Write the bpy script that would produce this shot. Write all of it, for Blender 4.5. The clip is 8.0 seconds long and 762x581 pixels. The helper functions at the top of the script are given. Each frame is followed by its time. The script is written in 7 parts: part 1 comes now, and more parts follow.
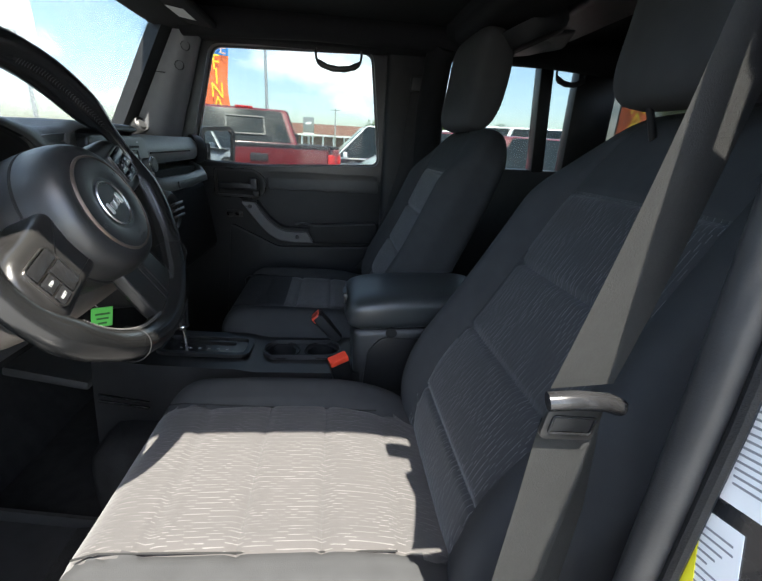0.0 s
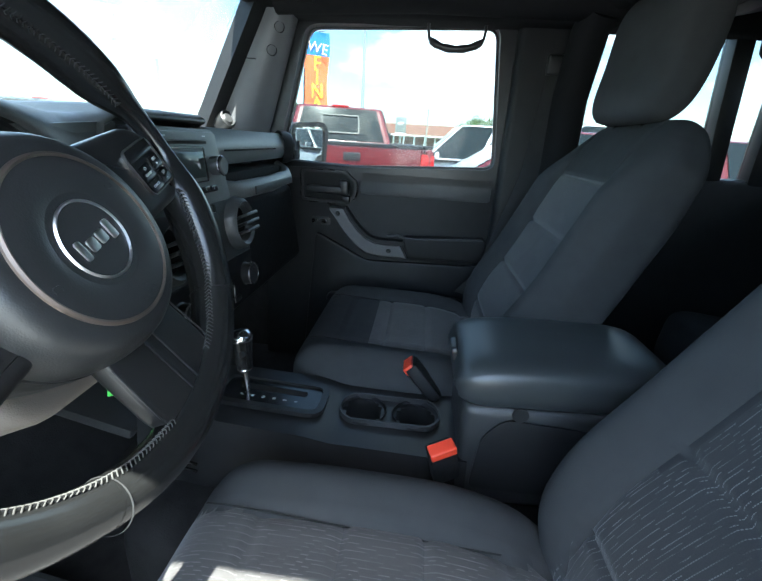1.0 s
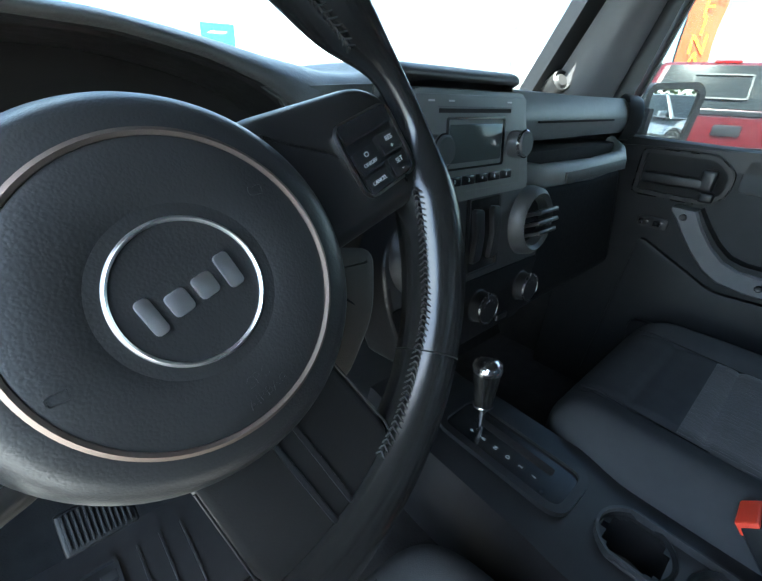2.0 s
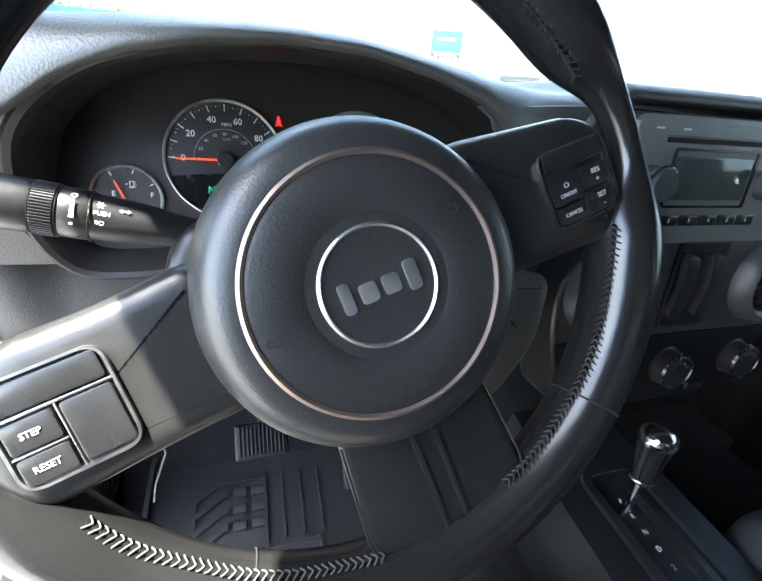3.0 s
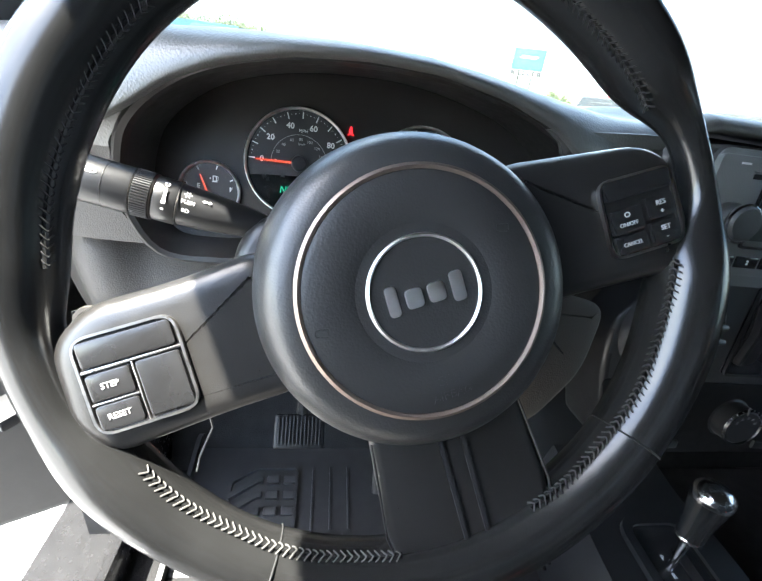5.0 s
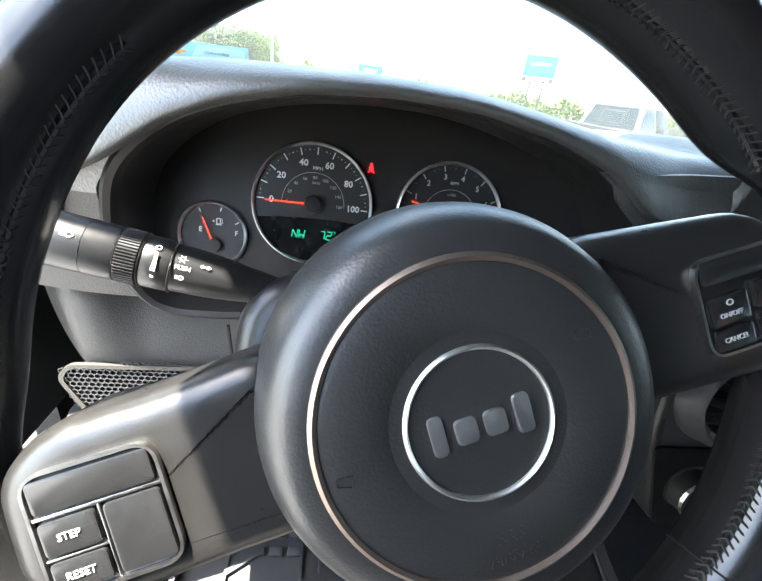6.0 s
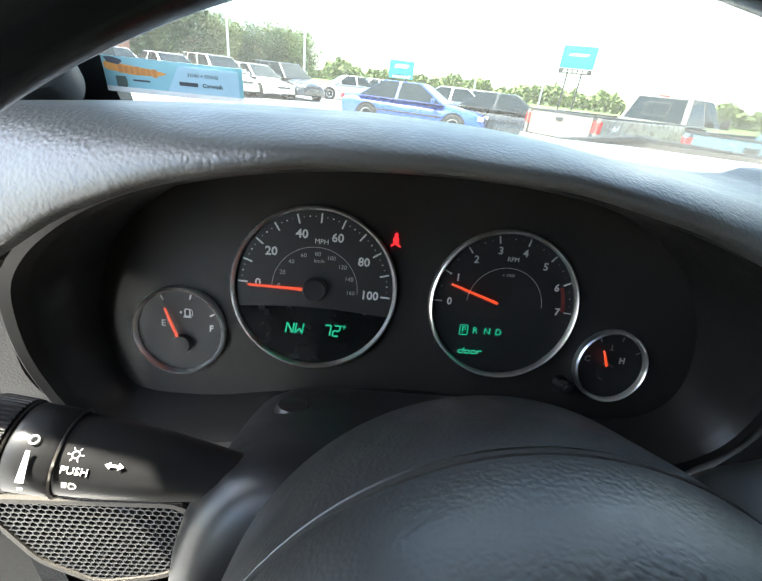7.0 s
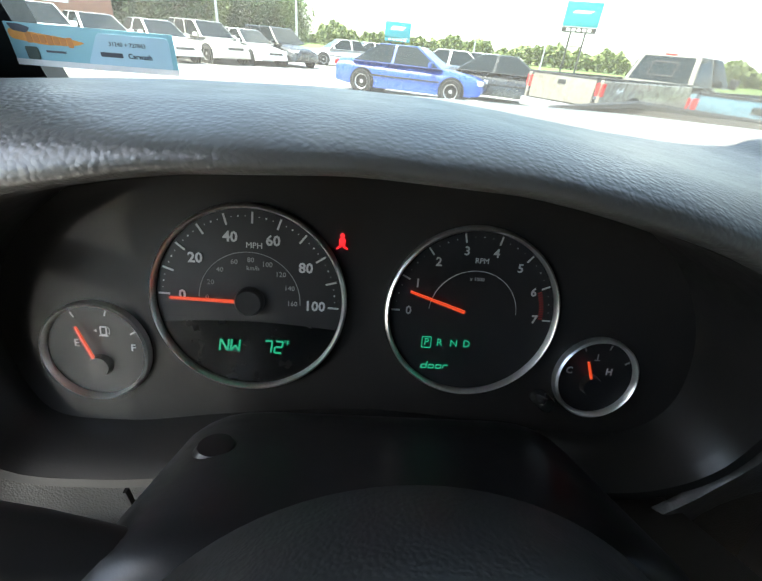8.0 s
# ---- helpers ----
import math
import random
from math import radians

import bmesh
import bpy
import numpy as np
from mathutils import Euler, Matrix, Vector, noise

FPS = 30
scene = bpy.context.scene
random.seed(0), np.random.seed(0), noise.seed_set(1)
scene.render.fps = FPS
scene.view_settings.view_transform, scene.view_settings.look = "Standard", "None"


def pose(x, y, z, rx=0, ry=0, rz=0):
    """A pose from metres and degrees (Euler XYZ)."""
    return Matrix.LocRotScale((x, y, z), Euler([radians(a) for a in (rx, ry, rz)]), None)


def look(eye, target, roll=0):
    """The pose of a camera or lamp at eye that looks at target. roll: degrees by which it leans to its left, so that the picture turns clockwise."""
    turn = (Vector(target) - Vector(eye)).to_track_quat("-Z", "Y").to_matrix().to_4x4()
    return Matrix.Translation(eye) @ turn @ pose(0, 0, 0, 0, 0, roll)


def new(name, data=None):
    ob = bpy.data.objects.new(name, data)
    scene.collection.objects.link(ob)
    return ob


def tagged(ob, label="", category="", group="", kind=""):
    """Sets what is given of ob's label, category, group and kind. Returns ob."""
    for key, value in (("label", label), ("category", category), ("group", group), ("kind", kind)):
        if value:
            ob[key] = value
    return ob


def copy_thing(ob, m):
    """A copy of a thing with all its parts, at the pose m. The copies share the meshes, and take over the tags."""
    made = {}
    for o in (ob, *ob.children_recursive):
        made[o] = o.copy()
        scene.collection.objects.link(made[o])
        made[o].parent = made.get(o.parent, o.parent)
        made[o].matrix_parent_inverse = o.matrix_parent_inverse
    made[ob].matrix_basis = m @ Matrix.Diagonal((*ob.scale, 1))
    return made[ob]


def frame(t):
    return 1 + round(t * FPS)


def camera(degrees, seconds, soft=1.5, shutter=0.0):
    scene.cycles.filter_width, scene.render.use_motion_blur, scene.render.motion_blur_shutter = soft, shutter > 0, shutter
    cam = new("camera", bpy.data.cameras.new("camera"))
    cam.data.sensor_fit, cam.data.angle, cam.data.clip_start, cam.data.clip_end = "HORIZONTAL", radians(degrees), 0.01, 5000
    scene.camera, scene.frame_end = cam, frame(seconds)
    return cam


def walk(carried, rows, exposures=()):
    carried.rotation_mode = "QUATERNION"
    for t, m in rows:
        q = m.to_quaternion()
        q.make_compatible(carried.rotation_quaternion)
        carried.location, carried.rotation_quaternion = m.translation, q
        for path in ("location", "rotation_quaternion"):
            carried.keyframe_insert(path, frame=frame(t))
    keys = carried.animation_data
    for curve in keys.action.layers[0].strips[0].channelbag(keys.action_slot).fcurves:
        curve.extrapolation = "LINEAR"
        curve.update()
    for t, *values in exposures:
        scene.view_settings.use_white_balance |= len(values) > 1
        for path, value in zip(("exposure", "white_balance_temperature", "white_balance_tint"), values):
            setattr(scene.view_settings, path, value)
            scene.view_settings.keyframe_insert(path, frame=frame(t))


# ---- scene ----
cam = camera(86.0, 8.0)
PATH = [
    (0, (-0.857, -0.479, 1.324), (1.015, -0.712, 0.659), 3.3),
    (0.5, (-0.706, -0.468, 1.314), (1.176, -0.541, 0.638), 3.0),
    (1, (-0.59, -0.43, 1.315), (1.283, -0.277, 0.628), 3.6),
    (1.5, (-0.464, -0.4, 1.32), (1.242, 0.289, 0.537), 3.6),
    (1.8, (-0.412, -0.381, 1.308), (1.059, 0.689, 0.477), 3.2),
    (2, (-0.398, -0.366, 1.312), (0.84, 0.934, 0.43), 2.9),
    (2.2, (-0.394, -0.358, 1.315), (0.6, 1.124, 0.412), 2.3),
    (3.3, (-0.408, -0.382, 1.325), (0.09, 1.327, 0.413), 6.2),
    (3.5, (-0.408, -0.385, 1.327), (0.049, 1.334, 0.413), 6.7),
    (3.9, (-0.406, -0.385, 1.324), (-0.009, 1.35, 0.411), 7.4),
    (4, (-0.407, -0.386, 1.324), (-0.018, 1.356, 0.422), 7.1),
    (4.5, (-0.405, -0.386, 1.323), (-0.061, 1.373, 0.435), 7.3),
    (5.8, (-0.41, -0.353, 1.335), (-0.139, 1.408, 0.426), 8.3),
    (6, (-0.412, -0.328, 1.34), (-0.152, 1.451, 0.464), 7.9),
    (6.5, (-0.407, -0.262, 1.356), (-0.228, 1.53, 0.485), 6.6),
    (7, (-0.405, -0.216, 1.362), (-0.281, 1.562, 0.454), 6.8),
    (7.5, (-0.386, -0.195, 1.364), (-0.266, 1.551, 0.395), 6.6),
    (8, (-0.378, -0.178, 1.365), (-0.248, 1.533, 0.339), 5.8),
]
EXPOSURES = [(0.0, 2.88, 6650, 7), (0.5, 3.3, 6350, 5), (1.0, 3.72, 6000, -1), (2.0, 4.0, 6000, -2), (3.3, 4.42, 6500, 6), (4.6, 4.42, 6500, 6), (5.8, 4.37, 6650, 6), (6.5, 3.98, 6750, 5), (7.0, 3.70, 6850, 4), (8.0, 3.38, 7100, 4)]
walk(cam, [(t, look(eye, target, roll)) for t, eye, target, roll in PATH], EXPOSURES)

# ---- sky, sun and exposure ----
SUN_TO = Vector((-0.405, -0.11, 0.905)).normalized()
sun = new("sun", bpy.data.lights.new("sun", "SUN"))
sun.data.energy, sun.data.angle, sun.data.color = 3.6, radians(0.53), (1.0, 0.95, 0.88)
sun.matrix_world = look(SUN_TO * 60, (0, 0, 0))
world = bpy.data.worlds.new("world")
scene.world = world
world.use_nodes = True
wn, wl = world.node_tree.nodes, world.node_tree.links
wn.clear()


def sky_nodes():
    out, bg = wn.new("ShaderNodeOutputWorld"), wn.new("ShaderNodeBackground")
    sky = wn.new("ShaderNodeTexSky")
    sky.sky_type, sky.sun_disc = "NISHITA", False
    sky.sun_elevation = math.asin(SUN_TO.z)
    sky.sun_rotation = math.atan2(SUN_TO.x, SUN_TO.y)
    sky.dust_density, sky.ozone_density = 1.5, 2.0
    co, mp = wn.new("ShaderNodeTexCoord"), wn.new("ShaderNodeMapping")
    mp.inputs["Scale"].default_value = (1.0, 1.0, 2.4)
    mp.inputs["Location"].default_value = (0.37, 0.2, 0.1)
    big = wn.new("ShaderNodeTexNoise")
    big.inputs["Scale"].default_value, big.inputs["Detail"].default_value, big.inputs["Roughness"].default_value = 3.4, 9.0, 0.56
    ramp = wn.new("ShaderNodeValToRGB")
    ramp.color_ramp.elements[0].position, ramp.color_ramp.elements[1].position = 0.505, 0.66
    mix = wn.new("ShaderNodeMix")
    mix.data_type = "RGBA"
    mix.inputs["B"].default_value = (7.6, 7.9, 8.4, 1)
    wl.new(co.outputs["Generated"], mp.inputs["Vector"])
    wl.new(mp.outputs["Vector"], big.inputs["Vector"])
    wl.new(big.outputs["Fac"], ramp.inputs["Fac"])
    wl.new(ramp.outputs["Color"], mix.inputs["Factor"])
    wl.new(sky.outputs["Color"], mix.inputs["A"])
    wl.new(mix.outputs["Result"], bg.inputs["Color"])
    bg.inputs["Strength"].default_value = 0.122
    wl.new(bg.outputs["Background"], out.inputs["Surface"])


sky_nodes()

# ---- materials ----


def principled(name, color, rough=0.5, metal=0.0, spec=0.5):
    m = bpy.data.materials.new(name)
    m.use_nodes = True
    b = m.node_tree.nodes["Principled BSDF"]
    b.inputs["Base Color"].default_value = (*color, 1)
    b.inputs["Roughness"].default_value, b.inputs["Metallic"].default_value = rough, metal
    b.inputs["Specular IOR Level"].default_value = spec
    return m


def surface(name, color, rough=0.5, metal=0.0, spec=0.5, grain=0.0, grain_size=0.001, kind="voronoi", mottle=0.25, mottle_size=0.03, dust=0.0, space="Object", rough_var=0.1, coat=0.0):
    """A worn surface: fine relief of the given size in metres, blotches of colour and gloss, and a little dust."""
    m = principled(name, color, rough, metal, spec)
    n, l = m.node_tree.nodes, m.node_tree.links
    b = n["Principled BSDF"]
    b.inputs["Coat Weight"].default_value = coat
    co = n.new("ShaderNodeTexCoord")
    blot = n.new("ShaderNodeTexNoise")
    blot.inputs["Scale"].default_value, blot.inputs["Detail"].default_value = 1.0 / mottle_size, 6.0
    l.new(co.outputs[space], blot.inputs["Vector"])
    mix = n.new("ShaderNodeMix")
    mix.data_type = "RGBA"
    mix.inputs["A"].default_value = (*[c * (1 - mottle) for c in color], 1)
    mix.inputs["B"].default_value = (*[min(1, c * (1 + mottle) + dust) for c in color], 1)
    l.new(blot.outputs["Fac"], mix.inputs["Factor"])
    l.new(mix.outputs["Result"], b.inputs["Base Color"])
    mr = n.new("ShaderNodeMapRange")
    mr.inputs["To Min"].default_value, mr.inputs["To Max"].default_value = max(0.02, rough - rough_var), min(1, rough + rough_var)
    fine = n.new("ShaderNodeTexNoise")
    fine.inputs["Scale"].default_value, fine.inputs["Detail"].default_value = 4.0 / mottle_size, 4.0
    l.new(co.outputs[space], fine.inputs["Vector"])
    l.new(fine.outputs["Fac"], mr.inputs["Value"])
    l.new(mr.outputs["Result"], b.inputs["Roughness"])
    if grain:
        if kind == "voronoi":
            g = n.new("ShaderNodeTexVoronoi")
            g.feature = "SMOOTH_F1"
            g.inputs["Smoothness"].default_value = 0.35
            warp = n.new("ShaderNodeTexNoise")
            warp.inputs["Scale"].default_value = 0.35 / grain_size
            add = n.new("ShaderNodeMixRGB")
            add.blend_type = "LINEAR_LIGHT"
            add.inputs["Fac"].default_value = grain_size * 0.7
            l.new(co.outputs[space], warp.inputs["Vector"])
            l.new(co.outputs[space], add.inputs["Color1"])
            l.new(warp.outputs["Color"], add.inputs["Color2"])
            l.new(add.outputs["Color"], g.inputs["Vector"])
            out = g.outputs["Distance"]
            clampn = n.new("ShaderNodeMapRange")
            clampn.inputs["From Min"].default_value, clampn.inputs["From Max"].default_value = 0.75, 0.05
            l.new(out, clampn.inputs["Value"])
            out = clampn.outputs["Result"]
        else:
            g = n.new("ShaderNodeTexNoise")
            g.inputs["Detail"].default_value = 3.0
            l.new(co.outputs[space], g.inputs["Vector"])
            out = g.outputs["Fac"]
        g.inputs["Scale"].default_value = 1.0 / grain_size
        bump = n.new("ShaderNodeBump")
        bump.inputs["Strength"].default_value, bump.inputs["Distance"].default_value = grain, grain_size * 0.35
        l.new(out, bump.inputs["Height"])
        l.new(bump.outputs["Normal"], b.inputs["Normal"])
    return m


def striped_fabric(name, color, thread, pitch, along):
    """Woven seat cloth with fine stepped lines of lighter dotted thread; along: the axis that the lines follow."""
    m = principled(name, color, 0.92, 0.0, 0.2)
    n, l = m.node_tree.nodes, m.node_tree.links
    b = n["Principled BSDF"]
    b.inputs["Sheen Weight"].default_value = 0.2

    def calc(op, a, c=0.0):
        k = n.new("ShaderNodeMath")
        k.operation = op
        for slot, v in ((0, a), (1, c)):
            if isinstance(v, (int, float)):
                k.inputs[slot].default_value = v
            else:
                l.new(v, k.inputs[slot])
        return k.outputs[0]

    co, sep = n.new("ShaderNodeTexCoord"), n.new("ShaderNodeSeparateXYZ")
    l.new(co.outputs["Object"], sep.inputs[0])
    x, v = sep.outputs["X"], sep.outputs[along]
    steps = n.new("ShaderNodeTexNoise")
    steps.inputs["Scale"].default_value, steps.inputs["Detail"].default_value = 24, 1
    l.new(co.outputs["Object"], steps.inputs["Vector"])
    shift = calc("SNAP", calc("MULTIPLY", steps.outputs["Fac"], 4.0), 0.5)
    phase = calc("FRACT", calc("ADD", calc("DIVIDE", x, pitch), shift))
    line = calc("LESS_THAN", phase, 0.12)
    dots = calc("LESS_THAN", calc("FRACT", calc("DIVIDE", v, 0.0024)), 0.72)
    patch = n.new("ShaderNodeTexNoise")
    patch.inputs["Scale"].default_value, patch.inputs["Detail"].default_value = 26, 2
    l.new(co.outputs["Object"], patch.inputs["Vector"])
    pr = n.new("ShaderNodeMapRange")
    pr.inputs["From Min"].default_value, pr.inputs["From Max"].default_value = 0.30, 0.62
    l.new(patch.outputs["Fac"], pr.inputs["Value"])
    mask = calc("MULTIPLY", calc("MULTIPLY", line, dots), pr.outputs["Result"])
    weave = n.new("ShaderNodeTexNoise")
    weave.inputs["Scale"].default_value = 900
    l.new(co.outputs["Object"], weave.inputs["Vector"])
    tone = n.new("ShaderNodeMix")
    tone.data_type = "RGBA"
    tone.inputs["A"].default_value, tone.inputs["B"].default_value = (*[c * 0.82 for c in color], 1), (*[c * 1.18 for c in color], 1)
    l.new(weave.outputs["Fac"], tone.inputs["Factor"])
    mix = n.new("ShaderNodeMix")
    mix.data_type = "RGBA"
    mix.inputs["B"].default_value = (*thread, 1)
    l.new(tone.outputs["Result"], mix.inputs["A"])
    l.new(mask, mix.inputs["Factor"])
    l.new(mix.outputs["Result"], b.inputs["Base Color"])
    rib = calc("PINGPONG", calc("ADD", calc("DIVIDE", x, pitch), shift), 0.5)
    bump = n.new("ShaderNodeBump")
    bump.inputs["Strength"].default_value, bump.inputs["Distance"].default_value = 0.35, 0.0010
    l.new(calc("ADD", rib, calc("MULTIPLY", weave.outputs["Fac"], 0.6)), bump.inputs["Height"])
    l.new(bump.outputs["Normal"], b.inputs["Normal"])
    return m


def glow(name, color, strength):
    m = principled(name, (0.01, 0.01, 0.01), 0.4)
    b = m.node_tree.nodes["Principled BSDF"]
    b.inputs["Emission Color"].default_value, b.inputs["Emission Strength"].default_value = (*color, 1), strength
    return m


def window_glass(name, tint, dust, dust_color=(0.9, 0.9, 0.88), gloss=0.05, streak=6.0):
    """Clear car glass: tinted see-through, a weak mirror, and a thin film of dust that scatters light."""
    m = bpy.data.materials.new(name)
    m.use_nodes = True
    n, l = m.node_tree.nodes, m.node_tree.links
    n.clear()
    out = n.new("ShaderNodeOutputMaterial")
    clear = n.new("ShaderNodeBsdfTransparent")
    clear.inputs["Color"].default_value = (*tint, 1)
    mirror = n.new("ShaderNodeBsdfGlossy")
    mirror.inputs["Roughness"].default_value = 0.02
    fres = n.new("ShaderNodeFresnel")
    fres.inputs["IOR"].default_value = 1.35
    sc = n.new("ShaderNodeMath")
    sc.operation = "MULTIPLY"
    sc.inputs[1].default_value = gloss / 0.05 * 0.6
    l.new(fres.outputs["Fac"], sc.inputs[0])
    m1 = n.new("ShaderNodeMixShader")
    l.new(sc.outputs[0], m1.inputs["Fac"])
    l.new(clear.outputs["BSDF"], m1.inputs[1])
    l.new(mirror.outputs["BSDF"], m1.inputs[2])
    film = n.new("ShaderNodeBsdfTranslucent")
    film.inputs["Color"].default_value = (*dust_color, 1)
    tex, co = n.new("ShaderNodeTexNoise"), n.new("ShaderNodeTexCoord")
    tex.inputs["Scale"].default_value, tex.inputs["Detail"].default_value = streak, 6
    l.new(co.outputs["Object"], tex.inputs["Vector"])
    mr = n.new("ShaderNodeMapRange")
    mr.inputs["To Min"].default_value, mr.inputs["To Max"].default_value = dust * 0.6, dust * 1.4
    l.new(tex.outputs["Fac"], mr.inputs["Value"])
    m2 = n.new("ShaderNodeMixShader")
    l.new(mr.outputs["Result"], m2.inputs["Fac"])
    l.new(m1.outputs["Shader"], m2.inputs[1])
    l.new(film.outputs["BSDF"], m2.inputs[2])
    l.new(m2.outputs["Shader"], out.inputs["Surface"])
    return m


PAD = surface("dash_pad", (0.068, 0.067, 0.062), 0.40, spec=0.75, grain=0.26, grain_size=0.0018, mottle=0.15, dust=0.012, mottle_size=0.05)
PLASTIC = surface("dark_plastic", (0.028, 0.029, 0.030), 0.42, grain=0.35, grain_size=0.0011, mottle=0.2, dust=0.006)
# paler than the dark plastic: windscreen light is put into the colour
DASH_FACE_LIT = surface("dash_face_lit", (0.135, 0.143, 0.140), 0.42, spec=0.6, grain=0.15, grain_size=0.0011, mottle=0.1, dust=0.004)
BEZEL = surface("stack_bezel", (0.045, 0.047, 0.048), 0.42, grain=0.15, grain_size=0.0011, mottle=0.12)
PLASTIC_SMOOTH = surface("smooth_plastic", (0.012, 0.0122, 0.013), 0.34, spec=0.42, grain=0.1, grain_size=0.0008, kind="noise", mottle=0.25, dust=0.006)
PLASTIC_GREY = surface("grey_plastic", (0.10, 0.10, 0.105), 0.45, grain=0.3, grain_size=0.001, kind="noise", mottle=0.15)
PLASTIC_TAUPE = surface("taupe_plastic", (0.052, 0.047, 0.041), 0.55, spec=0.3, grain=0.4, grain_size=0.0012, mottle=0.12)
GLOSS_BLACK = surface("gloss_black", (0.009, 0.009, 0.0095), 0.2, mottle=0.3, rough_var=0.08, dust=0.01)
LEATHER = surface("wheel_leather", (0.0080, 0.0081, 0.0080), 0.21, spec=0.5, grain=0.10, grain_size=0.0010, kind="noise", mottle=0.15, dust=0.006, rough_var=0.06)
# nearly black: the shade on the lower dash is put into the colour
SHADE_BLACK = surface("shade_black", (0.007, 0.007, 0.0075), 0.65, spec=0.18, mottle=0.2)
# brighter copy of the taupe plastic: light on the shroud put into the colour
COLUMN_TAUPE_LIT = surface("column_taupe_lit", (0.13, 0.112, 0.095), 0.55, spec=0.35, grain=0.3, grain_size=0.0012, mottle=0.12)
PRINT = surface("button_print", (0.42, 0.42, 0.41), 0.6, mottle=0.1)
SPOKE = surface("spoke_plastic", (0.012, 0.0115, 0.011), 0.32, spec=0.55, grain=0.08, grain_size=0.0009, mottle=0.25, dust=0.006)
AIRBAG = surface("airbag_cover", (0.016, 0.0162, 0.0162), 0.38, spec=0.6, grain=0.15, grain_size=0.0012, mottle=0.15, dust=0.006)
CHROME = surface("chrome", (0.85, 0.85, 0.86), 0.16, 1.0, mottle=0.08, rough_var=0.06)
GAUGE_CHROME = surface("gauge_chrome", (0.90, 0.90, 0.90), 0.34, 1.0, mottle=0.05, rough_var=0.05)
EMBLEM = surface("emblem_chrome", (0.82, 0.80, 0.79), 0.33, 1.0, mottle=0.08, rough_var=0.08)
SATIN = surface("satin_silver", (0.36, 0.34, 0.32), 0.32, 1.0, mottle=0.2, rough_var=0.12)
BRONZE = surface("dull_silver_ring", (0.25, 0.20, 0.17), 0.50, 1.0, mottle=0.25, rough_var=0.12)
DULL_STEEL = surface("dull_steel", (0.055, 0.055, 0.054), 0.4, 0.8, mottle=0.25)
DOOR_BLACK = surface("door_trim", (0.0085, 0.009, 0.0098), 0.5, spec=0.28, grain=0.35, grain_size=0.0012, mottle=0.2, dust=0.004)
TUNNEL = surface("binnacle_black", (0.017, 0.016, 0.015), 0.36, grain=0.08, grain_size=0.0012, kind="noise", mottle=0.12)
# darker copy of the lacing thread, for the arcs out of the sun
THREAD_SHADED = surface("thread_shaded", (0.016, 0.016, 0.0165), 0.5, mottle=0.3, mottle_size=0.004)
CLUSTER = surface("cluster_face", (0.022, 0.0202, 0.0188), 0.45, spec=0.3, grain=0.12, grain_size=0.0010, kind="noise", mottle=0.12)
# paler copy of the lacing thread, with the sunlight in its colour
THREAD_SUNLIT = surface("thread", (0.06, 0.058, 0.054), 0.8, mottle=0.3, mottle_size=0.004)
FABRIC = surface("seat_fabric", (0.041, 0.042, 0.0435), 0.95, spec=0.15, grain=0.5, grain_size=0.0012, kind="noise", mottle=0.15, dust=0.004)
FABRIC_X = striped_fabric("seat_fabric_ribbed", (0.056, 0.053, 0.052), (0.135, 0.129, 0.127), 0.0085, "Y")
FABRIC_Z = striped_fabric("back_fabric_ribbed", (0.037, 0.0375, 0.039), (0.16, 0.16, 0.16), 0.0085, "Z")
HEADLINER = surface("headliner", (0.013, 0.013, 0.014), 0.95, spec=0.1, grain=0.5, grain_size=0.003, kind="noise", mottle=0.15)
CARPET = surface("carpet", (0.015, 0.015, 0.0155), 1.0, spec=0.05, grain=0.9, grain_size=0.003, kind="noise", mottle=0.3, dust=0.01)
RUBBER = surface("rubber", (0.018, 0.0185, 0.0195), 0.42, grain=0.2, grain_size=0.002, kind="noise", mottle=0.3, dust=0.012)
WEBBING = surface("belt_webbing", (0.034, 0.035, 0.034), 0.75, grain=0.7, grain_size=0.0012, kind="noise", mottle=0.12, mottle_size=0.01)
RED_PLASTIC = surface("red_button", (0.70, 0.055, 0.025), 0.4, mottle=0.12)
WHITE_INK = surface("white_ink", (0.78, 0.78, 0.76), 0.6, mottle=0.05)
TRIM_DARK = surface("wiper_black", (0.012, 0.012, 0.0125), 0.5, mottle=0.2)
BODY_PAINT = surface("body_paint", (0.015, 0.015, 0.016), 0.25, mottle=0.2, coat=0.6, dust=0.01)
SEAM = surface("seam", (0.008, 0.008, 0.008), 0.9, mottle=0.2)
VINYL = surface("armrest_vinyl", (0.036, 0.040, 0.041), 0.36, spec=0.6, mottle=0.08, dust=0.002, rough_var=0.02)
GAUGE_FACE = surface("gauge_face", (0.013, 0.013, 0.0135), 0.5, mottle=0.2)
NEEDLE = glow("needle", (1.0, 0.09, 0.03), 0.075)
TEAL_DIGITS = glow("teal_digits", (0.02, 0.75, 0.42), 0.055)
RED_LAMP = glow("red_lamp", (1.0, 0.02, 0.03), 0.16)
NUMERALS = surface("numerals", (0.55, 0.55, 0.55), 0.6, mottle=0.1)
WINDSHIELD = window_glass("windshield_glass", (0.70, 0.735, 0.725), 0.014)
CARGO_GLASS = window_glass("cargo_glass", (0.22, 0.225, 0.22), 0.012)
SIDE_GLASS = window_glass("side_glass", (0.46, 0.49, 0.485), 0.012)


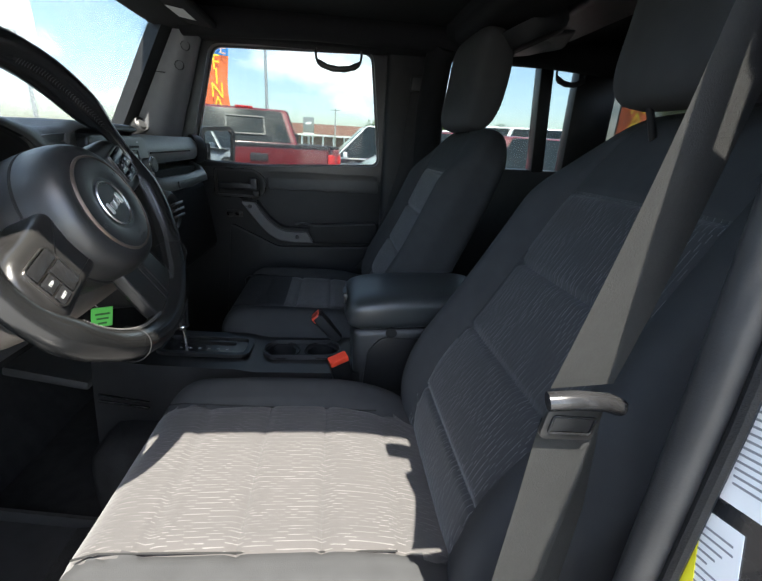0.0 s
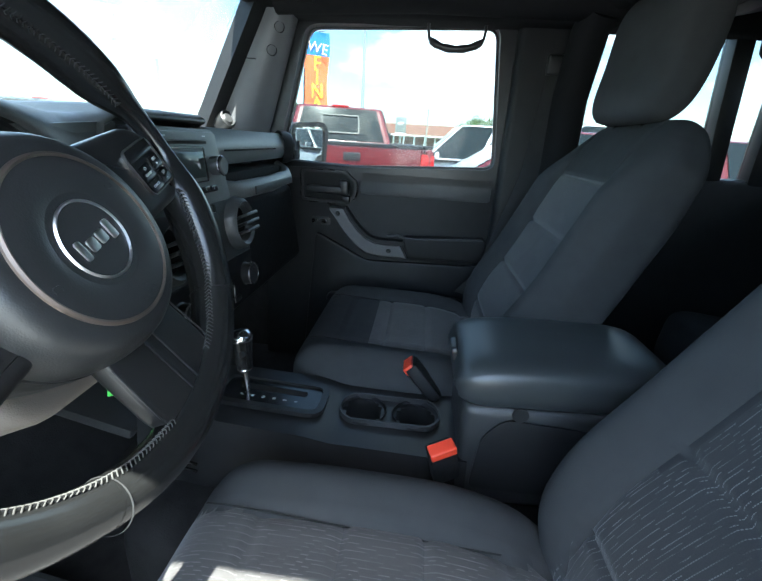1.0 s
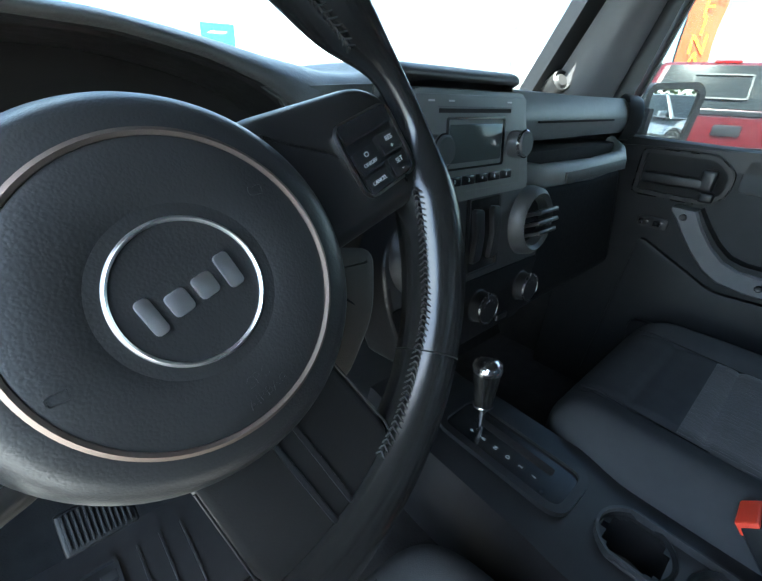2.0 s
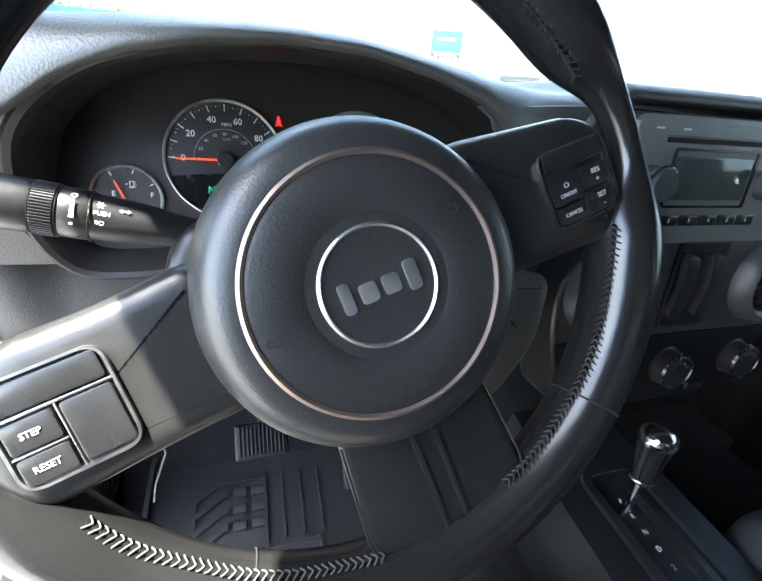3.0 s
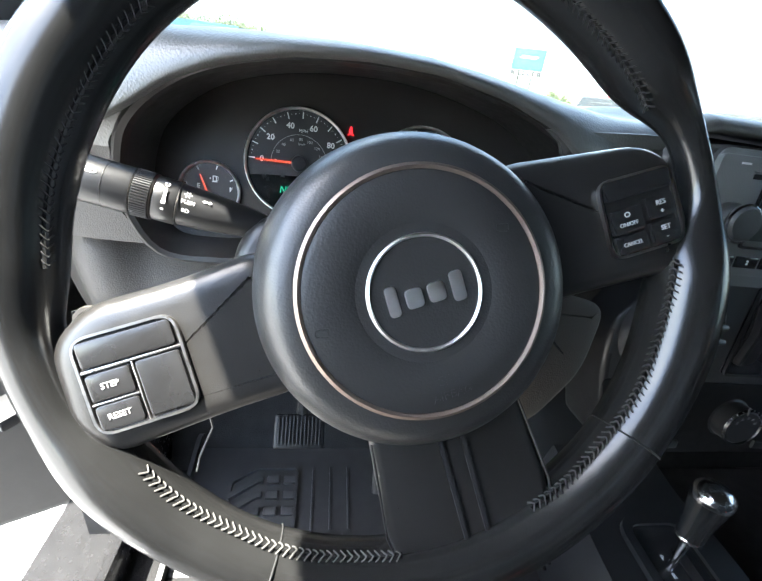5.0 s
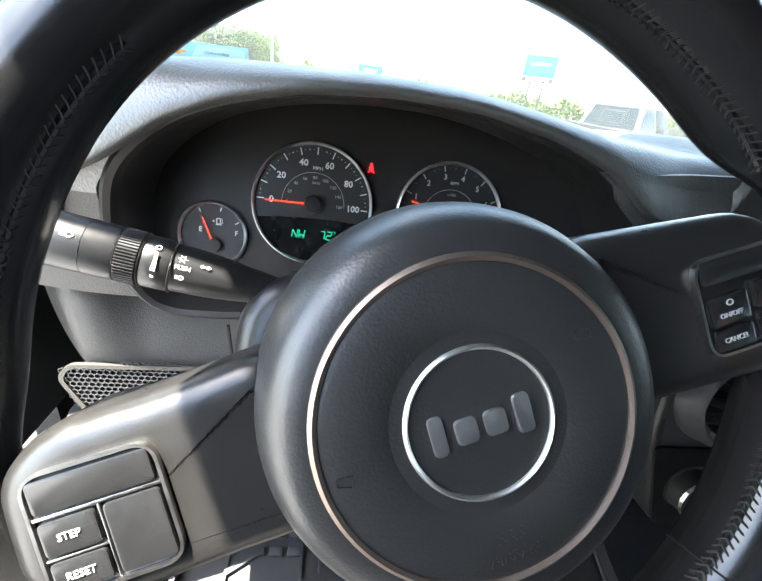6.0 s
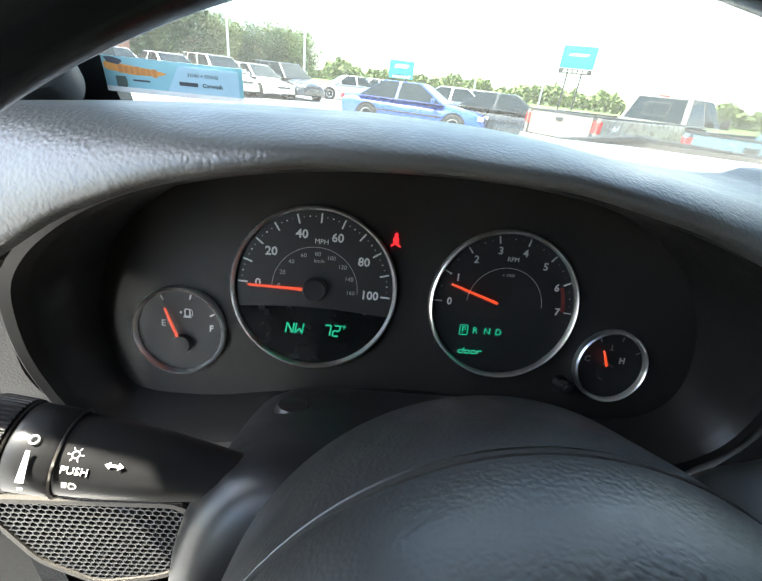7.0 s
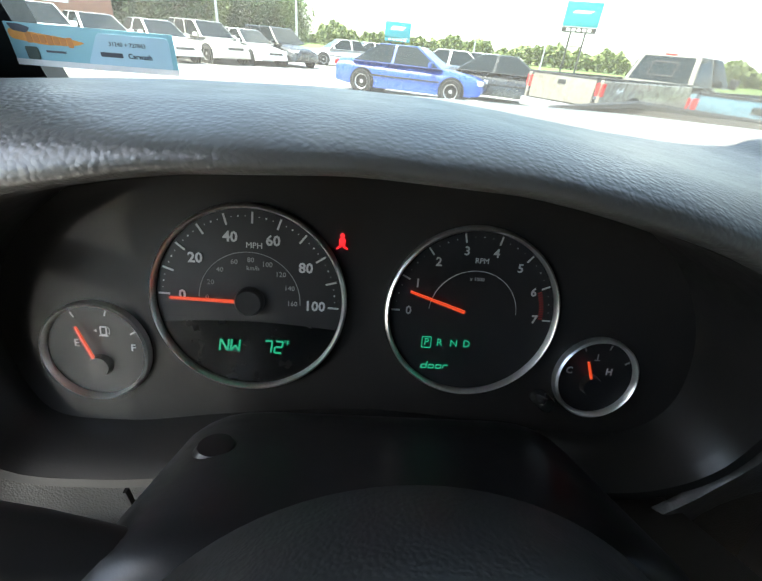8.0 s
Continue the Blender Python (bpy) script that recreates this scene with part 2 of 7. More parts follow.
def clear_plastic(name, share):
    """A clear cover that mirrors a small, even share of the light."""
    m = bpy.data.materials.new(name)
    m.use_nodes = True
    n, l = m.node_tree.nodes, m.node_tree.links
    n.clear()
    out, mix = n.new("ShaderNodeOutputMaterial"), n.new("ShaderNodeMixShader")
    see, shine = n.new("ShaderNodeBsdfTransparent"), n.new("ShaderNodeBsdfGlossy")
    shine.inputs["Roughness"].default_value = 0.06
    mix.inputs["Fac"].default_value = share
    l.new(see.outputs["BSDF"], mix.inputs[1])
    l.new(shine.outputs["BSDF"], mix.inputs[2])
    l.new(mix.outputs["Shader"], out.inputs["Surface"])
    return m


LENS = clear_plastic("cluster_lens", 0.008)

# ---- mesh helpers ----


def finish(bm, name, smooth=True):
    bmesh.ops.recalc_face_normals(bm, faces=bm.faces[:])
    me = bpy.data.meshes.new(name)
    bm.to_mesh(me)
    bm.free()
    if smooth:
        me.polygons.foreach_set("use_smooth", [True] * len(me.polygons))
        me.set_sharp_from_angle(angle=radians(38))
    return me


def solo(name, bm, material, label="", category="", group="", kind="", at=None, smooth=True):
    ob = new(name, finish(bm, name, smooth))
    ob.data.materials.append(material)
    if at is not None:
        ob.matrix_world = at
    return tagged(ob, label, category, group, kind)


def part(name, bm, material, parent, label="", at=None, smooth=True):
    ob = new(name, finish(bm, name, smooth))
    ob.data.materials.append(material)
    ob.parent = parent
    if at is not None:
        ob.matrix_basis = at
    return tagged(ob, label)


def thing(name, label, category, at=None, group="", kind=""):
    ob = new(name)
    ob.empty_display_size = 0.05
    if at is not None:
        ob.matrix_world = at
    return tagged(ob, label, category, group, kind)


def box(size, at=None, bevel=0.0, seg=2, bm=None):
    """A box with rounded edges; at: a pose or a place."""
    own = bmesh.new()
    bmesh.ops.create_cube(own, size=1.0)
    bmesh.ops.scale(own, vec=size, verts=own.verts)
    if bevel:
        bmesh.ops.bevel(own, geom=own.edges[:], offset=min(bevel, min(size) * 0.49), segments=seg, affect="EDGES", profile=0.6)
    m = at if isinstance(at, Matrix) else Matrix.Translation(at or (0, 0, 0))
    own.transform(m)
    return join(bm, own)


def join(bm, own):
    if bm is None:
        return own
    me = bpy.data.meshes.new("tmp")
    own.to_mesh(me)
    own.free()
    bm.from_mesh(me)
    bpy.data.meshes.remove(me)
    return bm


def lathe(profile, seg=48, at=None, bm=None, cap=True):
    """Turns (radius, height) pairs round the z axis."""
    own = bmesh.new()
    rings = []
    for r, h in profile:
        rings.append([own.verts.new((r * math.cos(a), r * math.sin(a), h)) for a in (2 * math.pi * i / seg for i in range(seg))] if r > 1e-6 else [own.verts.new((0, 0, h))])
    for a, b in zip(rings, rings[1:]):
        for i in range(seg):
            j = (i + 1) % seg
            if len(a) == 1 and len(b) > 1:
                own.faces.new((a[0], b[i], b[j]))
            elif len(b) == 1 and len(a) > 1:
                own.faces.new((a[i], a[j], b[0]))
            elif len(a) > 1:
                own.faces.new((a[i], a[j], b[j], b[i]))
    if cap:
        for ring in (rings[0], rings[-1]):
            if len(ring) > 2:
                own.faces.new(ring)
    if at is not None:
        own.transform(at)
    return join(bm, own)


def tube(points, radius, seg=10, closed=False, bm=None, flat=1.0, up=None):
    """A round or oval bar swept along points; radius: one number or one for each point."""
    own = bmesh.new()
    pts = [Vector(p) for p in points]
    n = len(pts)
    rad = [radius] * n if isinstance(radius, (int, float)) else radius
    rings, side = [], None
    for i, p in enumerate(pts):
        d = (pts[(i + 1) % n] - pts[i - 1]) if closed else (pts[min(i + 1, n - 1)] - pts[max(i - 1, 0)])
        d.normalize()
        if up is not None:
            side = d.cross(Vector(up))
        elif side is None:
            side = d.orthogonal()
        side = (side - d * side.dot(d)).normalized()
        other = d.cross(side)
        rings.append([own.verts.new(p + (side * math.cos(a) + other * math.sin(a) * flat) * rad[i]) for a in (2 * math.pi * k / seg for k in range(seg))])
    last = n if closed else n - 1
    for i in range(last):
        a, b = rings[i], rings[(i + 1) % n]
        for k in range(seg):
            own.faces.new((a[k], a[(k + 1) % seg], b[(k + 1) % seg], b[k]))
    if not closed:
        own.faces.new(rings[0])
        own.faces.new(rings[-1])
    return join(bm, own)


def sheet(f, nu, nv, thick=0.0, bm=None, close_u=False):
    """A surface from f(u, v) with u and v in 0..1; thick gives it a back."""
    own = bmesh.new()
    grid = [[own.verts.new(f(i / nu, j / nv)) for j in range(nv + 1)] for i in range(nu + (0 if close_u else 1))]
    rows = len(grid)
    for i in range(nu):
        for j in range(nv):
            own.faces.new((grid[i][j], grid[(i + 1) % rows][j], grid[(i + 1) % rows][j + 1], grid[i][j + 1]))
    bmesh.ops.remove_doubles(own, verts=own.verts[:], dist=1e-6)
    if thick:
        bmesh.ops.recalc_face_normals(own, faces=own.faces[:])
        bmesh.ops.solidify(own, geom=own.faces[:], thickness=thick)
    return join(bm, own)


def prism(outline, depth, at=None, bevel=0.0, bm=None, seg=2):
    """A flat outline in x, y pushed out by depth along z, with rounded edges."""
    own = bmesh.new()
    f = own.faces.new([own.verts.new((x, y, 0)) for x, y in outline])
    r = bmesh.ops.extrude_face_region(own, geom=[f])
    bmesh.ops.translate(own, vec=(0, 0, depth), verts=[v for v in r["geom"] if isinstance(v, bmesh.types.BMVert)])
    if bevel:
        es = [e for e in own.edges if abs(e.verts[0].co.z - e.verts[1].co.z) < 1e-7]
        bmesh.ops.bevel(own, geom=es, offset=bevel, segments=seg, affect="EDGES", profile=0.6)
    if at is not None:
        own.transform(at)
    return join(bm, own)


def round_outline(points, radius, seg=5):
    """The corners of a polygon rounded off."""
    out, n = [], len(points)
    for i in range(n):
        p, a, b = Vector(points[i]), Vector(points[i - 1]), Vector(points[(i + 1) % n])
        r = min(radius, (a - p).length * 0.48, (b - p).length * 0.48)
        s, e = p + (a - p).normalized() * r, p + (b - p).normalized() * r
        for k in range(seg + 1):
            t = k / seg
            out.append(tuple((1 - t) ** 2 * s + 2 * t * (1 - t) * p + t * t * e))
    return out


def rect(w, h, r, seg=5, cx=0.0, cy=0.0):
    return round_outline([(cx - w / 2, cy - h / 2), (cx + w / 2, cy - h / 2), (cx + w / 2, cy + h / 2), (cx - w / 2, cy + h / 2)], r, seg)


def frame_of(outline, width, depth, at=None, bm=None, bevel=0.0):
    """A raised rim that follows an outline."""
    own = bmesh.new()
    c = sum((Vector(p) for p in outline), Vector((0, 0))) / len(outline)
    n = len(outline)
    inner = []
    for i in range(n):
        a, p, b = Vector(outline[i - 1]), Vector(outline[i]), Vector(outline[(i + 1) % n])
        d = (b - a).normalized()
        q = Vector((-d.y, d.x))
        if q.dot(c - p) < 0:
            q = -q
        inner.append(p + q * width)
    rings = [[own.verts.new((*p, z)) for p in loop] for loop, z in ((outline, 0), (outline, depth), (inner, depth), (inner, 0))]
    for k in range(4):
        a, b = rings[k], rings[(k + 1) % 4]
        for i in range(n):
            own.faces.new((a[i], a[(i + 1) % n], b[(i + 1) % n], b[i]))
    if at is not None:
        own.transform(at)
    return join(bm, own)


def words(text, size, at=None, align="CENTER", depth=0.0002, bm=None, squeeze=1.0, bold=0.0):
    """Raised lettering in the built-in font; it lies in x, y and reads along x."""
    cu = bpy.data.curves.new("words", "FONT")
    cu.body, cu.size, cu.align_x, cu.align_y, cu.extrude, cu.resolution_u = text, size, align, "CENTER", depth, 2
    cu.offset = bold
    ob = bpy.data.objects.new("words", cu)
    scene.collection.objects.link(ob)
    dg = bpy.context.evaluated_depsgraph_get()
    me = bpy.data.meshes.new_from_object(ob.evaluated_get(dg))
    bpy.data.objects.remove(ob)
    bpy.data.curves.remove(cu)
    own = bmesh.new()
    own.from_mesh(me)
    bpy.data.meshes.remove(me)
    own.transform((at or Matrix()) @ Matrix.Diagonal((squeeze, 1, 1, 1)))
    return join(bm, own)


def axes_at(origin, right, up):
    """A pose from an origin, the way to the right and the way up; z comes out of the face."""
    u = Vector(right).normalized()
    n = u.cross(Vector(up)).normalized()
    v = n.cross(u)
    return Matrix.Translation(origin) @ Matrix((u, v, n)).transposed().to_4x4()


def two_tone(ob, second, test):
    ob.data.materials.append(second)
    for p in ob.data.polygons:
        if test(p.center, p.normal):
            p.material_index = 1


def smooth_step(a, b, x):
    t = min(1.0, max(0.0, (x - a) / (b - a)))
    return t * t * (3 - 2 * t)


def interp(x, table):
    if x <= table[0][0]:
        return table[0][1]
    for (a, va), (b, vb) in zip(table, table[1:]):
        if x <= b:
            t = (x - a) / (b - a)
            t = t * t * (3 - 2 * t)
            return va + (vb - va) * t
    return table[-1][1]

# ---- the vehicle's shell: floor, firewall, doors, pillars, roof ----
ROOF_Z = 1.68


def plate(pts, thick, way):
    """A flat or slightly bent four-sided plate with thickness along way."""
    bm = bmesh.new()
    a = [bm.verts.new(p) for p in pts]
    b = [bm.verts.new(Vector(p) + Vector(way).normalized() * thick) for p in pts]
    n = len(pts)
    bm.faces.new(a)
    bm.faces.new(b[::-1])
    for i in range(n):
        bm.faces.new((a[i], b[i], b[(i + 1) % n], a[(i + 1) % n]))
    return bm


def band(upper, lower, depth, at):
    """A raised strip between two rows of points, pushed out along z, with softened edges."""
    bm = bmesh.new()
    n = len(upper)
    ring = []
    for (ux, uy), (lx, ly) in zip(upper, lower):
        u, l = Vector((ux, uy)), Vector((lx, ly))
        e = (l - u) * 0.10
        ring.append([bm.verts.new((*p, z)) for p, z in ((u, 0), (u, depth * 0.88), (u + e, depth), (l - e, depth), (l, depth * 0.88), (l, 0))])
    for a, b in zip(ring, ring[1:]):
        for i in range(5):
            bm.faces.new((a[i], a[i + 1], b[i + 1], b[i]))
    bm.faces.new(ring[0])
    bm.faces.new(ring[-1])
    bm.transform(at)
    return bm


def shell():
    bm = box((1.52, 2.32, 0.05), (0.0, -0.82, 0.535))
    box((0.40, 1.5, 0.20), pose(0.02, -0.75, 0.64, 0, 0, 0), 0.06, 3, bm)
    solo("floor", bm, CARPET, "dark carpeted footwell floor with a raised tunnel", "floor", kind="structure")
    bm = plate([(-0.76, 0.34, 0.50), (0.76, 0.34, 0.50), (0.76, 0.36, 1.30), (-0.76, 0.36, 1.30)], 0.03, (0, 1, 0))
    bm2 = plate([(-0.76, 0.235, 0.565), (0.76, 0.235, 0.565), (0.76, 0.338, 0.80), (-0.76, 0.338, 0.80)], 0.02, (0, 0.7, -0.7))
    for x0, y0 in ((0.765, -0.02), (-0.705, 0.055)):
        solo("wall_kick_panel", plate([(x0, y0, 0.5), (x0, 0.37, 0.5), (x0, 0.37, 1.30), (x0, y0, 1.30)], 0.03 if x0 > 0 else -0.03, (1, 0, 0)), CARPET, "dark carpeted footwell side panel", "kick panel", kind="structure")
    solo("wall_firewall", join(bm, bm2), CARPET, "dark carpeted firewall and toe board", "firewall", kind="structure")
    # roof: hard top with a headliner, its front header and side rails
    bm = box((1.37, 1.95, 0.035), (0.045, -0.93, ROOF_Z + 0.02), 0.015)
    for x, w in ((-0.60, 0.08), (0.68, 0.12)):
        box((w, 1.75, 0.08), (x, -0.90, ROOF_Z - 0.025), 0.03, 3, bm)
    box((1.40, 0.15, 0.075), (0, 0.0, ROOF_Z - 0.02), 0.03, 3, bm)
    # two unseen blocks added to the left roof edge to shape the shade inside
    box((0.17, 0.26, 0.06), (-0.685, -0.045, ROOF_Z - 0.005), 0.02, 3, bm)
    box((0.16, 1.26, 0.07), (-0.69, -1.345, ROOF_Z + 0.005), 0.02, 3, bm)
    solo("ceiling", bm, HEADLINER, "black headliner of a hard top with side rails", "roof", kind="structure")
    bm = box((1.50, 0.04, 1.14), (0, -1.98, 1.12), 0.01)
    solo("wall_tailgate", bm, PLASTIC, "dark closed tailgate wall", "tailgate", kind="structure")


shell()



def passenger_door():
    d = thing("door_1", "black front passenger door with a lowered-sill window and moulded trim panel", "car door", kind="structure")
    # inner trim panel
    bm = box((0.05, 0.76, 0.70), pose(0.735, -0.305, 0.885, 1.8, 0, 0), 0.015)
    part("trim_panel", bm, DOOR_BLACK, d)
    bm = prism(rect(0.40, 0.066, 0.012, cx=0.44, cy=1.188), 0.006, axes_at((0.712, 0, 0), (0, -1, 0), (0, 0, 1)) , 0.002)
    part("upper_band", bm, PLASTIC, d)
    # window frame
    W = [(0.030, 1.222), (-0.068, 1.610), (-0.602, 1.626), (-0.642, 1.252)]
    bm = bmesh.new()
    ax = axes_at((0.706, 0, 0), (0, 1, 0), (0, 0, 1))
    O = [(0.085, 1.19), (-0.045, 1.668), (-0.655, 1.672), (-0.70, 1.20)]
    outer = [O[0], O[1], O[2], O[3]]
    ring = [(outer[i], W[i]) for i in range(4)]
    own = bmesh.new()
    inn, out = round_outline(W, 0.035, 5), round_outline(outer, 0.03, 5)
    vs = []
    for x in (0.706, 0.766):
        vs.append(([own.verts.new((x, y, z)) for y, z in inn], [own.verts.new((x, y, z)) for y, z in out]))
    n = len(inn)
    for i in range(n):
        j = (i + 1) % n
        (a, b), (c, e) = vs
        own.faces.new((a[i], a[j], b[j], b[i]))
        own.faces.new((c[i], e[i], e[j], c[j]))
        own.faces.new((a[i], c[i], c[j], a[j]))
        own.faces.new((b[i], b[j], e[j], e[i]))
    part("window_frame", own, PLASTIC_SMOOTH, d, "black window frame with a rubber run")
    bm = frame_of(inn, 0.006, 0.010, axes_at((0.738, 0, 0), (0, 1, 0), (0, 0, 1)))
    part("window_seal", bm, RUBBER, d)
    bm = prism(inn, 0.004, axes_at((0.744, 0, 0), (0, 1, 0), (0, 0, 1)))
    g = part("window_pane", bm, SIDE_GLASS, d, "lightly tinted side window glass", smooth=False)
    g.visible_shadow = False
    # inside handle in its round-ended bezel
    ax = axes_at((0.708, 0, 0), (0, -1, 0), (0, 0, 1))
    hx, hz = 0.140, 1.174
    ol = round_outline([(hx - 0.088, hz - 0.052), (hx + 0.06, hz - 0.055), (hx + 0.092, hz - 0.03), (hx + 0.092, hz + 0.02), (hx + 0.055, hz + 0.05), (hx - 0.088, hz + 0.05)], 0.016, 4)
    b = part("handle_bezel", frame_of(ol, 0.011, 0.014, ax), PLASTIC_SMOOTH, d, "raised black bezel round the door handle")
    part("bezel_edge", frame_of(ol, 0.003, 0.0158, ax), GLOSS_BLACK, d)
    bm = prism(ol, 0.004, ax)
    part("handle_recess", bm, SEAM, d)
    bm = box((0.014, 0.118, 0.024), (0.690, -0.128, 1.163), 0.008, 3)
    box((0.020, 0.03, 0.045), (0.693, -0.19, 1.172), 0.008, 3, bm)
    part("door_handle", bm, PLASTIC_SMOOTH, d, "black pull handle")
    bm = box((0.012, 0.026, 0.020), (0.692, -0.198, 1.138), 0.006, 3)
    part("lock_button", bm, PLASTIC_SMOOTH, d)
    # lock switch
    bm = prism(rect(0.062, 0.026, 0.008, cx=0.115, cy=1.062), 0.005, ax, 0.002)
    part("lock_switch", bm, PLASTIC_SMOOTH, d)
    bm = box((0.006, 0.02, 0.012), (0.700, -0.098, 1.062), 0.002)
    box((0.006, 0.02, 0.012), (0.700, -0.128, 1.062), 0.002, 2, bm)
    part("rocker", bm, GLOSS_BLACK, d)
    # grey diagonal grab handle that runs into the armrest
    hm = axes_at((0.706, 0, 0), (0, -1, 0), (0, 0, 1))
    upper = [(0.150, 1.113), (0.196, 1.112), (0.216, 1.078), (0.242, 1.046), (0.270, 1.022), (0.300, 1.010), (0.340, 1.008), (0.376, 1.008)]
    lower = [(0.150, 1.104), (0.164, 1.086), (0.186, 1.054), (0.212, 1.022), (0.240, 0.994), (0.272, 0.974), (0.320, 0.966), (0.400, 0.966)]
    part("grab_handle", band(upper, lower, 0.036, hm), PLASTIC_GREY, d, "grey diagonal grab handle with two screws")
    up2 = [(0.200, 1.116), (0.224, 1.082), (0.250, 1.052), (0.278, 1.030), (0.306, 1.022), (0.345, 1.021), (0.384, 1.020)]
    part("handle_edge", band(up2, [(x - 0.004, z - 0.014) for x, z in up2], 0.030, hm), DOOR_BLACK, d)
    for y, z in ((-0.176, 1.094), (-0.342, 0.987)):
        m = axes_at((0.6695, y, z), (0, -1, 0), (0, 0, 1))
        part("screw", lathe([(0.0, 0.0012), (0.004, 0.0012), (0.006, 0.002), (0.0075, 0.0), (0.0075, -0.004)], 20, m), PLASTIC_SMOOTH, d)
    # armrest shelf and map pocket
    ol = round_outline([(0.385, 1.034), (0.405, 1.036), (0.64, 1.046), (0.64, 0.976), (0.405, 0.968)], 0.010, 4)
    part("armrest_lip", tube([(0.672, -0.335, 1.036), (0.668, -0.365, 1.042), (0.668, -0.392, 1.035), (0.668, -0.420, 1.033), (0.668, -0.63, 1.046)], 0.004, 8), PLASTIC, d)
    part("armrest", prism(ol, 0.045, axes_at((0.712, 0, 0), (0, -1, 0), (0, 0, 1)), 0.005, seg=3), DOOR_BLACK, d)
    ol = round_outline([(0.10, 1.03), (0.27, 0.945), (0.66, 0.955), (0.66, 0.60), (0.06, 0.60)], 0.02, 4)
    part("lower_panel", prism(ol, 0.020, axes_at((0.712, 0, 0), (0, -1, 0), (0, 0, 1)), 0.008), DOOR_BLACK, d)
    ol = round_outline([(0.14, 0.83), (0.60, 0.845), (0.60, 0.68), (0.16, 0.66)], 0.03, 4)
    part("map_pocket", prism(ol, 0.022, axes_at((0.694, 0, 0), (0, -1, 0), (0, 0, 1)), 0.008), DOOR_BLACK, d)
    # outside mirror
    m = thing("door_mirror", "black outside mirror on the passenger door", "mirror")
    ol = round_outline([(0.0, -0.075), (0.15, -0.085), (0.165, 0.07), (0.14, 0.095), (0.0, 0.085)], 0.03, 5)
    at = axes_at((0.90, 0.025, 1.272), (0.80, -0.60, 0), (0, 0, 1))
    part("housing", prism(ol, 0.075, at @ pose(-0.02, 0, -0.078), 0.02, seg=3), PLASTIC, m)
    inner = round_outline([(0.014, -0.062), (0.140, -0.070), (0.150, 0.062), (0.13, 0.080), (0.014, 0.070)], 0.02, 5)
    part("mirror_rim", frame_of(ol, 0.016, 0.012, at @ pose(-0.02, 0, -0.006)), PLASTIC_SMOOTH, m)
    part("mirror_glass", prism(inner, 0.002, at @ pose(-0.02, 0, -0.002)), principled("mirror_silver", (0.85, 0.87, 0.87), 0.01, 1.0), m, "flat mirror glass", smooth=False)
    part("mirror_arm", tube([(0.77, 0.035, 1.200), (0.84, 0.045, 1.195), (0.94, 0.03, 1.20)], 0.022, 12), PLASTIC, m)


passenger_door()


